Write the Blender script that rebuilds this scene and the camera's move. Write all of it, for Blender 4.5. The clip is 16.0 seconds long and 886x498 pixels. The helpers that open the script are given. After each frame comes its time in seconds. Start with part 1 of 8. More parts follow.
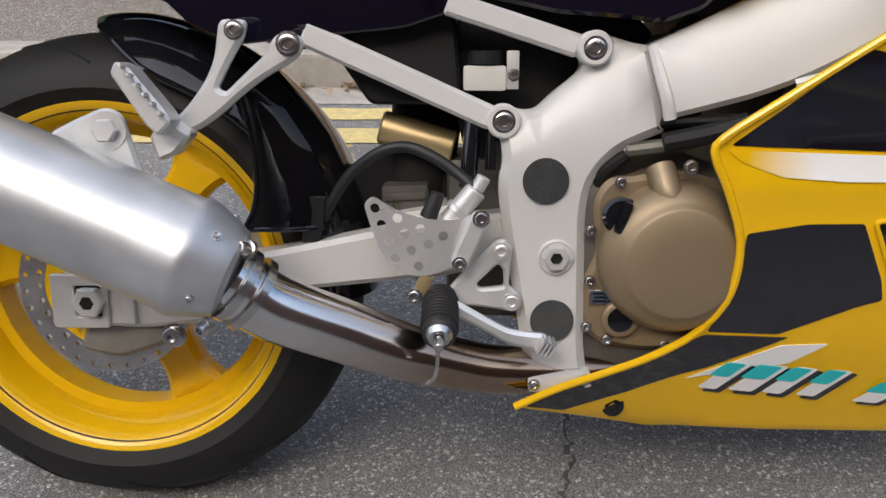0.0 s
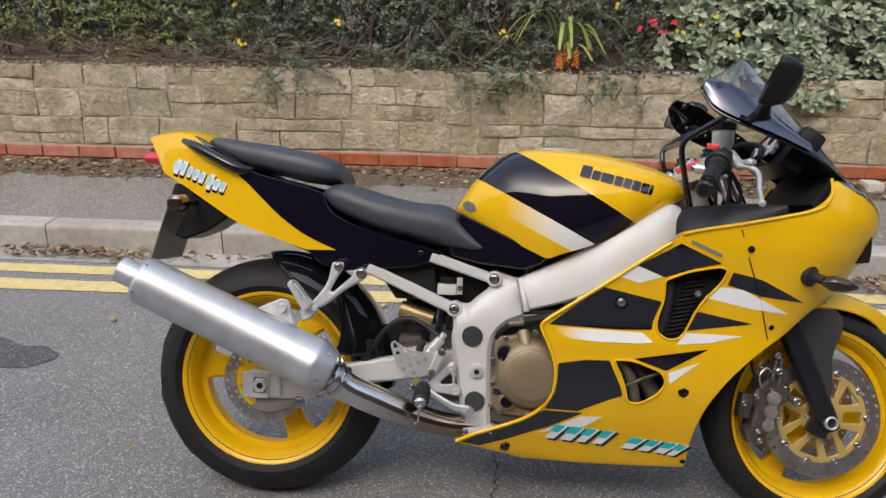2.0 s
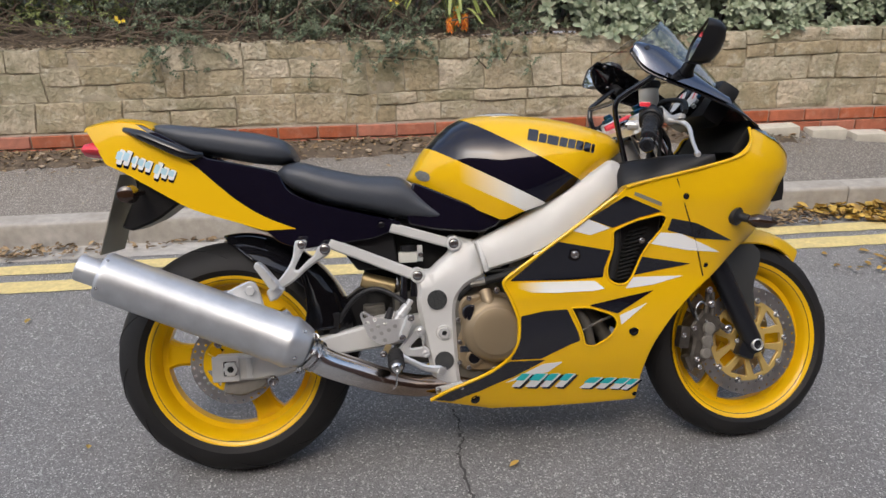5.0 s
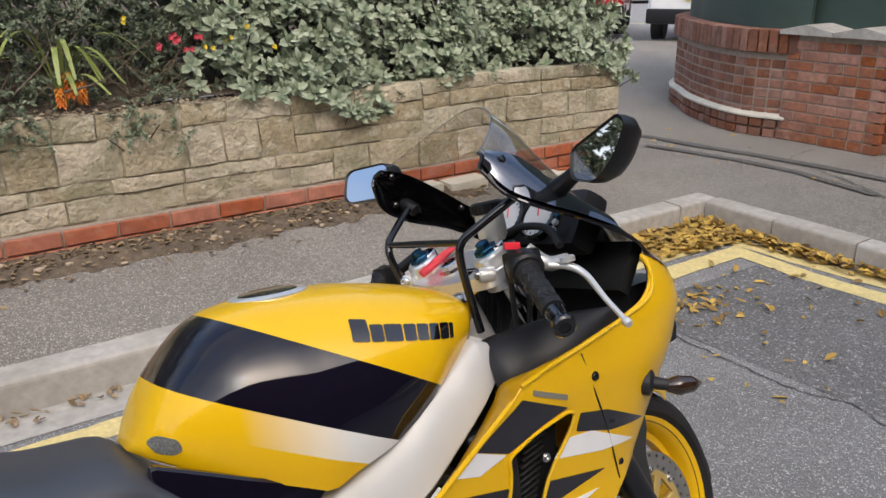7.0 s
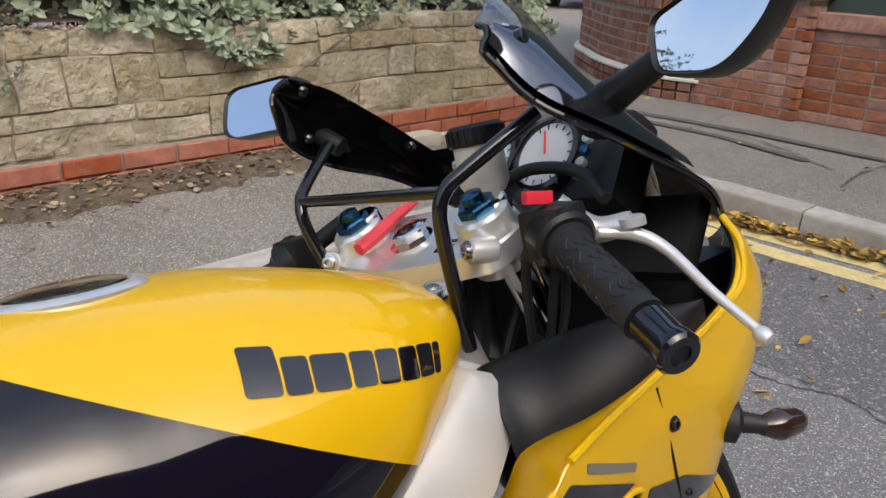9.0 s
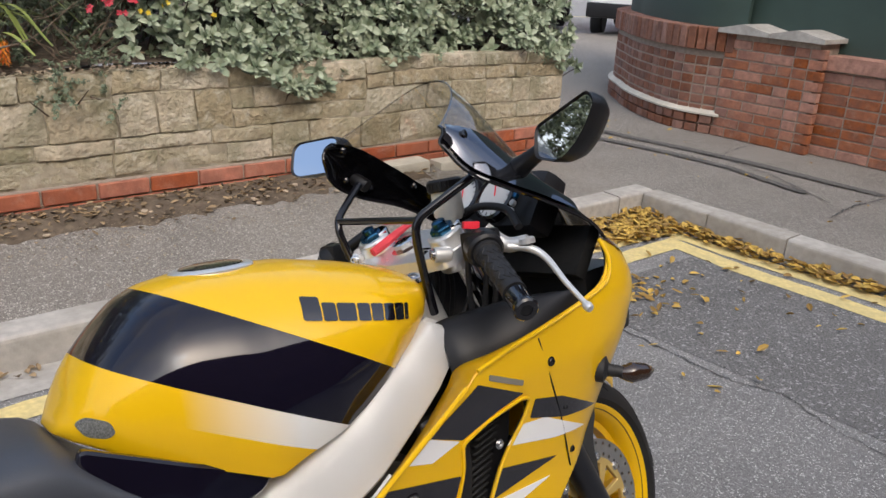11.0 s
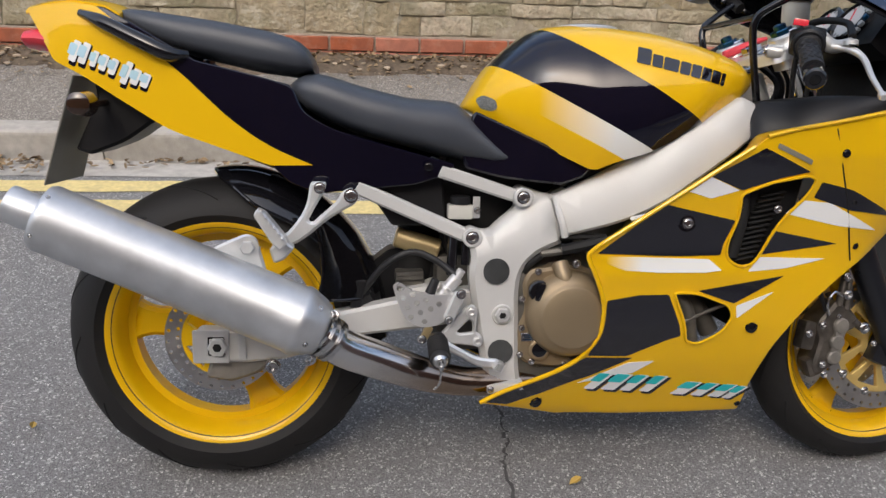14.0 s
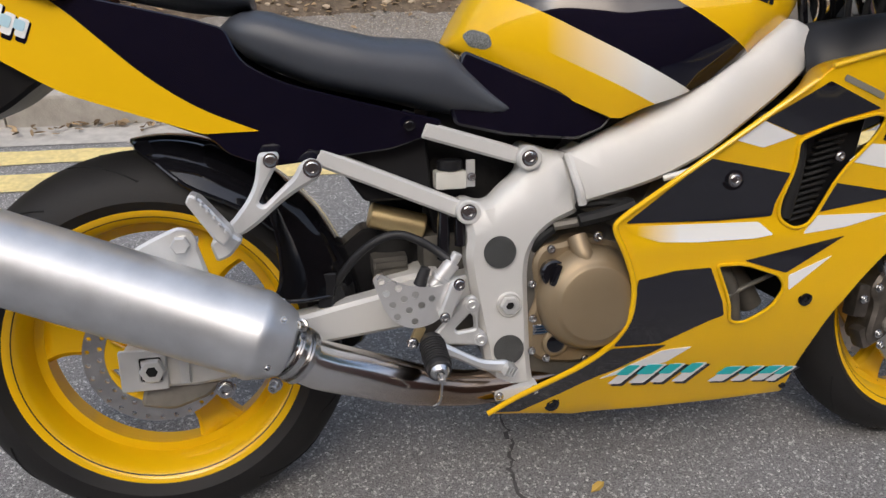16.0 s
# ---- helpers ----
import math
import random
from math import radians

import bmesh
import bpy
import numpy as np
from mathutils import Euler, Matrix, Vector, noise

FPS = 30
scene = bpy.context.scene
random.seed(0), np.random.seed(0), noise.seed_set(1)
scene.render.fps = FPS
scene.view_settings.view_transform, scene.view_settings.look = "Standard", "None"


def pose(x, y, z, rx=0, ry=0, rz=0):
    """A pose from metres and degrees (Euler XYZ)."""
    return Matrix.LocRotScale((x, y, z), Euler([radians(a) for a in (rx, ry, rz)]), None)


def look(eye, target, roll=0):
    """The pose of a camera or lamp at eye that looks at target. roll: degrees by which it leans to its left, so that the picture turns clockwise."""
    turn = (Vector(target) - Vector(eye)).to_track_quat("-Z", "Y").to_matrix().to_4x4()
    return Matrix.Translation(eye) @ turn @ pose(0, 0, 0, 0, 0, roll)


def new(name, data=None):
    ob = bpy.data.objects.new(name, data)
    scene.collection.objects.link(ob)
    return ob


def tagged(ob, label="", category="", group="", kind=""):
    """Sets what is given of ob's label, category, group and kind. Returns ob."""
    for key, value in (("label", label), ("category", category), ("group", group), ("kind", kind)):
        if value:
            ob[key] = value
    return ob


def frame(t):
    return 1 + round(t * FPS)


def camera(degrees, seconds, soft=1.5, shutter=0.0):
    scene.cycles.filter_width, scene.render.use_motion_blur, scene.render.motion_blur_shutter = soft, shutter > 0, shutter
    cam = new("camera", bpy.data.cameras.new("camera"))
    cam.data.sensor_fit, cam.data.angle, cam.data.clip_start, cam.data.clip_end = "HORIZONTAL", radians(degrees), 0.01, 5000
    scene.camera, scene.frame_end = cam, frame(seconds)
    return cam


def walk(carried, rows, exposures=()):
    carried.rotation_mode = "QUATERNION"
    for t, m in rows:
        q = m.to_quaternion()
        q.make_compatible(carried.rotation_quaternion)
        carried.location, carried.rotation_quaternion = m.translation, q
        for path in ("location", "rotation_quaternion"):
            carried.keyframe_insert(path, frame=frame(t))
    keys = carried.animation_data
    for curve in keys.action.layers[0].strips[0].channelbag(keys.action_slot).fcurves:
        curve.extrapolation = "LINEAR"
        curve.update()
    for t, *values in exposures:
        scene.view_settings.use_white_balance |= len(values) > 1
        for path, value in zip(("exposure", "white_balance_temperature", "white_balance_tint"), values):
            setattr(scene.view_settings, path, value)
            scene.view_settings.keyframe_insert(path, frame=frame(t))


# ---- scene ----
cam = camera(58.9, 16.0)
PATH = [
    (0, (0.443, -0.849, 0.868), (0.389, 0.888, -0.122), -0.3),
    (0.5, (0.434, -0.868, 0.912), (0.333, 0.921, 0.024), -0.7),
    (1, (0.445, -1.05, 1.079), (0.336, 0.79, 0.302), -0.3),
    (1.5, (0.554, -1.482, 1.266), (0.416, 0.388, 0.569), 0.1),
    (2, (0.592, -1.802, 1.341), (0.447, 0.08, 0.68), 0.6),
    (2.5, (0.598, -2.083, 1.363), (0.464, -0.192, 0.727), 0.9),
    (3, (0.631, -2.186, 1.369), (0.524, -0.287, 0.75), 1.1),
    (3.2, (0.63, -2.191, 1.369), (0.532, -0.292, 0.749), 0.9),
    (5.3, (0.323, -1.81, 1.377), (0.636, 0.015, 0.624), -0.5),
    (5.5, (0.308, -1.768, 1.375), (0.721, 0.041, 0.629), -0.3),
    (6, (0.364, -1.503, 1.364), (1.0, 0.256, 0.654), -0.7),
    (6.5, (0.364, -1.201, 1.413), (1.229, 0.466, 0.727), -0.7),
    (7, (0.305, -0.87, 1.394), (1.381, 0.674, 0.716), -0.5),
    (7.5, (0.414, -0.607, 1.322), (1.612, 0.83, 0.616), 0.2),
    (8, (0.541, -0.401, 1.215), (1.8, 0.974, 0.49), 0.9),
    (8.5, (0.559, -0.367, 1.167), (1.841, 0.974, 0.42), 2.0),
    (9, (0.558, -0.379, 1.18), (1.845, 0.963, 0.443), 2.3),
    (9.2, (0.553, -0.391, 1.184), (1.839, 0.953, 0.449), 2.6),
    (11.3, (0.29, -0.867, 1.372), (1.458, 0.603, 0.683), 2.9),
    (11.5, (0.321, -0.894, 1.364), (1.455, 0.608, 0.687), 2.8),
    (12, (0.383, -0.957, 1.361), (1.412, 0.609, 0.663), 3.5),
    (12.5, (0.4, -0.982, 1.365), (1.278, 0.667, 0.65), 3.4),
    (13, (0.306, -1.047, 1.301), (0.867, 0.709, 0.525), 4.0),
    (13.5, (0.245, -1.203, 1.225), (0.562, 0.567, 0.349), 3.6),
    (14, (0.279, -1.363, 1.228), (0.479, 0.404, 0.314), 3.0),
    (14.5, (0.36, -1.45, 1.224), (0.464, 0.33, 0.32), 2.6),
    (15, (0.339, -1.44, 1.237), (0.422, 0.345, 0.339), 2.1),
    (15.5, (0.233, -1.301, 1.22), (0.427, 0.455, 0.283), 2.2),
    (16, (0.243, -1.055, 1.132), (0.579, 0.623, 0.097), 2.0),
]
walk(cam, [(t, look(eye, target, roll)) for t, eye, target, roll in PATH])

# ---- light ----
world = bpy.data.worlds.new("sky")
scene.world = world
world.use_nodes = True
wn = world.node_tree.nodes
sky = wn.new("ShaderNodeTexSky")
sky.sky_type = "NISHITA"
sky.sun_disc = False
sky.sun_elevation, sky.sun_rotation = radians(48), radians(200)
sky.air_density, sky.dust_density, sky.ozone_density = 1.0, 4.0, 1.0
# broken white cloud over the whole sky
sky_co = wn.new("ShaderNodeTexCoord")
cloud = wn.new("ShaderNodeTexNoise")
cloud.inputs["Scale"].default_value, cloud.inputs["Detail"].default_value = 3.2, 7.0
world.node_tree.links.new(sky_co.outputs["Generated"], cloud.inputs["Vector"])
cover = wn.new("ShaderNodeMapRange")
cover.inputs[1].default_value, cover.inputs[2].default_value, cover.inputs[4].default_value = 0.46, 0.64, 0.6
world.node_tree.links.new(cloud.outputs[0], cover.inputs[0])
grey = wn.new("ShaderNodeRGBToBW")
world.node_tree.links.new(sky.outputs[0], grey.inputs[0])
white = wn.new("ShaderNodeMath")
white.operation = "MULTIPLY"
white.inputs[1].default_value = 1.45
world.node_tree.links.new(grey.outputs[0], white.inputs[0])
sky_mix = wn.new("ShaderNodeMix")
sky_mix.data_type = "RGBA"
world.node_tree.links.new(cover.outputs[0], sky_mix.inputs[0])
world.node_tree.links.new(sky.outputs[0], sky_mix.inputs[6])
world.node_tree.links.new(white.outputs[0], sky_mix.inputs[7])
world.node_tree.links.new(sky_mix.outputs[2], wn["Background"].inputs[0])
wn["Background"].inputs[1].default_value = 0.21
sun_data = bpy.data.lights.new("sun", "SUN")
sun_data.energy, sun_data.angle, sun_data.color = 0.5, radians(140), (1.0, 0.96, 0.9)
sun = new("sun", sun_data)
sun.matrix_world = look((-2.0, -5.0, 8.0), (0, 0, 0))
scene.view_settings.exposure = 0.42


# ---- materials ----
def material(name, colour, rough=0.5, metal=0.0, coat=0.0, vary=0.12, scale=8.0, bump=0.0, bump_scale=120.0,
             per_object=0.0, dark=None, stain=0.0, stain_scale=2.0, spec=0.5, rough_vary=0.08, blotch=None):
    """A surface with variation at two scales: broad stains and fine grain."""
    m = bpy.data.materials.new(name)
    m.use_nodes = True
    nt = m.node_tree
    n, link = nt.nodes, nt.links.new
    p = n["Principled BSDF"]
    co = n.new("ShaderNodeTexCoord")
    where = co.outputs["Object"]
    if per_object:
        info = n.new("ShaderNodeObjectInfo")
        far = n.new("ShaderNodeVectorMath")
        far.operation = "MULTIPLY_ADD"
        link(info.outputs["Random"], far.inputs[0])
        far.inputs[1].default_value = (57.0, 31.0, 83.0)
        link(where, far.inputs[2])
        where = far.outputs[0]
    fine = n.new("ShaderNodeTexNoise")
    fine.inputs["Scale"].default_value, fine.inputs["Detail"].default_value = scale, 6.0
    link(where, fine.inputs["Vector"])
    ramp = n.new("ShaderNodeMapRange")
    ramp.inputs[1].default_value, ramp.inputs[2].default_value = 0.3, 0.7
    ramp.inputs[3].default_value, ramp.inputs[4].default_value = 1 - vary, 1 + vary
    link(fine.outputs[0], ramp.inputs[0])
    base = n.new("ShaderNodeMix")
    base.data_type, base.blend_type = "RGBA", "MULTIPLY"
    base.inputs[0].default_value = 1.0
    base.inputs[6].default_value = (*colour, 1)
    link(ramp.outputs[0], base.inputs[7])
    out = base.outputs[2]
    if per_object:
        hsv = n.new("ShaderNodeHueSaturation")
        r2 = n.new("ShaderNodeMapRange")
        r2.inputs[3].default_value, r2.inputs[4].default_value = 1 - per_object, 1 + per_object
        link(info.outputs["Random"], r2.inputs[0])
        link(r2.outputs[0], hsv.inputs["Value"])
        r3 = n.new("ShaderNodeMapRange")
        r3.inputs[3].default_value, r3.inputs[4].default_value = 1 + per_object, 1 - per_object
        link(info.outputs["Random"], r3.inputs[0])
        link(r3.outputs[0], hsv.inputs["Saturation"])
        link(out, hsv.inputs["Color"])
        out = hsv.outputs[0]
    if stain:
        big = n.new("ShaderNodeTexNoise")
        big.inputs["Scale"].default_value, big.inputs["Detail"].default_value = stain_scale, 5.0
        link(where, big.inputs["Vector"])
        r4 = n.new("ShaderNodeMapRange")
        r4.inputs[1].default_value, r4.inputs[2].default_value, r4.inputs[4].default_value = 0.42, 0.68, stain
        link(big.outputs[0], r4.inputs[0])
        mix = n.new("ShaderNodeMix")
        mix.data_type = "RGBA"
        link(r4.outputs[0], mix.inputs[0])
        link(out, mix.inputs[6])
        mix.inputs[7].default_value = (*(dark or [c * 0.45 for c in colour]), 1)
        out = mix.outputs[2]
    if blotch:
        tone, size, much = blotch
        spot = n.new("ShaderNodeTexNoise")
        spot.inputs["Scale"].default_value, spot.inputs["Detail"].default_value, spot.inputs["Roughness"].default_value = size, 7.0, 0.68
        link(where, spot.inputs["Vector"])
        r5 = n.new("ShaderNodeMapRange")
        r5.inputs[1].default_value, r5.inputs[2].default_value, r5.inputs[4].default_value = 0.52, 0.66, much
        link(spot.outputs[0], r5.inputs[0])
        mix = n.new("ShaderNodeMix")
        mix.data_type = "RGBA"
        link(r5.outputs[0], mix.inputs[0])
        link(out, mix.inputs[6])
        mix.inputs[7].default_value = (*tone, 1)
        out = mix.outputs[2]
    link(out, p.inputs["Base Color"])
    rr = n.new("ShaderNodeMapRange")
    rr.inputs[3].default_value, rr.inputs[4].default_value = max(0.0, rough - rough_vary), min(1.0, rough + rough_vary)
    link(fine.outputs[0], rr.inputs[0])
    link(rr.outputs[0], p.inputs["Roughness"])
    p.inputs["Metallic"].default_value = metal
    p.inputs["Coat Weight"].default_value = coat
    p.inputs["Coat Roughness"].default_value = 0.04
    p.inputs["Specular IOR Level"].default_value = spec
    if bump:
        bn = n.new("ShaderNodeTexNoise")
        bn.inputs["Scale"].default_value, bn.inputs["Detail"].default_value = bump_scale, 4.0
        link(where, bn.inputs["Vector"])
        b = n.new("ShaderNodeBump")
        b.inputs["Strength"].default_value, b.inputs["Distance"].default_value = 1.0, bump
        link(bn.outputs[0], b.inputs["Height"])
        link(b.outputs[0], p.inputs["Normal"])
    return m


YELLOW = material("yellow_paint", (0.80, 0.475, 0.003), 0.4, coat=0.7, vary=0.02, scale=3, rough_vary=0.03, spec=0.15)
NAVY = material("navy_paint", (0.0045, 0.0038, 0.0105), 0.10, coat=1.0, vary=0.1, scale=4, rough_vary=0.03, spec=0.05)
BLACKPAINT = material("black_decal", (0.006, 0.005, 0.009), 0.10, coat=1.0, vary=0.1, scale=5, rough_vary=0.03)
WHITE = material("white_decal", (0.84, 0.84, 0.83), 0.35, coat=0.6, vary=0.03, scale=5)
SILVER = material("silver_frame_paint", (0.585, 0.58, 0.555), 0.48, metal=0.15, vary=0.04, scale=6, bump=0.00015, bump_scale=900)
ALU = material("cast_aluminium", (0.66, 0.66, 0.645), 0.40, metal=0.55, vary=0.12, scale=14, bump=0.0003, bump_scale=300)
ALUBRIGHT = material("machined_aluminium", (0.80, 0.80, 0.785), 0.30, metal=0.7, vary=0.06, scale=20)
LEVER = material("satin_lever_alloy", (0.78, 0.77, 0.74), 0.42, metal=0.7, vary=0.05, scale=20)
CHROME = material("chrome", (0.8, 0.8, 0.8), 0.08, metal=1.0, vary=0.05, scale=10, rough_vary=0.04)
STEEL = material("steel_bolt", (0.55, 0.55, 0.55), 0.25, metal=1.0, vary=0.1, scale=40)
BRONZE = material("bronze_engine_paint", (0.27, 0.205, 0.125), 0.42, metal=0.45, vary=0.08, scale=9, bump=0.0002, bump_scale=500)
ENGINE = material("dirty_engine_alloy", (0.16, 0.15, 0.13), 0.55, metal=0.5, vary=0.3, scale=18, bump=0.0008, bump_scale=80, stain=0.7)
DARK = material("dark_engine_parts", (0.012, 0.012, 0.012), 0.6, vary=0.3, scale=20, bump=0.0008, bump_scale=90, spec=0.25)
RUBBER = material("tyre_rubber", (0.013, 0.0125, 0.0125), 0.62, vary=0.15, scale=14, stain=0.35, dark=(0.026, 0.024, 0.022), stain_scale=5, bump=0.0003, bump_scale=200, spec=0.3)
SOFT = material("black_rubber", (0.013, 0.013, 0.014), 0.55, vary=0.15, scale=20, bump=0.0003, bump_scale=300)
PLASTIC = material("black_plastic", (0.011, 0.011, 0.012), 0.40, vary=0.1, scale=10, bump=0.0002, bump_scale=500, spec=0.3)
GLOSS = material("gloss_black_plastic", (0.007, 0.007, 0.009), 0.10, coat=1.0, vary=0.1, scale=8, rough_vary=0.03, spec=0.1)
SEAT = material("seat_vinyl", (0.050, 0.056, 0.068), 0.42, vary=0.08, scale=6, bump=0.00035, bump_scale=700, rough_vary=0.05)
MUFFLER = material("brushed_muffler_alloy", (0.56, 0.58, 0.60), 0.42, metal=0.75, vary=0.10, scale=22, bump=0.0001, bump_scale=400, rough_vary=0.08)
GOLD = material("gold_anodised", (0.60, 0.47, 0.25), 0.42, metal=0.85, vary=0.08, scale=20)
RED = material("red_plastic", (0.7, 0.03, 0.05), 0.25, coat=0.5, vary=0.05)
PINK = material("red_strap", (0.75, 0.06, 0.08), 0.7, vary=0.1, scale=60)
BLUE = material("blue_anodised", (0.03, 0.11, 0.21), 0.28, metal=1.0, vary=0.1, scale=30)
GREYDECAL = material("grey_decal", (0.22, 0.2, 0.16), 0.5, vary=0.05)
TEAL = material("teal_decal", (0.02, 0.50, 0.52), 0.4, vary=0.05)
LIGHTBLUE = material("pale_blue_decal", (0.45, 0.66, 0.75), 0.4, vary=0.05)
FLUID = material("milky_plastic", (0.55, 0.54, 0.48), 0.4, vary=0.1, scale=20)
PLATE = material("plate_back", (0.2, 0.19, 0.16), 0.5, vary=0.15, scale=10)
DISC = material("brake_disc_steel", (0.62, 0.61, 0.59), 0.34, metal=1.0, vary=0.12, scale=30)
FORK = material("satin_black_fork", (0.012, 0.013, 0.017), 0.30, vary=0.1, scale=12, spec=0.45)
MATT = material("matt_grey_black_plastic", (0.036, 0.037, 0.036), 0.62, vary=0.1, scale=15, bump=0.0002, bump_scale=600, spec=0.35)
CALIPER = material("grimy_grey_caliper", (0.105, 0.092, 0.078), 0.45, metal=0.5, vary=0.35, scale=45, bump=0.0012, bump_scale=70, stain=0.6, stain_scale=25)
CALIPERLIGHT = material("dusty_grey_caliper", (0.25, 0.23, 0.20), 0.5, metal=0.4, vary=0.2, scale=30, bump=0.0003, bump_scale=200)
LENS = material("amber_smoked_lens", (0.03, 0.015, 0.008), 0.12, coat=0.6)
MIRROR = material("mirror_glass", (0.86, 0.88, 0.9), 0.015, metal=1.0, vary=0.01, rough_vary=0.01)
DIAL = material("pale_dial", (0.5, 0.52, 0.54), 0.35, vary=0.03)

STONE = material("sandstone", (0.45, 0.385, 0.275), 0.92, vary=0.24, scale=34, bump=0.016, bump_scale=48, per_object=0.21,
                 stain=0.85, dark=(0.235, 0.222, 0.140), stain_scale=4, blotch=((0.55, 0.51, 0.41), 13, 0.7))
MORTAR = material("lime_mortar", (0.36, 0.315, 0.235), 0.95, vary=0.25, scale=24, bump=0.006, bump_scale=60, stain=0.7, dark=(0.25, 0.23, 0.165), stain_scale=4, blotch=((0.53, 0.49, 0.40), 11, 0.5))
BRICK = material("red_brick", (0.41, 0.135, 0.075), 0.85, vary=0.2, scale=20, bump=0.002, bump_scale=80, per_object=0.13, stain=0.4, dark=(0.20, 0.085, 0.06), stain_scale=9, blotch=((0.45, 0.23, 0.16), 16, 0.5))
BROWNBRICK = material("brown_brick", (0.25, 0.112, 0.072), 0.85, vary=0.25, scale=20, bump=0.002, bump_scale=80, per_object=0.24, stain=0.6, dark=(0.10, 0.06, 0.05), stain_scale=7, blotch=((0.34, 0.20, 0.14), 15, 0.35))
JOINT = material("pale_brick_joint", (0.33, 0.27, 0.22), 0.95, vary=0.2, scale=30)
KERB = material("concrete_kerb", (0.42, 0.40, 0.365), 0.9, vary=0.16, scale=25, bump=0.0012, bump_scale=150, per_object=0.06, stain=0.5, stain_scale=3, dark=(0.26, 0.235, 0.20))
LINE = material("yellow_road_paint", (0.70, 0.57, 0.25), 0.75, vary=0.14, scale=60, bump=0.0012, bump_scale=200, stain=0.32, dark=(0.40, 0.34, 0.20), stain_scale=14)
PALEBLOCK = material("white_stone_block", (0.58, 0.55, 0.47), 0.85, vary=0.12, scale=20, bump=0.003, bump_scale=60, stain=0.4)
SOIL = material("leaf_mould_soil", (0.13, 0.10, 0.07), 1.0, vary=0.4, scale=30, bump=0.006, bump_scale=60, stain=0.6, dark=(0.07, 0.05, 0.035), stain_scale=12)
STEM = material("woody_stem", (0.09, 0.065, 0.045), 0.9, vary=0.25, scale=30)
GREEN = material("green_painted_hoarding", (0.035, 0.062, 0.052), 0.6, vary=0.1, scale=5)


def asphalt(name, colour, chip, scale=160.0, patch=0.25, rare=0.8):
    """Worn tarmac: pale chips in a darker binder, broad patches, rough relief."""
    m = material(name, colour, 0.85, vary=0.1, scale=3.0, stain=patch, stain_scale=0.7, dark=[c * 0.68 for c in colour], spec=0.3)
    n, link = m.node_tree.nodes, m.node_tree.links.new
    p = n["Principled BSDF"]
    before = p.inputs["Base Color"].links[0].from_socket
    co = n.new("ShaderNodeTexCoord")
    v = n.new("ShaderNodeTexVoronoi")
    v.inputs["Scale"].default_value = scale
    link(co.outputs["Object"], v.inputs["Vector"])
    r = n.new("ShaderNodeMapRange")
    r.inputs[1].default_value, r.inputs[2].default_value = rare, 1.0
    sep = n.new("ShaderNodeSeparateColor")
    link(v.outputs["Color"], sep.inputs[0])
    link(sep.outputs[0], r.inputs[0])
    mix = n.new("ShaderNodeMix")
    mix.data_type = "RGBA"
    link(r.outputs[0], mix.inputs[0])
    link(before, mix.inputs[6])
    mix.inputs[7].default_value = (*chip, 1)
    gr = n.new("ShaderNodeTexNoise")
    gr.inputs["Scale"].default_value, gr.inputs["Detail"].default_value = scale * 1.6, 3.0
    link(co.outputs["Object"], gr.inputs["Vector"])
    r2 = n.new("ShaderNodeMapRange")
    r2.inputs[1].default_value, r2.inputs[2].default_value = 0.3, 0.7
    r2.inputs[3].default_value, r2.inputs[4].default_value = 0.38, 1.62
    link(gr.outputs[0], r2.inputs[0])
    mul = n.new("ShaderNodeMix")
    mul.data_type, mul.blend_type = "RGBA", "MULTIPLY"
    mul.inputs[0].default_value = 1.0
    link(mix.outputs[2], mul.inputs[6])
    link(r2.outputs[0], mul.inputs[7])
    link(mul.outputs[2], p.inputs["Base Color"])
    b = n.new("ShaderNodeBump")
    b.inputs["Strength"].default_value, b.inputs["Distance"].default_value = 1.0, 0.004
    link(gr.outputs[0], b.inputs["Height"])
    link(b.outputs[0], p.inputs["Normal"])
    return m


ROAD = asphalt("road_asphalt", (0.235, 0.231, 0.227), (0.56, 0.55, 0.53), 230.0, 0.32, 0.80)
PAVING = asphalt("pavement_asphalt", (0.225, 0.207, 0.185), (0.44, 0.41, 0.37), 190.0, 0.6, 0.72)


def fading(name, first, second, x0, x1):
    """Paint that fades from one colour to another along the machine."""
    m = material(name, first, 0.4, coat=0.7, vary=0.02, scale=4, rough_vary=0.03, spec=0.15)
    n, link = m.node_tree.nodes, m.node_tree.links.new
    co = n.new("ShaderNodeTexCoord")
    sep = n.new("ShaderNodeSeparateXYZ")
    link(co.outputs["Object"], sep.inputs[0])
    r = n.new("ShaderNodeMapRange")
    r.inputs[1].default_value, r.inputs[2].default_value = x0, x1
    link(sep.outputs[0], r.inputs[0])
    mix = n.new("ShaderNodeMix")
    mix.data_type = "RGBA"
    link(r.outputs[0], mix.inputs[0])
    mix.inputs[6].default_value, mix.inputs[7].default_value = (*first, 1), (*second, 1)
    link(mix.outputs[2], n["Principled BSDF"].inputs["Base Color"])
    return m


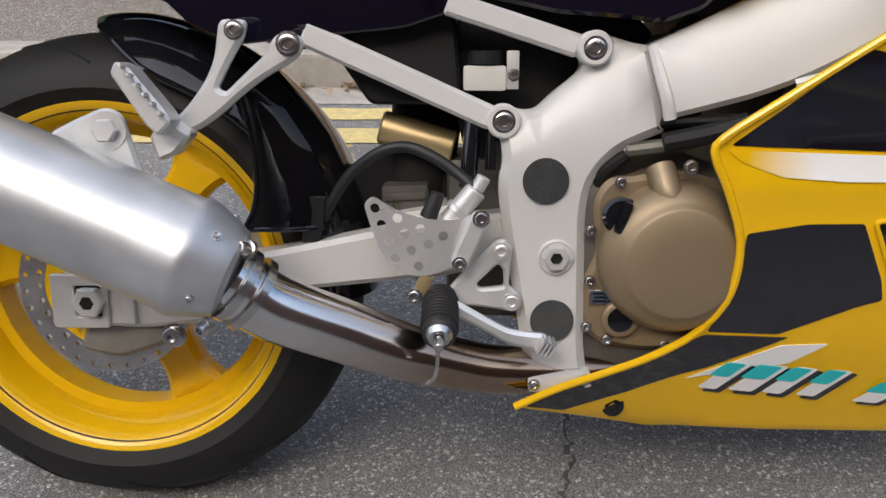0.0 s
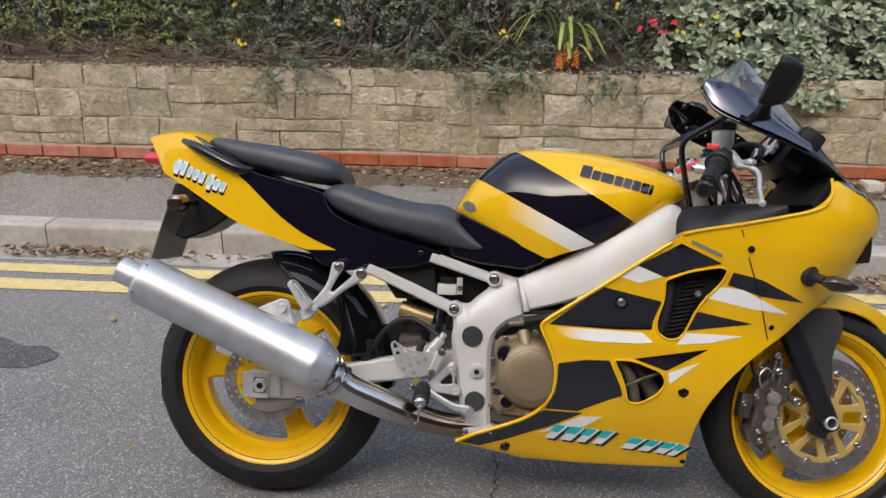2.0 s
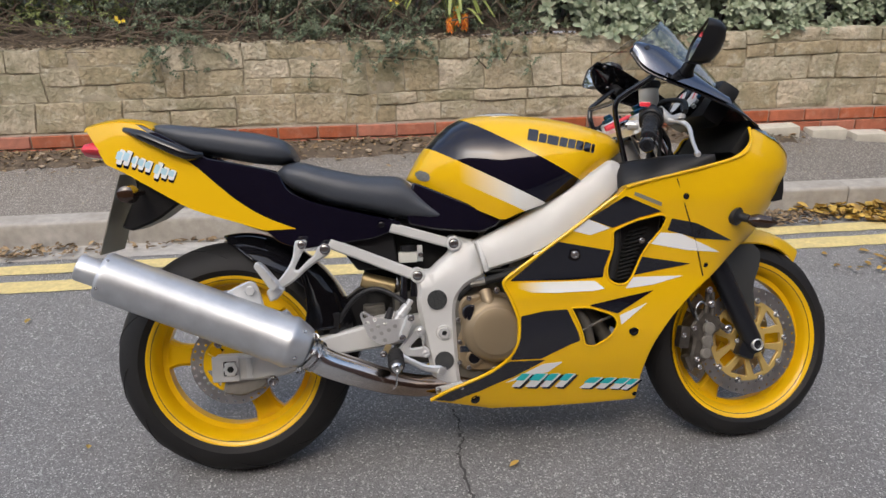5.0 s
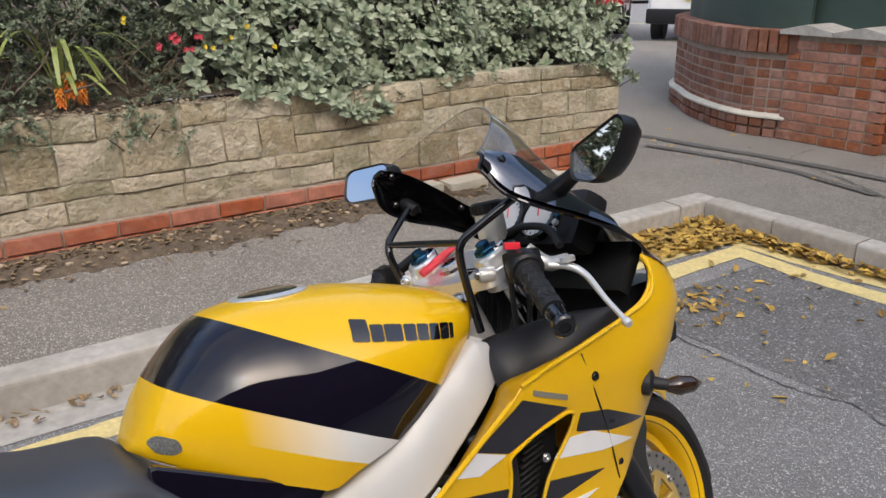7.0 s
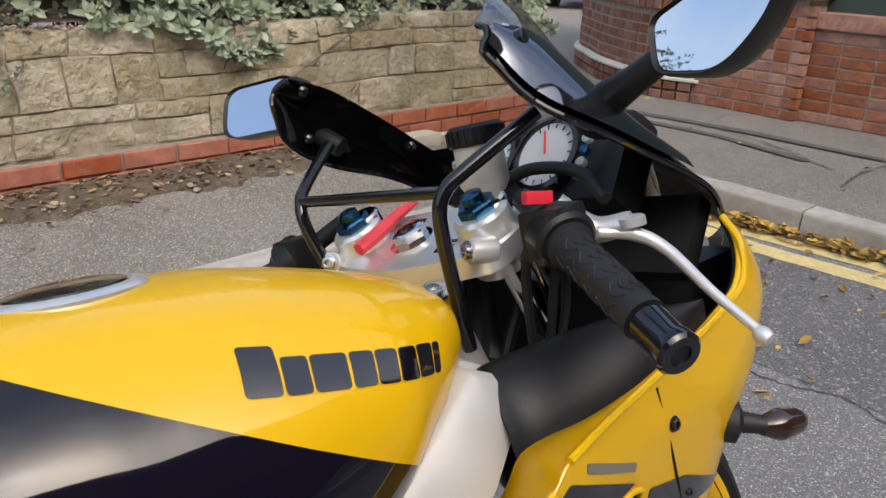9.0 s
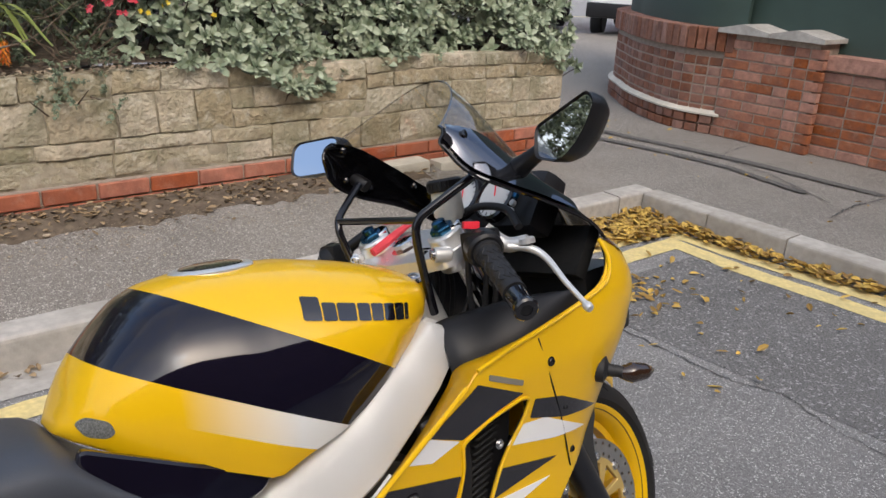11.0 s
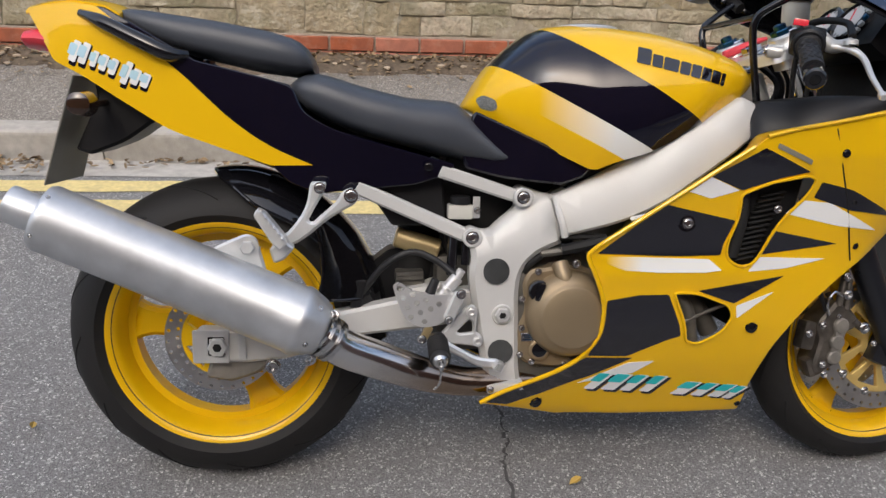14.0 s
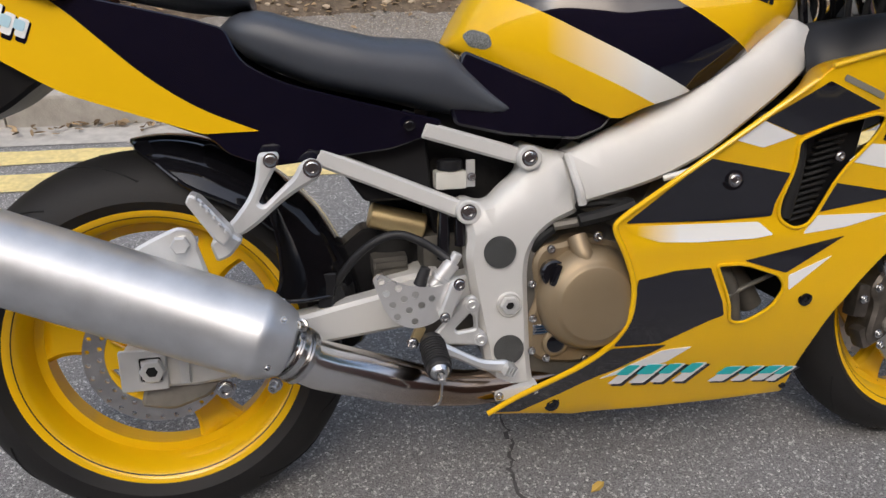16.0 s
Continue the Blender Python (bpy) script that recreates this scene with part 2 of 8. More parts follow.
YELLOW_RGB, WHITE_RGB = (0.80, 0.475, 0.003), (0.78, 0.78, 0.75)
FADE_TANK = fading("tank_stripe_fade", YELLOW_RGB, WHITE_RGB, 0.60, 0.74)
FADE_SIDE = fading("side_stripe_fade", YELLOW_RGB, WHITE_RGB, 0.73, 0.80)
FADE_PIPE = fading("heat_tinted_pipe", (0.72, 0.71, 0.70), (0.32, 0.24, 0.18), 0.26, 0.42)
FADE_PIPE.node_tree.links.remove(FADE_PIPE.node_tree.nodes["Principled BSDF"].inputs["Roughness"].links[0])
FADE_PIPE.node_tree.nodes["Principled BSDF"].inputs["Roughness"].default_value = 0.16
FADE_PIPE.node_tree.nodes["Principled BSDF"].inputs["Metallic"].default_value = 1.0
FADE_PIPE.node_tree.nodes["Principled BSDF"].inputs["Coat Weight"].default_value = 0.0


def glassy(name, tint, rough=0.02, alpha_mix=0.75):
    """Thin tinted sheet: part clear, part glossy."""
    m = bpy.data.materials.new(name)
    m.use_nodes = True
    n, link = m.node_tree.nodes, m.node_tree.links.new
    out = n["Material Output"]
    clear = n.new("ShaderNodeBsdfTransparent")
    clear.inputs[0].default_value = (*tint, 1)
    gloss = n.new("ShaderNodeBsdfGlossy")
    gloss.inputs["Roughness"].default_value = rough
    fres = n.new("ShaderNodeLayerWeight")
    fres.inputs[0].default_value = 0.17
    mix = n.new("ShaderNodeMixShader")
    link(fres.outputs["Facing"], mix.inputs[0])
    link(clear.outputs[0], mix.inputs[1])
    link(gloss.outputs[0], mix.inputs[2])
    link(mix.outputs[0], out.inputs[0])
    return m


SCREEN = glassy("smoked_screen", (0.80, 0.79, 0.76))
# metallic grey that stands in for sky reflected in the black wings
SKY_SHEEN = material("metallic_sky_sheen", (0.13, 0.14, 0.165), 0.06, metal=0.9, vary=0.05, scale=6, rough_vary=0.02)


# ---- building helpers ----
def thing(name, label, category, group="", m=None, kind=""):
    ob = new(name)
    ob.empty_display_size = 0.1
    if m is not None:
        ob.matrix_world = m
    return tagged(ob, label, category, group, kind)


def part(name, bm, mat_, parent=None, label="", smooth=True, angle=38.0):
    """Links a bmesh as one mesh object under a thing or a part."""
    bmesh.ops.recalc_face_normals(bm, faces=bm.faces)
    me = bpy.data.meshes.new(name)
    bm.to_mesh(me)
    bm.free()
    for mm in (mat_ if isinstance(mat_, (list, tuple)) else [mat_]):
        me.materials.append(mm)
    if smooth:
        for p in me.polygons:
            p.use_smooth = True
        me.set_sharp_from_angle(angle=radians(angle))
    ob = new(name, me)
    if parent is not None:
        ob.parent = parent
    if label:
        ob["label"] = label
    return ob


def rounded(pts, r=0.0, n=4):
    """An outline of (x, z) or (x, z, radius) with its corners rounded."""
    out, c = [], len(pts)
    for i, p in enumerate(pts):
        a, b = Vector(pts[i - 1][:2]), Vector(pts[(i + 1) % c][:2])
        v = Vector(p[:2])
        rr = p[2] if len(p) > 2 else r
        if rr <= 0:
            out.append(v)
            continue
        da, db = a - v, b - v
        k = min(rr, da.length * 0.48, db.length * 0.48)
        s, e = v + da.normalized() * k, v + db.normalized() * k
        for j in range(n + 1):
            t = j / n
            out.append(s * (1 - t) ** 2 + v * 2 * t * (1 - t) + e * t * t)
    return out


def area2(pts):
    return sum(pts[i - 1][0] * pts[i][1] - pts[i][0] * pts[i - 1][1] for i in range(len(pts)))


def inset(pts, d):
    """Moves an outline inwards by d."""
    s = 1 if area2(pts) > 0 else -1
    out, c = [], len(pts)
    for i in range(c):
        a, v, b = pts[i - 1], pts[i], pts[(i + 1) % c]
        e1, e2 = (v - a), (b - v)
        if e1.length < 1e-9 or e2.length < 1e-9:
            out.append(v.copy())
            continue
        n1, n2 = Vector((-e1.y, e1.x)).normalized() * s, Vector((-e2.y, e2.x)).normalized() * s
        m = n1 + n2
        k = m.length_squared
        out.append(v + (m * (2 * d / k) if k > 0.3 else n1 * d))
    return out


def dense(pts, step):
    out = []
    for i, v in enumerate(pts):
        b = pts[(i + 1) % len(pts)]
        k = max(1, int((b - v).length / step))
        out += [v.lerp(b, j / k) for j in range(k)]
    return out


def filled(loops, step):
    """Triangles over an outline with holes, with points inside so that the sheet can bend."""
    from mathutils.geometry import delaunay_2d_cdt
    verts, edges = [], []
    for lp in loops:
        o, c = len(verts), len(lp)
        verts += [Vector(v) for v in lp]
        edges += [(o + i, o + (i + 1) % c) for i in range(c)]
    nb = len(verts)
    ring = np.array([tuple(v) for v in loops[0]])
    segs = [np.array([tuple(v) for v in lp]) for lp in loops]
    lo, hi = ring.min(0), ring.max(0)
    if step:
        for gx in np.arange(lo[0] + step / 2, hi[0], step):
            for gz in np.arange(lo[1] + step / 2, hi[1], step):
                inside = False
                near = False
                for s in segs:
                    a, b = s, np.roll(s, -1, 0)
                    ok = ((a[:, 1] > gz) != (b[:, 1] > gz))
                    with np.errstate(divide="ignore", invalid="ignore"):
                        xs = (b[:, 0] - a[:, 0]) * (gz - a[:, 1]) / (b[:, 1] - a[:, 1]) + a[:, 0]
                    inside ^= bool((np.count_nonzero(ok & (gx < xs)) % 2))
                    d = b - a
                    u = np.clip(((gx - a[:, 0]) * d[:, 0] + (gz - a[:, 1]) * d[:, 1]) / np.maximum((d * d).sum(1), 1e-12), 0, 1)
                    near |= bool(np.min((a[:, 0] + u * d[:, 0] - gx) ** 2 + (a[:, 1] + u * d[:, 1] - gz) ** 2) < (step * 0.35) ** 2)
                if inside and not near:
                    verts.append(Vector((gx, gz)))
    v2, _, f2, ov, _, _ = delaunay_2d_cdt(verts, edges, [], 1, 1e-6)
    if f2:
        cen = np.array([np.mean([tuple(v2[i]) for i in t], axis=0) for t in f2])
        keep = np.zeros(len(f2), bool)
        for s in segs:
            a, b = s, np.roll(s, -1, 0)
            ok = (a[None, :, 1] > cen[:, None, 1]) != (b[None, :, 1] > cen[:, None, 1])
            with np.errstate(divide="ignore", invalid="ignore"):
                xs = (b[:, 0] - a[:, 0])[None] * (cen[:, None, 1] - a[None, :, 1]) / (b[:, 1] - a[:, 1])[None] + a[None, :, 0]
            keep ^= (np.count_nonzero(ok & (cen[:, None, 0] < xs), axis=1) % 2).astype(bool)
        f2 = [t for t, k in zip(f2, keep) if k]
    origin = [(o[0] if o else -1) for o in ov]
    return v2, f2, origin, nb


def panel(bm, outline, yf, thick=0.004, holes=(), bevel=0.0, step=0.02, mirror=False, rim=0.0, mat_index=0):
    """A sheet seen from the side: outline (and holes) in x, z; yf gives its outer face's y; thick goes inwards (to +y)."""
    f = (lambda x, z: yf) if isinstance(yf, (int, float)) else yf
    s = -1 if mirror else 1
    es = step if step else 0.05
    outer = [dense(outline, es)] + [dense(h, es) for h in holes]
    inner = [inset(outer[0], bevel)] + [inset(h, -bevel) for h in outer[1:]] if bevel else outer
    faces = []
    v2, f2, _, _ = filled(inner, step)
    front = [bm.verts.new((v.x, s * (f(v.x, v.y)), v.y)) for v in v2]
    back = [bm.verts.new((v.x, s * (f(v.x, v.y) + thick), v.y)) for v in v2]
    for t in f2:
        for vs in ([front[i] for i in t], [back[i] for i in t]):
            try:
                faces.append(bm.faces.new(vs))
            except ValueError:
                pass
    key = {(round(v.x, 5), round(v.y, 5)): i for i, v in enumerate(v2)}
    for li, lp in enumerate(inner):
        ol = outer[li]
        c = len(lp)
        idx = [key.get((round(v.x, 5), round(v.y, 5))) for v in lp]
        if any(i is None for i in idx):
            continue
        if bevel:
            mid = [bm.verts.new((v.x, s * (f(v.x, v.y) + bevel), v.y)) for v in ol]
            low = [bm.verts.new((v.x, s * (f(v.x, v.y) + max(thick - bevel, bevel * 1.01)), v.y)) for v in ol]
            rows = [[front[i] for i in idx], mid, low, [back[i] for i in idx]]
        else:
            rows = [[front[i] for i in idx], [back[i] for i in idx]]
        for a, b in zip(rows, rows[1:]):
            for i in range(c):
                j = (i + 1) % c
                try:
                    faces.append(bm.faces.new((a[i], a[j], b[j], b[i])))
                except ValueError:
                    pass
    for fc in faces:
        fc.material_index = mat_index
    return bm


def basis(d):
    d = Vector(d).normalized()
    u = d.cross(Vector((0, 0, 1)) if abs(d.z) < 0.9 else Vector((1, 0, 0))).normalized()
    return d, u, d.cross(u).normalized()


def lathe(bm, origin, axis, profile, seg=32, phase=0.0, closed=False):
    """Turns (radius, height along the axis) points round an axis."""
    o = Vector(origin)
    d, u, w = basis(axis)
    rings = []
    for r, h in profile:
        if r < 1e-6:
            rings.append([bm.verts.new(o + d * h)])
        else:
            rings.append([bm.verts.new(o + d * h + (u * math.cos(phase + 2 * math.pi * i / seg) + w * math.sin(phase + 2 * math.pi * i / seg)) * r) for i in range(seg)])
    pairs = list(zip(rings, rings[1:])) + ([(rings[-1], rings[0])] if closed else [])
    for a, b in pairs:
        for i in range(seg):
            j = (i + 1) % seg
            vs = [a[i % len(a)], a[j % len(a)], b[j % len(b)], b[i % len(b)]]
            vs = list(dict.fromkeys(vs))
            if len(vs) > 2:
                bm.faces.new(vs)
    return bm


def rod(bm, a, b, r0, r1=None, seg=16, bevel=0.12):
    """A capped, slightly bevelled round bar from a to b."""
    a, b = Vector(a), Vector(b)
    r1 = r0 if r1 is None else r1
    L = (b - a).length
    k = min(bevel * min(r0, r1), L * 0.3)
    return lathe(bm, a, b - a, [(0, 0), (r0 - k, 0), (r0, k), (r1, L - k), (r1 - k, L), (0, L)], seg)


def spline(pts, n=8):
    """A smooth line through points."""
    P = [Vector(p) for p in pts]
    P = [P[0] * 2 - P[1]] + P + [P[-1] * 2 - P[-2]]
    out = []
    for i in range(1, len(P) - 2):
        a, b, c, d = P[i - 1:i + 3]
        for j in range(n):
            t = j / n
            out.append(0.5 * ((2 * b) + (c - a) * t + (2 * a - 5 * b + 4 * c - d) * t * t + (3 * b - a - 3 * c + d) * t ** 3))
    return out + [P[-2]]


def tube(bm, pts, r, seg=10, n=8, smooth=True, cap=True):
    """A round bar or pipe swept along points; r is one radius or one for each given point."""
    line = spline(pts, n) if smooth else [Vector(p) for p in pts]
    rad = (lambda t: r) if isinstance(r, (int, float)) else (lambda t: float(np.interp(t, np.linspace(0, 1, len(r)), r)))
    rings, u = [], None
    for i, p in enumerate(line):
        d = (line[min(i + 1, len(line) - 1)] - line[max(i - 1, 0)]).normalized()
        u = basis(d)[1] if u is None else (u - d * u.dot(d)).normalized()
        w = d.cross(u)
        q = rad(i / (len(line) - 1))
        rings.append([bm.verts.new(p + (u * math.cos(2 * math.pi * k / seg) + w * math.sin(2 * math.pi * k / seg)) * q) for k in range(seg)])
    for a, b in zip(rings, rings[1:]):
        for k in range(seg):
            bm.faces.new((a[k], a[(k + 1) % seg], b[(k + 1) % seg], b[k]))
    if cap:
        bm.faces.new(rings[0])
        bm.faces.new(rings[-1][::-1])
    return bm


def block(bm, c, size, rot=(0, 0, 0), bevel=0.0, seg=2):
    """A box with softened edges."""
    m = pose(*c, *rot)
    vs = bmesh.ops.create_cube(bm, size=1.0, matrix=m @ Matrix.Diagonal((*size, 1)))["verts"]
    if bevel:
        es = list({e for v in vs for e in v.link_edges})
        bmesh.ops.bevel(bm, geom=es, offset=bevel, segments=seg, affect="EDGES", profile=0.7)
    return bm


def loft(bm, rings, caps=True, closed=True):
    """A skin over rings of equal length."""
    rv = [[bm.verts.new(p) for p in ring] for ring in rings]
    c = len(rv[0])
    for a, b in zip(rv, rv[1:]):
        for i in range(c if closed else c - 1):
            bm.faces.new((a[i], a[(i + 1) % c], b[(i + 1) % c], b[i]))
    if caps:
        bm.faces.new(rv[0])
        bm.faces.new(rv[-1][::-1])
    return bm


def knots(*pairs):
    xs, ys = [p[0] for p in pairs], [p[1] for p in pairs]
    return lambda x: float(np.interp(x, xs, ys))


def bolt(parent, p, d, r=0.010, h=0.006, mat_=None, name="bolt"):
    """A socket-head bolt with a washer and a hollow."""
    bm = bmesh.new()
    lathe(bm, p, d, [(0, 0), (r * 1.35, 0), (r * 1.35, h * 0.3), (r, h * 0.34), (r, h * 0.9), (r * 0.9, h), (r * 0.55, h), (r * 0.5, h * 0.45), (0, h * 0.45)], 14)
    return part(name, bm, mat_ or STEEL, parent)


# ---- the street ----
KERB_Y, WALL_Y, WALL_END = 1.80, 2.65, 4.14
rnd = random.Random(4)


def grid_sheet(name, xs, ys, zf, mat_, label, category, kind="structure"):
    bm = bmesh.new()
    vs = [[bm.verts.new((x, y, zf(x, y))) for x in xs] for y in ys]
    for j in range(len(ys) - 1):
        for i in range(len(xs) - 1):
            bm.faces.new((vs[j][i], vs[j][i + 1], vs[j + 1][i + 1], vs[j + 1][i]))
    ob = part(name, bm, mat_)
    return tagged(ob, label, category, kind=kind)


def road_z(x, y):
    """The road falls gently from its crown to the kerb."""
    k = max(0.0, min(1.0, (1.15 - y) / 0.95))
    return 0.021 * k * k * (3 - 2 * k)


grid_sheet("ground", [-400, -60, -12, -6, 0, 6, 12, 60, 400], [-400, -60, -12, -4, 0] + list(np.linspace(0.15, 1.2, 12)) + [4, 12, 60, 400], road_z, ROAD,
           "worn grey asphalt road with pale chippings and cracks", "road")


def pave_height(x, y):
    """The pavement climbs to the wall, and falls level towards the side entrance."""
    k = max(0.0, min(1.0, (4.3 - x) / 1.9))
    k = k * k * (3 - 2 * k)
    rise = max(0.0, min(1.0, (y - KERB_Y - 0.12) / 0.62))
    return 0.112 + rise * (0.02 + 0.13 * k) + 0.004 * noise.noise((x * 2.1, y * 2.7, 0.3))


grid_sheet("pavement", list(np.linspace(-14, 4.33, 140)), list(np.linspace(KERB_Y + 0.12, 2.80, 14)), pave_height, PAVING,
           "grey asphalt pavement, gritty and worn, rising to the wall", "pavement")
grid_sheet("pavement", list(np.linspace(4.33, 14.0, 50)), list(np.linspace(2.80, 9.0, 40)),
           lambda x, y: 0.112 + 0.004 * noise.noise((x * 2.1, y * 2.7, 0.3)), PAVING,
           "grey asphalt footway leading past the brick wall", "pavement")

# dark trench repairs across the broad pavement
TRENCH = asphalt("trench_tarmac", (0.115, 0.110, 0.104), (0.24, 0.23, 0.22), 150.0, 0.3)


def ground_strip(name, pts, z, mat_, label, category):
    bm = bmesh.new()
    v2, f2, _, _ = filled([dense([Vector(p) for p in pts], 0.25)], 0.25)
    vs = [bm.verts.new((v.x, v.y, z if not callable(z) else z(v.x, v.y))) for v in v2]
    for t in f2:
        bm.faces.new([vs[i] for i in t])
    return tagged(part(name, bm, mat_), label, category, kind="structure")


ground_strip("pavement", [(4.33, 2.80), (4.33, 1.93), (4.10, 1.92), (4.09, 1.36), (4.075, 0.85), (4.05, -0.5), (3.93, -6.0), (9.0, -6.0), (9.0, 2.80)], lambda x, y: 0.112 + 0.004 * noise.noise((x * 2.1, y * 2.7, 0.3)), PAVING,
             "broad grey asphalt pavement with dark trench patches", "pavement")
for edge in ([(5.02, 3.5), (5.10, 3.15), (5.12, 2.78), (5.20, 2.30), (5.24, 1.83), (5.25, 1.0), (5.32, 1.0), (5.34, 1.83), (5.29, 2.32), (5.21, 2.80), (5.18, 3.18), (5.09, 3.5)],
             [(4.84, 3.0), (4.90, 2.75), (4.97, 2.30), (4.99, 1.88), (4.86, 1.30), (4.92, 1.28), (5.06, 1.87), (5.05, 2.33), (4.97, 2.80), (4.90, 3.02)]):
    ground_strip("trench_patch", edge, 0.121, TRENCH, "narrow dark tarmac trench repair in the pavement", "patch")

# yellow lines
def line_strip(pts, w, seed):
    """A painted line with worn, uneven edges along points on the road."""
    r = random.Random(seed)
    bm = bmesh.new()
    P = [Vector(p) for p in pts]
    rows = []
    for k in range(len(P)):
        d1 = (P[k] - P[k - 1]).normalized() if k else (P[1] - P[0]).normalized()
        d2 = (P[k + 1] - P[k]).normalized() if k < len(P) - 1 else d1
        n1, n2 = Vector((-d1.y, d1.x)), Vector((-d2.y, d2.x))
        m = (n1 + n2) / (1 + n1.dot(n2))
        rows.append((P[k], m))
    pts2 = []
    for (a, ma), (b, mb) in zip(rows, rows[1:]):
        k = max(2, int((b - a).length / 0.06))
        pts2 += [(a.lerp(b, j / k), ma.lerp(mb, j / k)) for j in range(k)]
    pts2.append(rows[-1])
    vs = []
    for p, m in pts2:
        l, q = p + m * (w / 2 + r.uniform(-0.005, 0.005)), p - m * (w / 2 + r.uniform(-0.005, 0.005))
        vs.append((bm.verts.new((l.x, l.y, 0.004 + road_z(l.x, l.y))), bm.verts.new((q.x, q.y, 0.004 + road_z(q.x, q.y)))))
    for a, b in zip(vs, vs[1:]):
        bm.faces.new((a[0], b[0], b[1], a[1]))
    return tagged(part("yellow_line", bm, LINE), "faded yellow painted no-waiting line on asphalt", "road marking", "yellow lines", "structure")


line_strip([(-14, 1.325), (-1.5, 1.330), (3.1, 1.375), (3.715, 1.372), (3.675, 0.83), (3.60, -8.0)], 0.118, 1)
line_strip([(-14, 1.52), (-1.5, 1.525), (3.2, 1.55), (3.83, 1.515), (3.845, 0.93), (3.80, -8.0)], 0.105, 2)

# kerb and channel
kerb_run = thing("kerb", "row of grey concrete kerb stones, weathered and chipped", "kerb", kind="structure")


def kerb_mesh(length, name="kerb_stone"):
    bm = bmesh.new()
    prof = rounded([(0.0, -0.15), (0.0, 0.128, 0.02), (0.125, 0.13), (0.125, -0.15)], 0.0, 3)
    loft(bm, [[Vector((x, p.x, p.y + 0.0)) for p in prof] for x in np.linspace(0.004, length - 0.004, 4)])
    me = bpy.data.meshes.new(name)
    bmesh.ops.recalc_face_normals(bm, faces=bm.faces)
    bm.to_mesh(me)
    bm.free()
    me.materials.append(KERB)
    return me


stone = kerb_mesh(0.915)
x0 = -13.6
for i in range(21):
    x = x0 + i * 0.915
    L = 0.915
    if x + L > 4.09:
        break
    ob = new("kerb_stone", stone)
    ob.parent = kerb_run
    ob.matrix_basis = pose(x, KERB_Y + rnd.uniform(-0.004, 0.004), rnd.uniform(-0.006, 0.004), 0, 0, rnd.uniform(-0.25, 0.25))
corner_x = x
short = kerb_mesh(4.09 - corner_x)
ob = new("kerb_stone", short)
ob.parent = kerb_run
ob.matrix_basis = pose(corner_x, KERB_Y, 0)
leg = [Vector((3.985, KERB_Y - 0.003)), Vector((3.972, 1.36)), Vector((3.955, 0.90))] + [Vector((3.955 - 0.02 * k, 0.90 - 0.915 * k)) for k in range(1, 8)]
for a, b in zip(leg, leg[1:]):
    L = (b - a).length
    ob = new("kerb_stone", kerb_mesh(L) if abs(L - 0.915) > 0.01 else stone)
    ob.parent = kerb_run
    ob.matrix_basis = pose(a.x, a.y, rnd.uniform(-0.004, 0.004), 0, 0, math.degrees(math.atan2(b.y - a.y, b.x - a.x)))
channel = ground_strip("gutter", [(-14, 1.63), (2.1, 1.63), (2.1, KERB_Y + 0.005), (-14, KERB_Y + 0.005)], 0.003, KERB, "pale concrete gutter channel along the kerb", "gutter")

# stone wall on a brick plinth
wall_north = thing("wall_north", "low weathered sandstone block wall on a red brick plinth", "stone wall", kind="structure")
bm = bmesh.new()
block(bm, ((-14 + WALL_END) / 2 - 0.02, WALL_Y + 0.180, 0.40), (WALL_END + 14 - 0.06, 0.334, 0.80), bevel=0.01)
part("core", bm, MORTAR, wall_north, "sandy lime mortar core")


def warp(x, z):
    """Leads the joints of the rubble off the straight."""
    return (x + 0.022 * noise.noise((x * 2.1, z * 5.0, 3.7)) + 0.005 * noise.noise((x * 14, z * 14, 1.7)),
            z + 0.020 * noise.noise((x * 1.6, z * 2.0, 8.4)) + 0.005 * noise.noise((x * 13, z * 13, 6.1)))


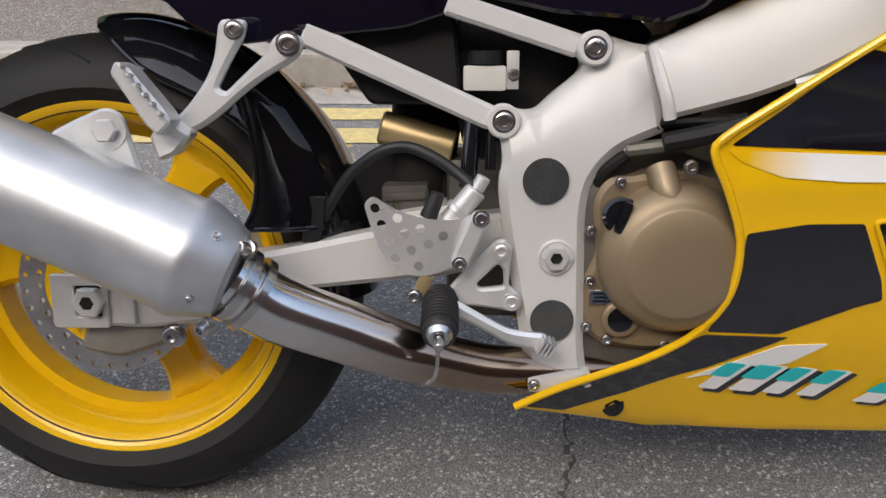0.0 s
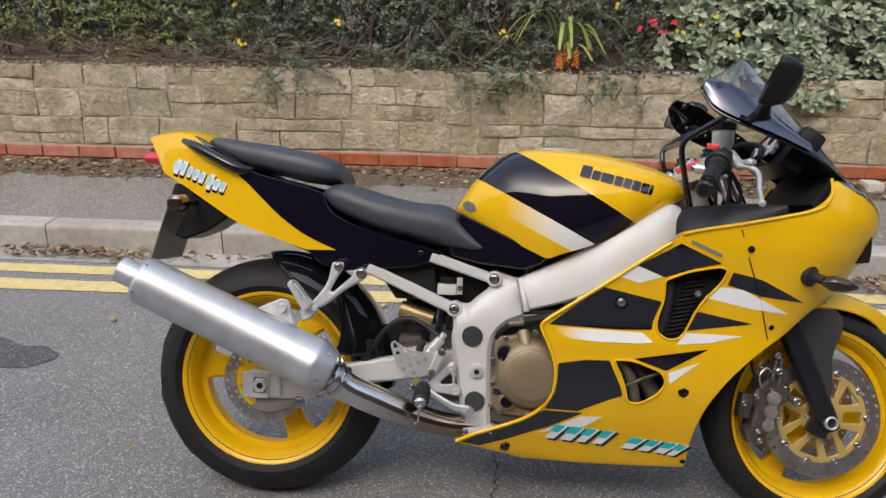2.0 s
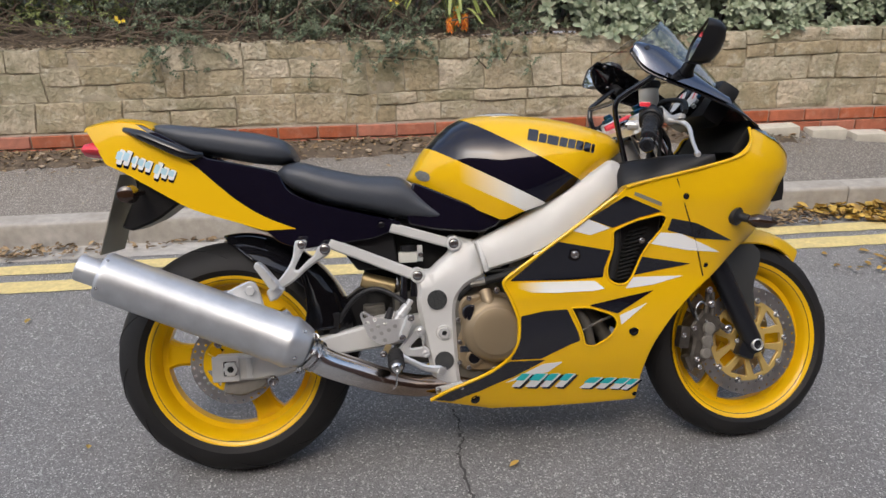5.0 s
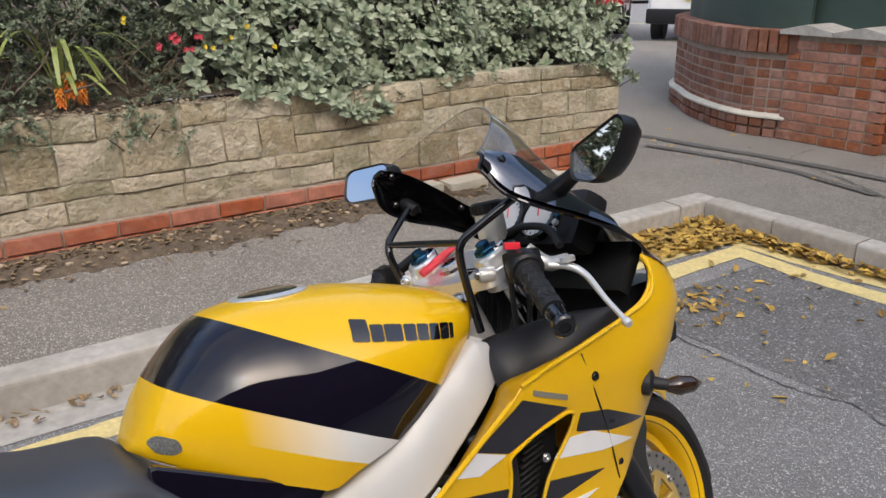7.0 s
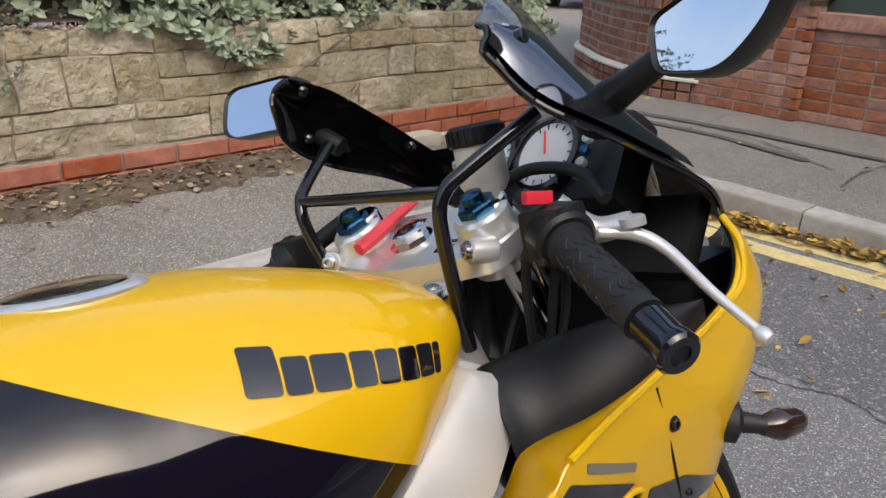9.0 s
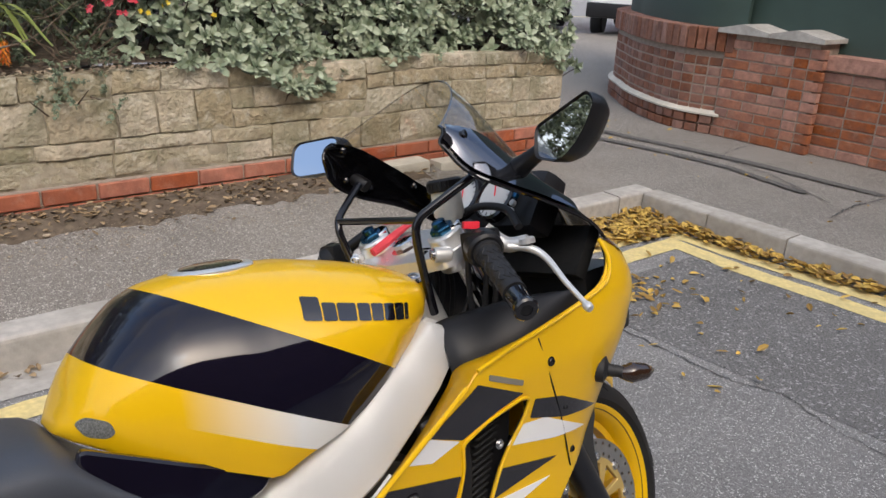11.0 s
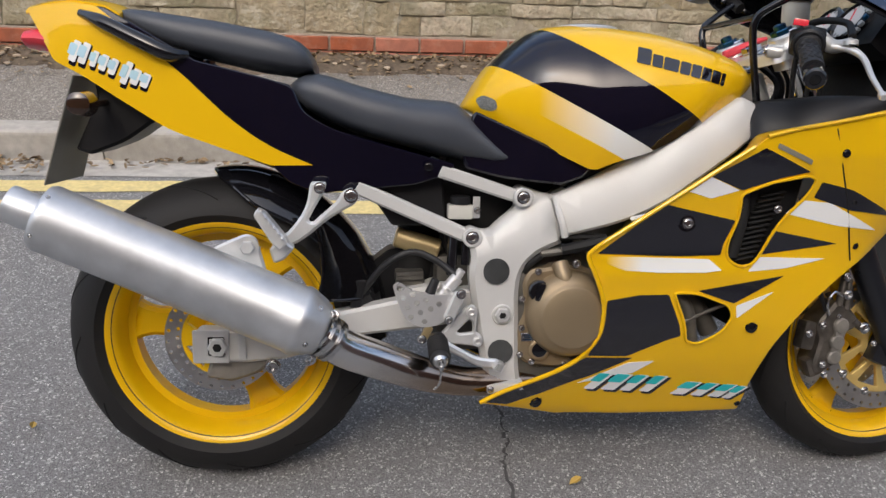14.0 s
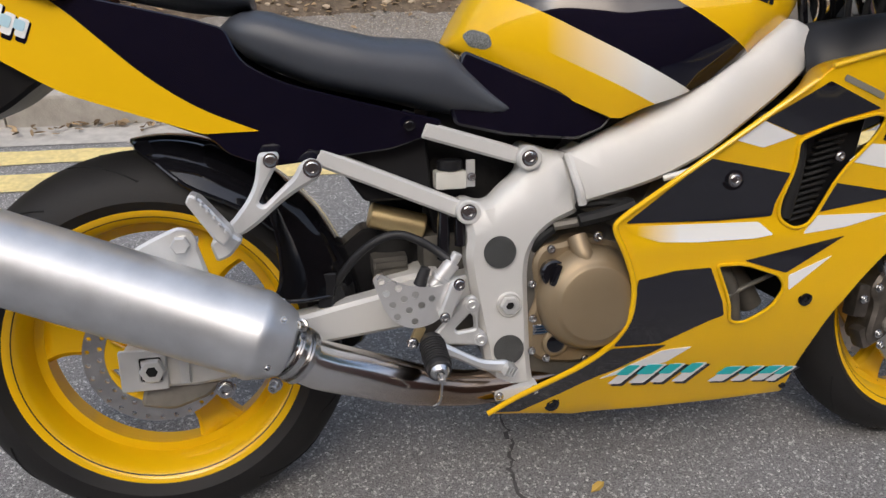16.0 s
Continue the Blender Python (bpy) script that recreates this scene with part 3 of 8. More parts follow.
def stone_mesh(seed, w, h, d, at=None):
    """A rough-faced block: uneven bedded front, worn edges."""
    r = random.Random(seed)
    bm = bmesh.new()
    nx, nz = max(5, int(w / 0.020)), max(4, int(h / 0.018))
    off = r.uniform(0, 50)
    bed = r.uniform(0.002, 0.009)

    def front(u, v):
        e = min(u, 1 - u) * w, min(v, 1 - v) * h
        edge = 0.014 * math.exp(-min(e) / 0.0016)
        y = 0.009 * noise.noise((u * w * 6 + off, v * h * 6, 1.3)) + 0.005 * noise.noise((u * w * 26 + off, v * h * 30, 4.3)) + 0.003 * noise.noise((u * w * 60 + off, v * h * 60, 2.3))
        y += bed * max(0.0, noise.noise((u * w * 5 + off, v * h * 24, 8.3)))
        x, z = u * w - w / 2, v * h - h / 2
        if at:
            X, Z = warp(at[0] + x, at[1] + z)
            x, z = X - at[0], Z - at[1]
        return Vector((x, y + edge, z))

    us = [0.0, 0.003 / w] + [i / nx for i in range(1, nx)] + [1 - 0.003 / w, 1.0]
    ws = [0.0, 0.003 / h] + [j / nz for j in range(1, nz)] + [1 - 0.003 / h, 1.0]
    nx, nz = len(us) - 1, len(ws) - 1
    F = [[bm.verts.new(front(u, v)) for u in us] for v in ws]
    for j in range(nz):
        for i in range(nx):
            bm.faces.new((F[j][i], F[j][i + 1], F[j + 1][i + 1], F[j + 1][i]))
    loop = [F[0][i] for i in range(nx + 1)] + [F[j][nx] for j in range(1, nz + 1)] + [F[nz][i] for i in range(nx - 1, -1, -1)] + [F[j][0] for j in range(nz - 1, 0, -1)]
    back = [bm.verts.new((v.co.x, d, v.co.z)) for v in loop]
    c = len(loop)
    for i in range(c):
        bm.faces.new((loop[i], loop[(i + 1) % c], back[(i + 1) % c], back[i]))
    me = bpy.data.meshes.new("stone")
    bmesh.ops.recalc_face_normals(bm, faces=bm.faces)
    bm.to_mesh(me)
    bm.free()
    for p in me.polygons:
        p.use_smooth = True
    me.set_sharp_from_angle(angle=radians(50))
    me.materials.append(STONE)
    return me


def lay_stones(r, x0, x1, z0, z1, wide):
    """One row of stones between two heights, broken at uneven lengths."""
    x = x1
    while x > x0 + 0.001:
        w = r.uniform(*wide)
        if x - w < x0 + 0.10:
            w = x - x0
        cx, cz = x - w / 2, (z0 + z1) / 2
        ob = new("stone", stone_mesh(r.randint(0, 9999), w - 0.005, z1 - z0 - 0.005, 0.10, (cx, cz)))
        ob.parent = wall_north
        ob.matrix_basis = pose(cx, WALL_Y + r.uniform(-0.008, 0.005), cz)
        x -= w


def rubble(z0, z1, x_from, seed, splits):
    """Stretches of walling, each with bed joints at its own heights."""
    r = random.Random(seed)
    x = WALL_END + 0.012
    while x > x_from:
        w = r.uniform(0.42, 0.95)
        cuts = [z0] + [z0 + (z1 - z0) * k for k in r.choice(splits)] + [z1]
        for a, b in zip(cuts, cuts[1:]):
            lay_stones(r, x - w, x, a, b, (0.16, 0.40) if b - a > 0.12 else (0.24, 0.55))
        x -= w


rubble(0.366, 0.535, -5.5, 11, ((), (), (), (0.6,), (0.42,)))
rubble(0.535, 0.822, -5.5, 12, ((0.5,), (0.56,), (0.62,), (0.66,), (0.3, 0.66), (0.48, 0.74)))


def mortar_face(x, z):
    """Mortar nearly flush with the stones, washed out here and there."""
    open_ = max(0.0, min(1.0, noise.noise((x * 3.3, z * 6.0, 5.5)) * 3.4 - 0.15))
    return WALL_Y + 0.0075 + 0.004 * noise.noise((x * 13, z * 13, 0.4)) + 0.0015 * noise.noise((x * 45, z * 45, 0.9)) + 0.020 * open_


bm = bmesh.new()
xs, zs = np.linspace(-5.5, WALL_END, 560), np.linspace(0.358, 0.812, 30)
vs = [[bm.verts.new((x, mortar_face(x, z), z)) for x in xs] for z in zs]
for lower, upper in zip(vs, vs[1:]):
    for i in range(len(xs) - 1):
        bm.faces.new((lower[i], lower[i + 1], upper[i + 1], upper[i]))
part("pointing", bm, MORTAR, wall_north, "tan lime pointing washed out in places")
# end face of the wall
r = random.Random(7)
for a, b in ((0.366, 0.525), (0.525, 0.68), (0.68, 0.822)):
    ob = new("stone", stone_mesh(r.randint(0, 999), 0.34, b - a - 0.01, 0.06))
    ob.parent = wall_north
    ob.matrix_basis = pose(WALL_END + 0.012, WALL_Y + 0.175, (a + b) / 2, 0, 0, 90)


def brick_mesh(L, h, d, mat_):
    bm = bmesh.new()
    block(bm, (0, d / 2, 0), (L, d, h), bevel=0.004, seg=1)
    me = bpy.data.meshes.new("brick")
    bm.to_mesh(me)
    bm.free()
    me.materials.append(mat_)
    return me


red_brick = brick_mesh(0.215, 0.066, 0.09, BRICK)
half_brick = brick_mesh(0.10, 0.066, 0.09, BRICK)
bm = bmesh.new()
block(bm, ((-14 + WALL_END) / 2, WALL_Y + 0.16, 0.18), (WALL_END + 14 + 0.02, 0.36, 0.36), bevel=0.003)
part("plinth_core", bm, JOINT, wall_north, "pale mortar bedding behind the bricks")
r = random.Random(9)
for course, z in enumerate((0.323, 0.248, 0.173, 0.105)):
    x = WALL_END + 0.03 - 0.11 - (0.112 if course % 2 else 0)
    stop = -5.6 if course < 2 else 1.6
    while x > stop:
        ob = new("brick", red_brick)
        ob.parent = wall_north
        ob.matrix_basis = pose(x, WALL_Y - 0.035 + r.uniform(-0.003, 0.003), z + 0.0, 0, r.uniform(-0.4, 0.4), 0)
        x -= 0.226
    for y in (0.08, 0.19, 0.30):
        ob = new("brick", half_brick)
        ob.parent = wall_north
        ob.matrix_basis = pose(WALL_END + 0.03, WALL_Y - 0.02 + y, z, 0, 0, 90)

# soil bed behind the wall, leaf litter at its foot
grid_sheet("ground_bed", list(np.linspace(-14, WALL_END - 0.05, 60)), list(np.linspace(WALL_Y + 0.10, 6.5, 14)),
           lambda x, y: 0.80 + 0.05 * noise.noise((x, y, 3.0)) + min(0.5, (y - WALL_Y) * 0.12), SOIL, "dark leaf-mould soil of the raised bed", "soil")
grid_sheet("soil_strip", list(np.linspace(-14, -4.6, 50)) + list(np.linspace(-4.55, 2.9, 330)), list(np.linspace(2.22, 2.62, 22)),
           lambda x, y: pave_height(x, y) + min(0.016, (y - 2.405) * 0.11 + 0.010 * noise.noise((x * 2.3, y * 5, 7.0)) + 0.007 * noise.noise((x * 12, y * 14, 2.0))), SOIL,
           "strip of dark soil and leaf mould along the wall foot", "soil")

# pale blocks by the wall
for i, (x, y, w) in enumerate(((2.60, 2.53, 0.10), (2.82, 2.53, 0.28), (3.14, 2.53, 0.24), (3.41, 2.52, 0.25), (3.64, 2.50, 0.20))):
    bm = bmesh.new()
    block(bm, (0, 0, 0.0), (w * 0.9, 0.12, 0.07), bevel=0.012)
    ob = part("edging_block", bm, PALEBLOCK)
    ob.matrix_world = pose(x, y, pave_height(x, y) + 0.008, rnd.uniform(-3, 3), rnd.uniform(-2, 2), rnd.uniform(-3, 3))
    tagged(ob, "pale worn stone edging block lying on the pavement", "stone block", "pale edging blocks")

# pavement grating
bm = bmesh.new()
panel(bm, rounded([(-0.16, -0.1), (0.16, -0.1), (0.16, 0.1), (-0.16, 0.1)], 0.01), 0.0, 0.02, [[Vector((x - 0.011, -0.075)), Vector((x + 0.011, -0.075)), Vector((x + 0.011, 0.075)), Vector((x - 0.011, 0.075))] for x in np.linspace(-0.12, 0.12, 6)], step=0)
ob = part("drain_grating", bm, material("cast_iron", (0.09, 0.09, 0.09), 0.6, metal=0.6, vary=0.2), smooth=False)
ob.matrix_world = pose(5.55, 4.25, 0.135, -90, 0, 20)
tagged(ob, "grey cast-iron drain grating set in the footway", "drain")

# ---- brick corner wall ----
wall_east = thing("wall_east", "curved brown brick garden wall with a pale plinth band and brick coping", "brick wall", kind="structure")
CURVE = spline([(5.93, 2.56, 0), (5.88, 2.94, 0), (6.07, 3.42, 0), (6.42, 3.92, 0), (7.1, 4.55, 0), (9.0, 5.3, 0)], 14)


def along(line, step):
    """Points and headings at even steps along a line."""
    out, need = [], 0.0
    for a, b in zip(line, line[1:]):
        L = (b - a).length
        while need <= L:
            out.append((a.lerp(b, need / L), (b - a).normalized()))
            need += step
        need -= L
    return out


def wall_sheet(name, line, z0, z1, thick, mat_, parent, label=""):
    bm = bmesh.new()
    rings = []
    for i, p in enumerate(line):
        d = (line[min(i + 1, len(line) - 1)] - line[max(i - 1, 0)]).normalized()
        n_ = Vector((d.y, -d.x, 0))
        q = p + n_ * thick
        rings.append([(p.x, p.y, z0), (p.x, p.y, z1), (q.x, q.y, z1), (q.x, q.y, z0)])
    loft(bm, rings)
    return part(name, bm, mat_, parent, label)


wall_sheet("core", CURVE, 0.05, 0.88, 0.2, JOINT, wall_east, "pale mortar core")
brown = brick_mesh(0.205, 0.062, 0.05, BROWNBRICK)
brown_half = brick_mesh(0.096, 0.062, 0.05, BROWNBRICK)
coping = brick_mesh(0.066, 0.17, 0.16, BROWNBRICK)
for course in range(8):
    z = 0.145 + course * 0.075
    proud = 0.035 if course < 2 else 0.0
    for k, (p, d) in enumerate(along(CURVE, 0.108)):
        if k < (course % 2):
            continue
        ob = new("brick", brown_half)
        ob.parent = wall_east
        n_ = Vector((-d.y, d.x, 0))
        ob.matrix_basis = Matrix.Translation((p.x + n_.x * (0.006 + proud), p.y + n_.y * (0.006 + proud), z)) @ Matrix.Rotation(math.atan2(-d.y, -d.x), 4, "Z")
for p, d in along(CURVE, 0.078):
    ob = new("coping_brick", coping)
    ob.parent = wall_east
    n_ = Vector((-d.y, d.x, 0))
    ob.matrix_basis = Matrix.Translation((p.x + n_.x * 0.045, p.y + n_.y * 0.045, 0.838)) @ Matrix.Rotation(math.atan2(-d.y, -d.x), 4, "Z")
# pale sloping band over the plinth
bm = bmesh.new()
rings = []
for p, d in along(CURVE, 0.08):
    n_ = Vector((-d.y, d.x, 0))
    rings.append([(p.x + n_.x * a, p.y + n_.y * a, z) for a, z in ((-0.01, 0.258), (0.052, 0.258), (0.052, 0.272), (-0.01, 0.305))])
loft(bm, rings)
part("plinth_band", bm, PALEBLOCK, wall_east, "pale stone plinth band")
# hoarding above the curved wall
HOARD = [p + Vector((0.12, -0.02, 0)) for p in CURVE]
hoarding = wall_sheet("hoarding", HOARD, 0.80, 3.2, 0.05, GREEN, None)
tagged(hoarding, "tall dark green painted hoarding above the brick wall", "hoarding", kind="structure")

# orange-red brick pier and the straight wall beyond it
wall_pier = thing("wall_pier", "orange-red brick pier and wall with grey stone coping", "brick wall", kind="structure")
ORANGE = material("orange_brick", (0.34, 0.135, 0.075), 0.85, vary=0.28, scale=26, bump=0.003, bump_scale=80, per_object=0.24, stain=0.6, dark=(0.15, 0.075, 0.06), stain_scale=7, blotch=((0.40, 0.24, 0.17), 15, 0.4))
orange = brick_mesh(0.215, 0.064, 0.06, ORANGE)
orange_half = brick_mesh(0.103, 0.064, 0.06, ORANGE)
PIER = [Vector((5.90, 2.60, 0)), Vector((5.885, 1.86, 0))]
STRAIGHT = [Vector((5.98, 1.86, 0)), Vector((5.95, -1.6, 0))]
wall_sheet("core", [PIER[1], PIER[0]], 0.05, 0.90, 0.3, JOINT, wall_pier)
wall_sheet("core", [STRAIGHT[1], STRAIGHT[0]], 0.05, 0.75, 0.3, JOINT, wall_pier)
for line, courses, tag_ in ((PIER, 10, 0), (STRAIGHT, 8, 1)):
    d = (line[1] - line[0]).normalized()
    L = (line[1] - line[0]).length
    n_ = Vector((d.y, -d.x, 0))
    for course in range(courses):
        z = 0.15 + course * 0.075
        s = 0.0
        k = course % 2
        while s < L - 0.02:
            w = 0.226 if (k % 3 and s + 0.226 <= L) or s + 0.226 <= L and tag_ else 0.113
            m = line[0] + d * (s + w / 2)
            ob = new("brick", orange if w > 0.2 else orange_half)
            ob.parent = wall_pier
            ob.matrix_basis = Matrix.Translation((m.x + n_.x * 0.008, m.y + n_.y * 0.008, z)) @ Matrix.Rotation(math.atan2(d.y, d.x) , 4, "Z")
            s += w
            k += 1
for line, z, wide in ((PIER, 0.90, 0.06), (STRAIGHT, 0.745, 0.04)):
    d = (line[1] - line[0]).normalized()
    n_ = Vector((d.y, -d.x, 0))
    bm = bmesh.new()
    a, b = line[0] - d * (0.05 if wide > 0.05 else -0.02), line[1] + d * 0.05
    if wide > 0.05:
        # two gabled stones side by side, one to each half of the pier
        m = (a + b) / 2
        for p, q in ((a, m - d * 0.004), (m + d * 0.004, b)):
            bm = bmesh.new()
            mid = (p + q) / 2
            rings = [[(e.x + n_.x * s, e.y + n_.y * s, zz) for s, zz in ((wide, z), (wide, z + h), (-0.36, z + h), (-0.36, z))] for e, h in ((p, 0.030), (mid, 0.075), (q, 0.030))]
            loft(bm, rings)
            part("coping", bm, KERB, wall_pier, "grey weathered stone coping", smooth=False)
    else:
        rings = [[(q.x + n_.x * s, q.y + n_.y * s, zz) for s, zz in ((wide, z - 0.02), (wide, z + 0.075), (-0.30, z + 0.075), (-0.30, z - 0.02))] for q in (a, b)]
        loft(bm, rings)
        part("coping", bm, ORANGE, wall_pier, "brick-on-edge coping of the straight wall", smooth=False)
hoard2 = wall_sheet("hoarding", [STRAIGHT[1] + Vector((0.18, 0, 0)), STRAIGHT[0] + Vector((0.18, 0.80, 0))], 0.78, 3.2, 0.05, GREEN, None)
tagged(hoard2, "tall dark green painted hoarding behind the straight wall", "hoarding", kind="structure")


# ---- the motorcycle ----
# Built upright in its own frame (x forward from the rear axle, y to its left, z up from the tyres), leaning on its stand.
bike = thing("motorcycle", "yellow, navy and white sports motorcycle leaning on its side stand", "motorcycle",
             m=pose(0.001, -0.055, 0.0, -17, 0, 0))

# wheels
def wheel(at, radius, rim_r, half, label):
    hub = part("wheel", lathe(bmesh.new(), (0, -half * 0.9, 0), (0, 1, 0), [(0.0, 0), (0.035, 0), (0.042, 0.01), (0.042, half * 1.8 - 0.01), (0.035, half * 1.8), (0, half * 1.8)], 32), YELLOW, bike, label)
    hub.location = at
    # tyre: an oval section, its sidewalls meeting the rim
    fl = half * 0.86
    sec = lambda a: (rim_r + (radius - rim_r) * max(math.sin(a), 0.0), half * 1.02 * math.copysign(abs(math.cos(a)) ** 0.86, math.cos(a)))
    prof = [(rim_r - 0.012, -fl + 0.006), (rim_r, -fl)] + [(q[0], -q[1]) for q in (sec(math.pi * (0.06 + 0.88 * i / 26)) for i in range(27))] + [(rim_r, fl), (rim_r - 0.012, fl - 0.006)]
    part("tyre", lathe(bmesh.new(), (0, 0, 0), (0, 1, 0), prof, 96, closed=True), RUBBER, hub, "worn black road tyre")
    # tread grooves let into both shoulders
    for sgn in (-1, 1):
        pts = []
        for j in range(7):
            t = j / 6
            w = math.radians(58 - 46 * t)
            q = sec(math.pi / 2 - w)
            pts.append((q[0] * math.cos(0.36 * t), sgn * q[1], q[0] * math.sin(0.36 * t)))
        first = part("tread_groove", tube(bmesh.new(), pts, 0.0018, 5, 3), DARK, hub)
        for k in range(1, 12):
            ob = new("tread_groove", first.data)
            ob.parent = hub
            ob.rotation_euler = (0, 2 * math.pi * k / 12 + (0.12 if sgn > 0 else 0), 0)
    # rim barrel
    f = half * 0.86
    prof = [(rim_r, -f), (rim_r + 0.004, -f + 0.004), (rim_r - 0.004, -f + 0.012), (rim_r - 0.016, -f + 0.018), (rim_r - 0.022, -f + 0.05 * half / 0.08), (rim_r - 0.032, -f * 0.25), (rim_r - 0.032, f * 0.25),
            (rim_r - 0.022, f - 0.05 * half / 0.08), (rim_r - 0.016, f - 0.018), (rim_r - 0.004, f - 0.012), (rim_r + 0.004, f - 0.004), (rim_r, f), (rim_r - 0.007, f - 0.002), (rim_r - 0.022, f - 0.016),
            (rim_r - 0.030, f - 0.05 * half / 0.08), (rim_r - 0.044, f * 0.25), (rim_r - 0.044, -f * 0.25), (rim_r - 0.030, -f + 0.05 * half / 0.08), (rim_r - 0.022, -f + 0.016), (rim_r - 0.007, -f + 0.002)]
    part("rim", lathe(bmesh.new(), (0, 0, 0), (0, 1, 0), prof, 96, closed=True), YELLOW, hub, "yellow painted alloy rim")
    return hub


def spokes(hub, rim_r, phases, w0, w1, thick):
    for ph in phases:
        bm = bmesh.new()
        out = rounded([(0.028, -w0), (0.07, -w0 * 0.95), (rim_r - 0.075, -w1, 0.02), (rim_r - 0.034, -w1 * 1.75), (rim_r - 0.034, w1 * 1.75), (rim_r - 0.075, w1, 0.02), (0.07, w0 * 0.95), (0.028, w0)], 0.004)
        panel(bm, out, -thick, thick * 2, bevel=0.008, step=0.03)
        ob = part("spoke", bm, YELLOW, hub)
        ob.rotation_euler = (0, radians(ph), 0)


def drilled_disc(hub, y, r_out, r_in, nholes, rows, thick=0.005, label="drilled steel brake disc"):
    bm = bmesh.new()
    ring = lambda r, n: [Vector((r * math.cos(2 * math.pi * i / n), r * math.sin(2 * math.pi * i / n))) for i in range(n)]
    holes = []
    for k in range(nholes):
        for j in range(rows):
            a = 2 * math.pi * (k + j * 0.33) / nholes
            q = r_in + (r_out - r_in) * (0.22 + 0.56 * (j / max(rows - 1, 1)))
            holes.append([Vector((q * math.cos(a) + 0.0042 * math.cos(b), q * math.sin(a) + 0.0042 * math.sin(b))) for b in np.linspace(0, 2 * math.pi, 7)[:-1]])
    panel(bm, ring(r_out, 72), y - thick / 2, thick, [ring(r_in, 60)] + holes, step=0)
    return part("brake_disc", bm, DISC, hub, label, angle=30)


REAR = (0.0, 0.0, 0.337)
rear = wheel(REAR, 0.309, 0.227, 0.088, "three-spoke yellow rear wheel with a wide tyre")
spokes(rear, 0.226, (185, 65, 305), 0.034, 0.027, 0.018)
drilled_disc(rear, -0.085, 0.110, 0.078, 30, 2)


def carrier(bm, y, r_in, r_out, windows, thick=0.008, spread=0.62):
    """A disc carrier: a plate with wedge-shaped windows."""
    ring = lambda r, n: [Vector((r * math.cos(2 * math.pi * i / n), r * math.sin(2 * math.pi * i / n))) for i in range(n)]
    holes = [ring(r_in, 32)]
    for k in range(windows):
        a = 2 * math.pi * k / windows
        h = math.pi / windows * spread
        lo, hi = r_in + (r_out - r_in) * 0.24, r_in + (r_out - r_in) * 0.84
        flip = k % 2
        wa, wb = (0.45, 1.0) if flip else (1.0, 0.55)
        holes.append(rounded([(lo * math.cos(a - h * wa), lo * math.sin(a - h * wa)), (hi * math.cos(a - h * wb), hi * math.sin(a - h * wb)), (hi * math.cos(a + h * wb), hi * math.sin(a + h * wb)), (lo * math.cos(a + h * wa), lo * math.sin(a + h * wa))], 0.005))
    return panel(bm, ring(r_out, 60), y - thick / 2, thick, holes, bevel=0.0015, step=0)


bm = carrier(bmesh.new(), -0.083, 0.026, 0.082, 5)
part("disc_carrier", bm, YELLOW, rear)
bm = bmesh.new()
lathe(bm, (0, 0.07, 0), (0, 1, 0), [(0.05, 0), (0.095, 0), (0.10, 0.003), (0.095, 0.006), (0.05, 0.006)], 44, closed=True)
part("sprocket", bm, STEEL, rear, "dark steel sprocket")

FRONT = (1.397, 0.0, 0.301)
front = wheel(FRONT, 0.279, 0.222, 0.060, "three-spoke yellow front wheel with twin brake discs")
spokes(front, 0.222, (123, 3, 243), 0.030, 0.024, 0.014)
for y in (-0.064, 0.064):
    drilled_disc(front, y, 0.150, 0.112, 36, 2)
    bm = carrier(bmesh.new(), y * 0.97, 0.036, 0.114, 10, 0.010, 0.84)
    part("disc_carrier", bm, material("gold_carrier", (0.70, 0.50, 0.17), 0.4, metal=0.5, vary=0.06), front, "gold disc carrier")
    for k in range(10):
        a = 2 * math.pi * k / 10
        s = -1 if y < 0 else 1
        bolt(front, (0.114 * math.cos(a), y + s * 0.002, 0.114 * math.sin(a)), (0, s, 0), 0.007, 0.005, name="rivet")

# swingarm
bm = bmesh.new()
arm = rounded([(-0.045, 0.300), (-0.045, 0.362), (0.035, 0.362), (0.23, 0.395), (0.40, 0.430), (0.56, 0.450), (0.58, 0.40), (0.42, 0.365), (0.24, 0.345), (0.14, 0.305), (0.06, 0.296)], 0.012)
panel(bm, arm, -0.125, 0.045, bevel=0.006, step=0.06)
panel(bm, arm, -0.125, 0.045, bevel=0.006, step=0.06, mirror=True)
block(bm, (0.40, 0, 0.405), (0.10, 0.18, 0.07), (0, -10, 0), 0.01)
part("swingarm", bm, SILVER, bike, "silver painted aluminium swingarm")
bm = bmesh.new()
panel(bm, rounded([(-0.048, 0.298), (-0.048, 0.364), (0.02, 0.364), (0.02, 0.298)], 0.004), -0.131, 0.006, [rounded([(-0.02, 0.312), (0.012, 0.312), (0.012, 0.350), (-0.02, 0.350)], 0.004)], bevel=0.0015, step=0)
part("axle_plate", bm, ALU, bike)
bm = bmesh.new()
block(bm, (-0.003, -0.1262, 0.331), (0.036, 0.002, 0.040))
part("adjuster_slot", bm, DARK, bike, "dark adjuster slot")
bm = bmesh.new()
block(bm, (-0.003, -0.1285, 0.331), (0.028, 0.006, 0.030), bevel=0.002)
part("axle_block", bm, ALU, bike)
part("axle_nut", lathe(bmesh.new(), (0, -0.131, 0.332), (0, -1, 0), [(0.019, 0), (0.019, 0.010), (0.017, 0.012), (0.009, 0.012), (0.009, -0.02), (0, -0.02)], 6), ALU, bike)
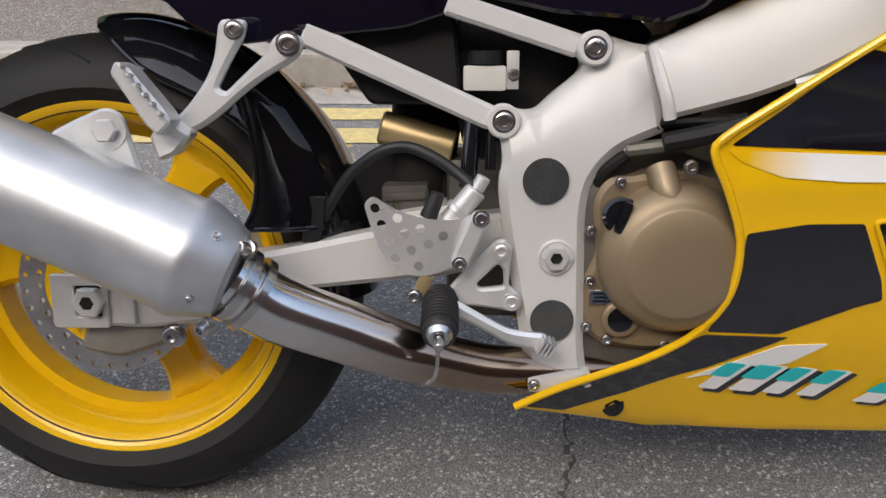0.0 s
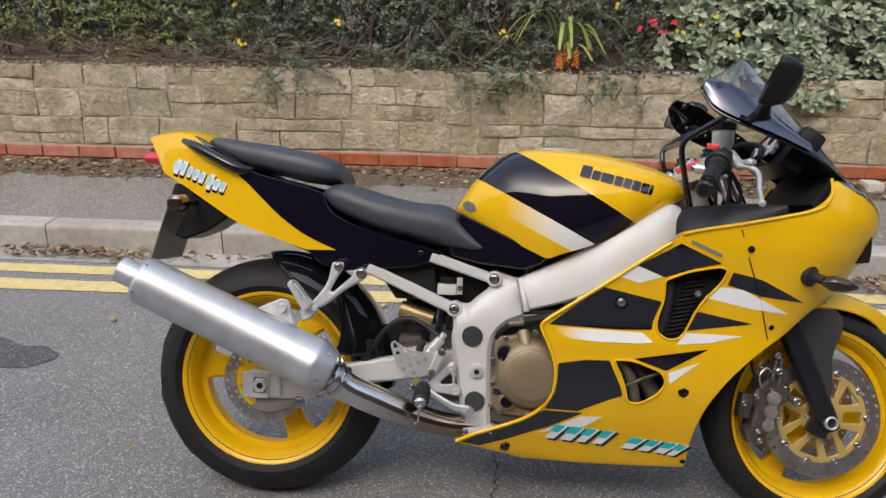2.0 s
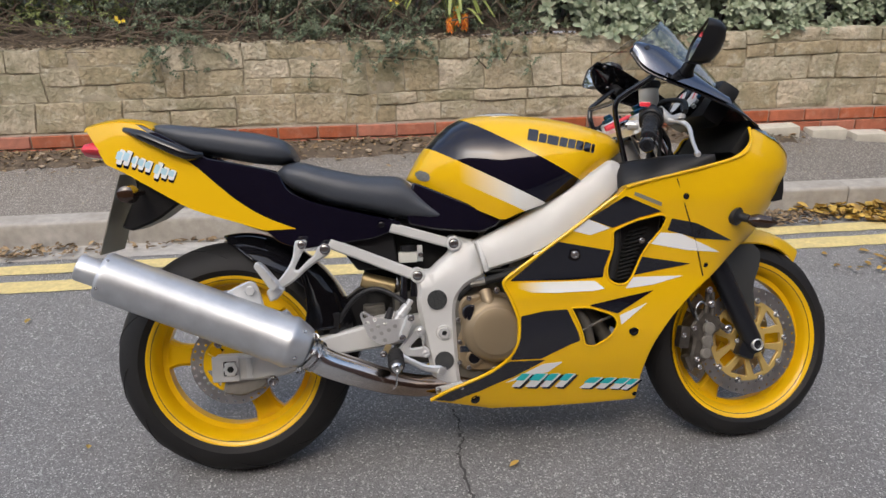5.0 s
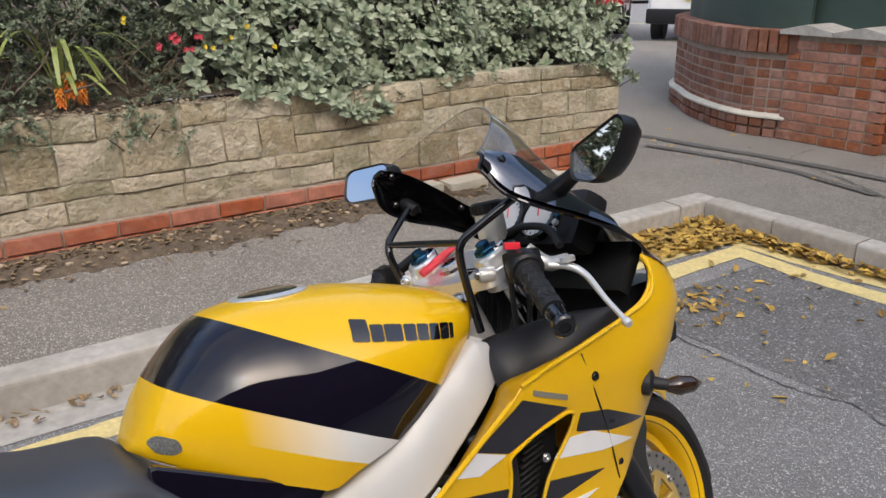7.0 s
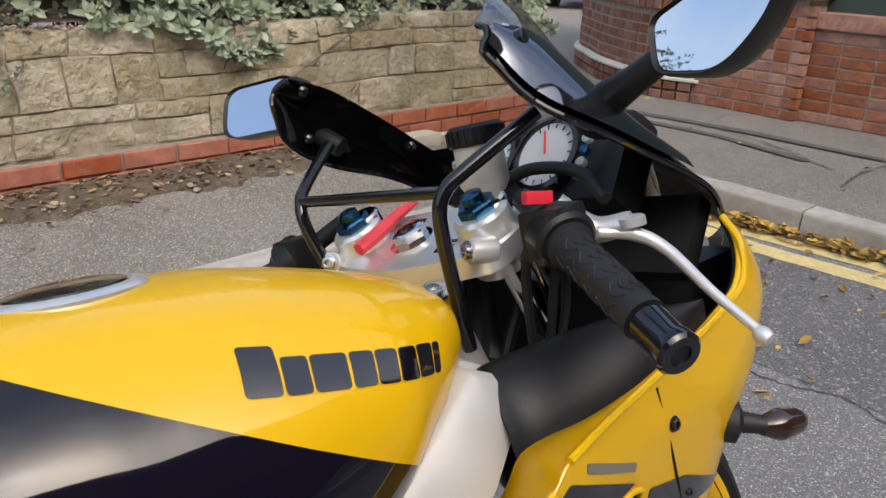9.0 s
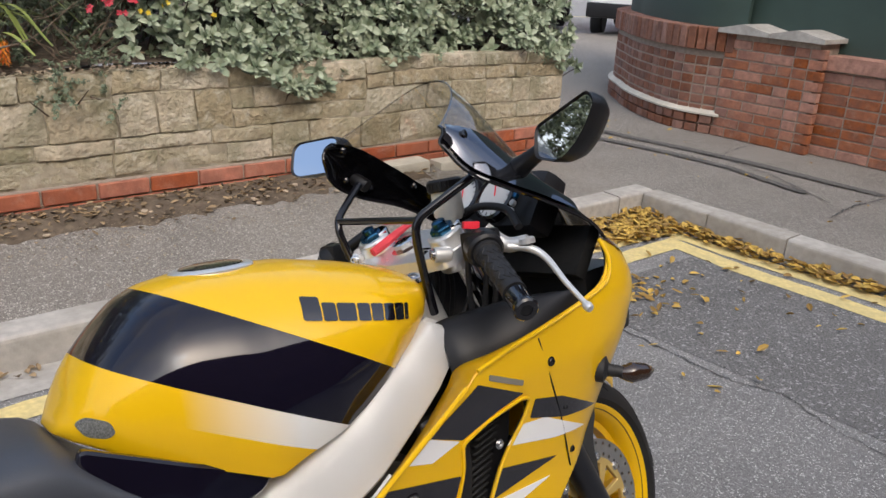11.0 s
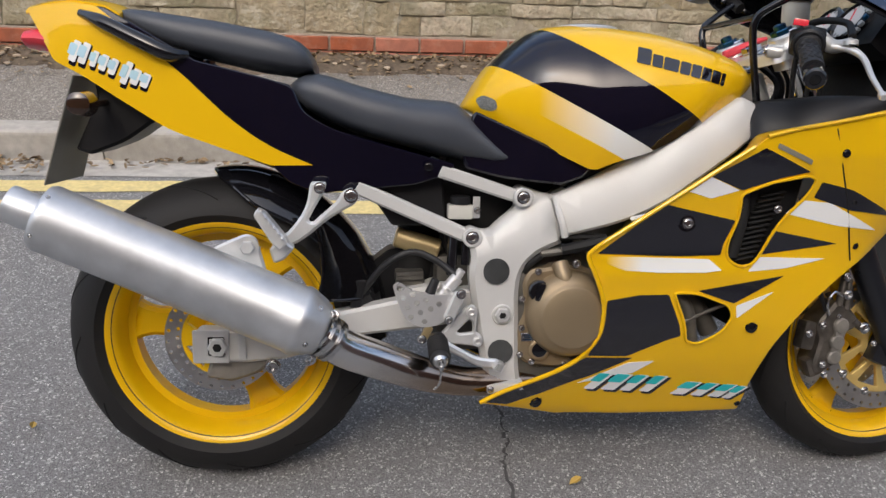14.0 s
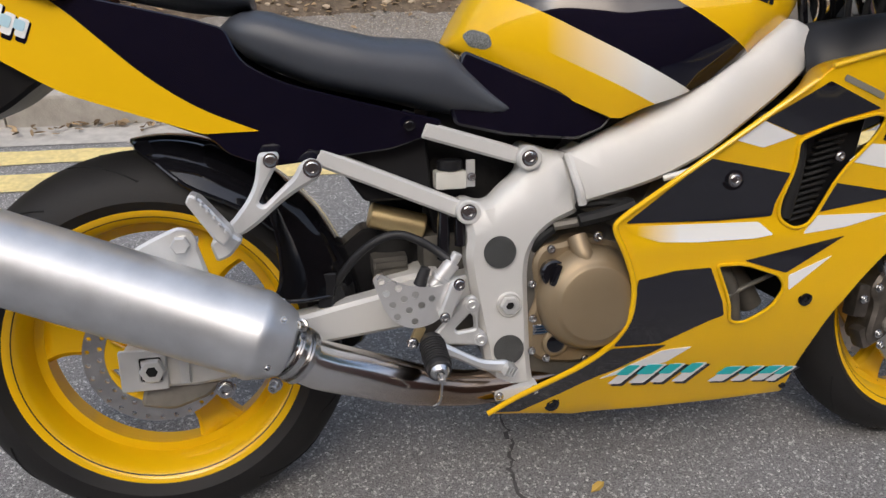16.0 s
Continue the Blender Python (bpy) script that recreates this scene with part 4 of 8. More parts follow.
part("axle_bore", lathe(bmesh.new(), (0, -0.1395, 0.332), (0, -1, 0), [(0.0095, 0), (0.0095, 0.002), (0, 0.002)], 20), DARK, bike, "dark hollow of the axle")
bm = bmesh.new()
block(bm, (0.045, -0.128, 0.33), (0.014, 0.01, 0.05), bevel=0.002)
part("chain_adjuster", bm, ALU, bike)
bolt(bike, (0.105, -0.150, 0.298), (0, -1, 0), 0.011, 0.010)
bolt(bike, (-0.03, -0.120, 0.395), (0, -1, 0), 0.008, 0.008)
# rear caliper, under the swingarm
bm = bmesh.new()
panel(bm, rounded([(-0.030, 0.262), (0.02, 0.252), (0.075, 0.270), (0.100, 0.296), (0.06, 0.302), (-0.02, 0.296)], 0.010), -0.110, 0.03, bevel=0.006, step=0.05)
part("brake_caliper", bm, CALIPERLIGHT, bike, "small alloy rear brake caliper bracket")

# rear hugger mudguard
def hugger_ring(a, r, w, skirt):
    c = Vector((0.0, 0.0, 0.325))
    out = []
    for k in range(15):
        u = k / 14 * 2 - 1
        rr = r * (1 - skirt * abs(u) ** 3)
        out.append(c + Vector((math.cos(a) * rr, u * w, math.sin(a) * rr)))
    return out


bm = bmesh.new()
rings, rim = [], []
for i in range(34):
    t = i / 33
    a = radians(93 - 93 * t)
    grow = min(1.0, t / 0.20)
    w = 0.012 + 0.093 * math.sqrt(grow)
    skirt = 0.015 + 0.175 * grow ** 0.8 * (1 - 0.45 * max(0.0, t - 0.3))
    r_ = 0.352 - 0.012 * (1 - grow) ** 2 - 0.022 * t
    top = hugger_ring(a, r_, w, skirt)
    low = hugger_ring(a, r_ - 0.006, w - 0.004, skirt)
    rings.append(top + low[::-1])
    rim.append(top[0].copy())
loft(bm, rings)
tube(bm, rim[3::3], 0.0035, 8, 2)
part("hugger", bm, GLOSS, bike, "glossy black rear mudguard")
def flank(u, v):
    """Point on the flank: u across from the inner edge, v down from the top."""
    x0, x1, z0, z1 = inner_x(v), outer_x(v), inner_z(v), outer_z(v)
    return Vector((x0 + (x1 - x0) * u, -0.096 - 0.016 * math.sin(math.pi * (0.12 + 0.78 * u)) - 0.010 * v, z0 + (z1 - z0) * u))


inner_x, inner_z = knots((0, 0.180), (0.2, 0.190), (0.45, 0.197), (0.7, 0.199), (0.88, 0.195), (1, 0.184)), knots((0, 0.580), (0.2, 0.545), (0.45, 0.505), (0.7, 0.467), (0.88, 0.440), (1, 0.417))
outer_x, outer_z = knots((0, 0.200), (0.2, 0.232), (0.45, 0.262), (0.7, 0.279), (0.88, 0.281), (1, 0.276)), knots((0, 0.590), (0.2, 0.560), (0.45, 0.515), (0.7, 0.470), (0.88, 0.440), (1, 0.420))
bm = bmesh.new()
vs = [[bm.verts.new(flank(u, v)) for u in np.linspace(0, 1, 15)] for v in np.linspace(0, 1, 25)]
for r1, r2 in zip(vs, vs[1:]):
    for k in range(14):
        bm.faces.new((r1[k], r1[k + 1], r2[k + 1], r2[k]))
bmesh.ops.solidify(bm, geom=bm.faces[:], thickness=0.005)
side_guard = part("hugger_side", bm, GLOSS, bike, "glossy black mudguard flank", angle=60)
part("rolled_edge", tube(bmesh.new(), [flank(0, v) for v in np.linspace(0, 1, 12)] + [flank(u, 1) for u in (0.2, 0.5, 0.8, 1.0)], 0.0032, 8, 3), GLOSS, side_guard)
bm = bmesh.new()
panel(bm, rounded([(0.259, 0.458), (0.282, 0.456), (0.272, 0.402), (0.250, 0.402)], 0.003), -0.116, 0.010, bevel=0.002, step=0.03)
part("hugger_clip", bm, PLASTIC, side_guard)
# black splash panel ahead of the wheel
bm = bmesh.new()
panel(bm, rounded([(0.296, 0.478), (0.330, 0.504), (0.43, 0.506), (0.43, 0.40), (0.30, 0.385)], 0.008), -0.03, 0.06, bevel=0.003, step=0.05)
part("splash_panel", bm, PLASTIC, bike, "black splash panel ahead of the rear wheel")
# inner rear mudguard under the seat
bm = bmesh.new()
panel(bm, rounded([(0.10, 0.700), (0.17, 0.672), (0.25, 0.664), (0.33, 0.655), (0.33, 0.69), (0.27, 0.70), (0.14, 0.72)], 0.01), -0.060, 0.12, bevel=0.006, step=0.05)
part("inner_mudguard", bm, GLOSS, bike, "black plastic inner mudguard")
bm = bmesh.new()
panel(bm, rounded([(0.285, 0.63), (0.332, 0.562), (0.437, 0.562), (0.43, 0.66), (0.36, 0.68)], 0.008), -0.10, 0.20, bevel=0.004, step=0.06)
part("battery_box", bm, PLASTIC, bike)

# frame: main plate and spar on both sides
def yframe(x, z):
    crease = float(np.interp(x, [0.48, 0.53, 0.63, 0.75, 0.88, 1.0], [0.505, 0.535, 0.580, 0.630, 0.700, 0.775]))
    k = max(0.0, min(1.0, (x - 0.67) / 0.20))
    belly = 0.040 * k * k * (3 - 2 * k) * (1 - 0.35 * max(0.0, min(1.0, (x - 0.97) / 0.06)))
    return -0.150 - belly + 0.32 * max(0.0, z - crease) + 0.012 * max(0.0, (x - 0.85) / 0.17) - 0.012 * max(0.0, (0.42 - z) / 0.18)


main_plate = rounded([(0.642, 0.628), (0.624, 0.630), (0.595, 0.640, 0.02), (0.578, 0.645, 0.015), (0.565, 0.634, 0.015), (0.571, 0.604, 0.02), (0.559, 0.592, 0.03), (0.539, 0.577, 0.03), (0.520, 0.558, 0.02), (0.503, 0.557, 0.02), (0.484, 0.565, 0.012), (0.468, 0.556, 0.012), (0.469, 0.541, 0.012), (0.481, 0.527, 0.02),
                      (0.484, 0.502, 0.03), (0.480, 0.486, 0.03), (0.480, 0.464, 0.04), (0.487, 0.419, 0.05), (0.496, 0.367, 0.04), (0.511, 0.282, 0.03), (0.518, 0.255), (0.585, 0.258), (0.580, 0.290, 0.04),
                      (0.578, 0.400, 0.06), (0.577, 0.445, 0.04), (0.581, 0.475, 0.03), (0.594, 0.498, 0.03), (0.615, 0.517, 0.03), (0.660, 0.536)], 0.006)
spar = rounded([(0.640, 0.628), (0.764, 0.687, 0.1), (0.889, 0.763, 0.1), (0.990, 0.820), (1.028, 0.804, 0.02), (1.040, 0.762), (1.008, 0.740), (0.915, 0.672, 0.08), (0.836, 0.617, 0.06), (0.760, 0.576, 0.08), (0.660, 0.549)], 0.006)
for mir in (False, True):
    bm = bmesh.new()
    panel(bm, main_plate, yframe, 0.05, bevel=0.010, step=0.03, mirror=mir)
    part("frame_plate", bm, SILVER, bike, "silver painted frame casting")
    bm = bmesh.new()
    panel(bm, spar, lambda x, z: yframe(x, z) - 0.006, 0.055, bevel=0.006, step=0.03, mirror=mir)
    part("frame_spar", bm, SILVER, bike, "silver painted frame spar")
# raised upper bevel of the spar
bm = bmesh.new()
tube(bm, [(0.643, -0.136, 0.626), (0.650, -0.150, 0.595), (0.656, -0.158, 0.572), (0.661, -0.157, 0.55)], 0.007, 8)
part("weld_seam", bm, SILVER, bike, "rippled weld bead")
bm = bmesh.new()
tube(bm, [(0.78, -0.182, 0.588), (0.82, -0.196, 0.602), (0.860, -0.199, 0.629)], 0.005, 8)
part("weld_seam", bm, SILVER, bike, "rippled weld bead")
bm = bmesh.new()
block(bm, (0.552, -0.158, 0.254), (0.072, 0.03, 0.018), (0, -6, 0), 0.005)
part("frame_foot", bm, SILVER, bike)
# steering head and cross member
bm = bmesh.new()
rod(bm, (1.06, 0, 0.86), (1.115, 0, 0.72), 0.045, seg=24)
block(bm, (1.03, 0, 0.775), (0.09, 0.26, 0.06), (0, 30, 0), 0.012)
part("steering_head", bm, SILVER, bike)

def mesh_grille(name, cx, cz, y, r, parent):
    """A round wire-mesh cover let into the plate."""
    bm = bmesh.new()
    lathe(bm, (cx, y - 0.0005, cz), (0, -1, 0), [(0, 0), (r, 0), (r, 0.001), (0, 0.001)], 36)
    base = part(name, bm, DARK, parent, "dark wire mesh disc")
    bm = bmesh.new()
    k = 11
    for i in range(-k, k + 1):
        o = r * i / (k + 1)
        h = math.sqrt(max(r * r - o * o, 0)) * 0.98
        for dx, dz in ((1, 0.62), (1, -0.62)):
            q = Vector((dx, dz)).normalized()
            n_ = Vector((-q.y, q.x)) * o
            a, b = n_ - q * h, n_ + q * h
            tube(bm, [(cx + a.x, y - 0.002, cz + a.y), (cx + b.x, y - 0.002, cz + b.y)], 0.00045, 4, 1, smooth=False, cap=False)
    part("wire", bm, material("dull_wire", (0.11, 0.11, 0.105), 0.5, metal=0.8, vary=0.2, scale=60), base, "fine dull steel wire")
    return base


mesh_grille("grille_disc", 0.531, 0.482, -0.152, 0.0255, bike)
mesh_grille("grille_disc", 0.542, 0.324, -0.160, 0.0245, bike)
bm = bmesh.new()
lathe(bm, (0.545, -0.150, 0.396), (0, -1, 0), [(0.0205, 0), (0.0205, 0.005), (0.0185, 0.0065), (0.0172, 0.0045), (0, 0.0045)], 32)
part("pivot_cover", bm, SILVER, bike)
part("pivot_nut", lathe(bmesh.new(), (0.545, -0.154, 0.396), (0, -1, 0), [(0.015, 0), (0.015, 0.007), (0.0135, 0.009), (0.0075, 0.009), (0.0075, 0.001), (0, 0.001)], 6), ALU, bike)
part("pivot_bore", lathe(bmesh.new(), (0.545, -0.1552, 0.396), (0, -1, 0), [(0.0073, 0), (0.0073, 0.0015), (0, 0.0015)], 18), DARK, bike)
for x, z in ((0.580, 0.624), (0.484, 0.546)):
    bm = bmesh.new()
    lathe(bm, (x, -0.120, z), (0, -1, 0), [(0, 0), (0.019, 0), (0.019, 0.026), (0.017, 0.028), (0.013, 0.028), (0.013, 0.025), (0, 0.025)], 26)
    part("mount_boss", bm, SILVER, bike)
    bolt(bike, (x, -0.144, z), (0, -1, 0), 0.010, 0.006)
for x, z in ((0.523, 0.252), (0.580, 0.259)):
    bolt(bike, (x, -0.174, z), (0, -1, 0), 0.005, 0.004)

# subframe rails
for a, b, h in (((0.420, 0.672), (0.566, 0.626), 0.0125), ((0.262, 0.640), (0.472, 0.548), 0.0135)):
    for mir in (False, True):
        bm = bmesh.new()
        d = (Vector(b) - Vector(a)).normalized()
        n_ = Vector((-d.y, d.x)) * h
        A, B = Vector(a), Vector(b)
        panel(bm, rounded([A - n_, B - n_, B + n_, A + n_], 0.004), -0.135, 0.028, bevel=0.004, step=0.05, mirror=mir)
        part("subframe_rail", bm, SILVER, bike, "silver painted subframe rail")
bm = bmesh.new()
tube(bm, [(0.27, -0.12, 0.645), (0.10, -0.11, 0.69), (-0.10, -0.10, 0.78)], 0.014, 10)
tube(bm, [(0.27, 0.12, 0.645), (0.10, 0.11, 0.69), (-0.10, 0.10, 0.78)], 0.014, 10)
part("subframe_tail", bm, PLASTIC, bike)

# pillion footrest hanger
bm = bmesh.new()
panel(bm, rounded([(0.180, 0.652, 0.008), (0.210, 0.652, 0.008), (0.207, 0.636, 0.01), (0.188, 0.605, 0.02), (0.175, 0.580, 0.006), (0.183, 0.576, 0.006), (0.206, 0.597, 0.02), (0.229, 0.617, 0.01), (0.236, 0.633, 0.012), (0.254, 0.643, 0.012), (0.271, 0.630, 0.012), (0.263, 0.612, 0.012), (0.216, 0.586, 0.03), (0.174, 0.550, 0.02), (0.152, 0.536, 0.01), (0.132, 0.530, 0.008), (0.122, 0.545, 0.008), (0.138, 0.558, 0.02), (0.160, 0.585, 0.03), (0.173, 0.610, 0.03)], 0.006), -0.162, 0.016, bevel=0.005, step=0.02)
hanger = part("footrest_hanger", bm, ALU, bike, "cast silver pillion footrest hanger")
bolt(hanger, (0.254, -0.162, 0.627), (0, -1, 0), 0.010, 0.006)
bolt(hanger, (0.197, -0.162, 0.641), (0, -1, 0), 0.008, 0.005)
bm = bmesh.new()
panel(bm, rounded([(0.106, 0.530), (0.127, 0.551), (0.152, 0.533), (0.133, 0.511), (0.114, 0.504)], 0.006), -0.185, 0.03, bevel=0.004, step=0.03)
part("peg_knuckle", bm, ALU, hanger)
bm = bmesh.new()
panel(bm, rounded([(0.083, 0.596), (0.089, 0.608), (0.102, 0.602), (0.137, 0.558), (0.142, 0.547), (0.128, 0.533), (0.116, 0.544)], 0.004), -0.215, 0.035, bevel=0.003, step=0.03)
part("pillion_peg", bm, ALU, hanger, "folded ribbed alloy footpeg")
for k in range(6):
    t = k / 5
    bm = bmesh.new()
    block(bm, (0.098 + 0.036 * t, -0.212, 0.603 - 0.047 * t), (0.005, 0.026, 0.004), (0, 52, 0), 0.001, 1)
    part("peg_rib", bm, ALU, hanger)

# silencer
MA, MB = Vector((-0.258, -0.262, 0.602)), Vector((0.172, -0.240, 0.409))
ax = (MB - MA).normalized()
ML = (MB - MA).length
bm = bmesh.new()
lathe(bm, MA, ax, [(0.030, 0.006), (0.044, 0.0), (0.053, 0.002), (0.057, 0.008), (0.058, 0.014), (0.0575, 0.02), (0.0595, ML * 0.5), (0.0615, ML - 0.020), (0.0635, ML - 0.015), (0.0638, ML - 0.009), (0.0625, ML - 0.003), (0.0585, ML + 0.006), (0.053, ML + 0.022), (0.047, ML + 0.034), (0.040, ML + 0.038), (0, ML + 0.038)], 64)
muffler = part("silencer", bm, MUFFLER, bike, "brushed aluminium oval silencer can, slightly scuffed", angle=25)
bm = bmesh.new()
lathe(bm, MA - ax * 0.052, ax, [(0.026, 0), (0.030, 0), (0.032, 0.003), (0.032, 0.062), (0.026, 0.062), (0.024, 0.05)], 40, closed=True)
part("tailpipe", bm, MUFFLER, muffler, "short alloy tailpipe")
bm = bmesh.new()
lathe(bm, MA - ax * 0.01, ax, [(0, 0), (0.027, 0)], 30)
part("tailpipe_core", bm, DARK, muffler, "sooty dark inside")
for k in range(5):
    a = 2 * math.pi * k / 5 + 0.4
    d, u, w = basis(ax)
    n_ = u * math.cos(a) + w * math.sin(a)
    bolt(muffler, MA + ax * 0.012 + n_ * 0.057, n_, 0.003, 0.003, name="rivet")
    bolt(muffler, MA + ax * (ML + 0.012) + n_ * 0.055, n_, 0.004, 0.005, name="rivet")
# silencer bracket
bm = bmesh.new()
panel(bm, rounded([(0.007, 0.534), (0.034, 0.548, 0.02), (0.068, 0.562, 0.012), (0.086, 0.556, 0.01), (0.104, 0.490), (0.05, 0.495)], 0.006), -0.202, 0.010, bevel=0.004, step=0.03)
part("silencer_bracket", bm, ALU, muffler)
bm = bmesh.new()
lathe(bm, (0.071, -0.201, 0.538), (0, -1, 0), [(0.020, 0), (0.020, 0.003), (0, 0.003)], 24)
lathe(bm, (0.071, -0.201, 0.538), (0, -1, 0), [(0.013, 0), (0.013, 0.012), (0.011, 0.014), (0, 0.014)], 6)
part("bracket_bolt", bm, ALU, muffler)
# link pipe
bm = bmesh.new()
tube(bm, [(0.196, -0.234, 0.390), (0.240, -0.214, 0.352), (0.312, -0.185, 0.316), (0.385, -0.170, 0.286), (0.440, -0.155, 0.268), (0.50, -0.145, 0.258), (0.66, -0.11, 0.245)], [0.036, 0.0365, 0.036, 0.033, 0.030, 0.028, 0.027], 28)
pipe = part("exhaust_pipe", bm, FADE_PIPE, bike, "chromed link pipe, heat-browned towards the engine")
bm = bmesh.new()
d = (Vector((0.240, -0.214, 0.352)) - Vector((0.196, -0.234, 0.390))).normalized()
for o in (0.004, 0.022):
    lathe(bm, Vector((0.199, -0.233, 0.387)) + d * o, d, [(0.037, 0), (0.042, 0), (0.042, 0.009), (0.037, 0.009)], 36, closed=True)
part("clamp", bm, STEEL, pipe, "steel clamp bands")
bolt(pipe, (0.226, -0.245, 0.422), (-0.4, -1, 0.4), 0.007, 0.02)
bolt(pipe, (0.186, -0.268, 0.350), (-0.4, -1, -0.2), 0.007, 0.015)

# engine
bm = bmesh.new()
block(bm, (0.72, 0, 0.36), (0.36, 0.28, 0.26), (0, 0, 0), 0.03)
part("crankcase", bm, ENGINE, bike, "grimy dark crankcase")
bm = bmesh.new()
block(bm, (0.50, 0, 0.40), (0.16, 0.16, 0.20), (0, 0, 0), 0.02)
part("gearbox", bm, ENGINE, bike, "grimy dark gearbox casing")
bm = bmesh.new()
block(bm, (0.86, 0, 0.52), (0.18, 0.25, 0.22), (0, 25, 0), 0.02)
part("engine_block", bm, ENGINE, bike, "grimy dark engine block")
bm = bmesh.new()
block(bm, (0.78, 0, 0.235), (0.36, 0.20, 0.05), bevel=0.02)
part("sump", bm, BRONZE, bike, "bronze painted sump")
bm = bmesh.new()
cover = rounded([(0.584, 0.460, 0.02), (0.600, 0.486, 0.015), (0.625, 0.486, 0.02), (0.665, 0.496, 0.02), (0.745, 0.480, 0.05), (0.762, 0.40, 0.06), (0.750, 0.325, 0.05), (0.715, 0.296, 0.03), (0.66, 0.284, 0.02), (0.600, 0.292, 0.015), (0.577, 0.312, 0.015), (0.578, 0.372, 0.02), (0.592, 0.40, 0.03)], 0.01)
panel(bm, cover, -0.150, 0.05, bevel=0.006, step=0.03)
engine_cover = part("clutch_cover", bm, BRONZE, bike, "bronze painted clutch cover")
bm = bmesh.new()
lathe(bm, (0.676, -0.150, 0.398), (0, -1, 0), [(0.086, 0), (0.085, 0.010), (0.082, 0.020), (0.076, 0.029), (0.068, 0.0345), (0.0635, 0.0365), (0.0615, 0.0405), (0.058, 0.042), (0.03, 0.0435), (0, 0.044)], 72)
part("cover_dome", bm, BRONZE, engine_cover, "domed bronze cover", angle=50)
bm = bmesh.new()
tube(bm, [(0.655, -0.150, 0.498), (0.662, -0.166, 0.470), (0.680, -0.184, 0.428)], [0.016, 0.016, 0.006], 16)
part("cover_spigot", bm, BRONZE, engine_cover)
bm = bmesh.new()
lathe(bm, (0.613, -0.158, 0.446), (0, -1, 0), [(0.021, 0), (0.021, 0.010), (0.018, 0.013), (0, 0.013)], 24)
block(bm, (0.613, -0.175, 0.446), (0.010, 0.014, 0.036), (0, 18, 0), 0.004)
part("oil_cap", bm, GLOSS, engine_cover, "black oil filler cap")
bm = bmesh.new()
lathe(bm, (0.620, -0.150, 0.325), (0, -1, 0), [(0.021, 0), (0.021, 0.007), (0.018, 0.009), (0.015, 0.009), (0.015, 0.004), (0, 0.004)], 28)
part("sight_glass", bm, [BRONZE], engine_cover)
bm = bmesh.new()
lathe(bm, (0.620, -0.155, 0.325), (0, -1, 0), [(0.0145, 0), (0.0145, 0.002), (0, 0.003)], 24)
part("sight_lens", bm, GLOSS, engine_cover)
bm = bmesh.new()
block(bm, (0.601, -0.152, 0.350), (0.034, 0.002, 0.017), bevel=0.0005, seg=1)
part("maker_plate", bm, STEEL, engine_cover, "small blue and steel plate with worn lettering")
bm = bmesh.new()
for k, w in enumerate((0.026, 0.022, 0.026)):
    block(bm, (0.601, -0.1535, 0.3545 - 0.0045 * k), (w, 0.001, 0.0022))
part("plate_bar", bm, BLUE, engine_cover)
for x, z in ((0.613, 0.481), (0.583, 0.427), (0.584, 0.369), (0.582, 0.315), (0.606, 0.300), (0.672, 0.293)):
    bolt(engine_cover, (x, -0.151, z), (0, -1, 0), 0.0048, 0.008)
# cables and hoses round the engine
for pts, rr, m_ in (([(0.60, -0.13, 0.50), (0.615, -0.135, 0.53), (0.66, -0.14, 0.545), (0.74, -0.15, 0.55)], 0.006, DARK),
                    ([(0.655, -0.16, 0.525), (0.70, -0.165, 0.535), (0.74, -0.17, 0.548)], 0.011, DARK),
                    ([(0.62, -0.14, 0.515), (0.69, -0.15, 0.525)], 0.008, ENGINE),
                    ([(0.590, -0.12, 0.46), (0.595, -0.14, 0.49), (0.62, -0.14, 0.51)], 0.007, DARK)):
    part("engine_cable", tube(bmesh.new(), pts, rr, 8), m_, bike)
bolt(bike, (0.684, -0.165, 0.500), (0, -1, 0), 0.006, 0.008)

# rider footrest set
bm = bmesh.new()
panel(bm, rounded([(0.412, 0.345, 0.008), (0.428, 0.365, 0.008), (0.474, 0.415, 0.012), (0.486, 0.419, 0.01), (0.496, 0.408, 0.01), (0.494, 0.392, 0.02), (0.492, 0.364, 0.01), (0.503, 0.358, 0.01), (0.508, 0.345, 0.01), (0.499, 0.335, 0.01), (0.486, 0.337, 0.01), (0.448, 0.342, 0.02), (0.425, 0.338, 0.01)], 0.006), -0.165, 0.014,
      [rounded([(0.455, 0.366), (0.480, 0.391), (0.486, 0.384), (0.487, 0.364), (0.460, 0.361)], 0.004, 3)], bevel=0.003, step=0.03)
rearset = part("footrest_plate", bm, ALU, bike, "triangular alloy footrest plate")
bolt(rearset, (0.483, -0.165, 0.405), (0, -1, 0), 0.0078, 0.005, ALUBRIGHT)
bolt(rearset, (0.496, -0.165, 0.347), (0, -1, 0), 0.0078, 0.005, ALUBRIGHT)
bm = bmesh.new()
guard = rounded([(0.331, 0.458, 0.01), (0.342, 0.467, 0.01), (0.367, 0.452, 0.03), (0.404, 0.441, 0.04), (0.440, 0.443, 0.03), (0.459, 0.451, 0.01), (0.469, 0.446, 0.006), (0.464, 0.428, 0.01), (0.430, 0.389, 0.02), (0.410, 0.381, 0.02), (0.385, 0.378, 0.03), (0.356, 0.393, 0.03), (0.341, 0.425, 0.03)], 0.006)
dots = []
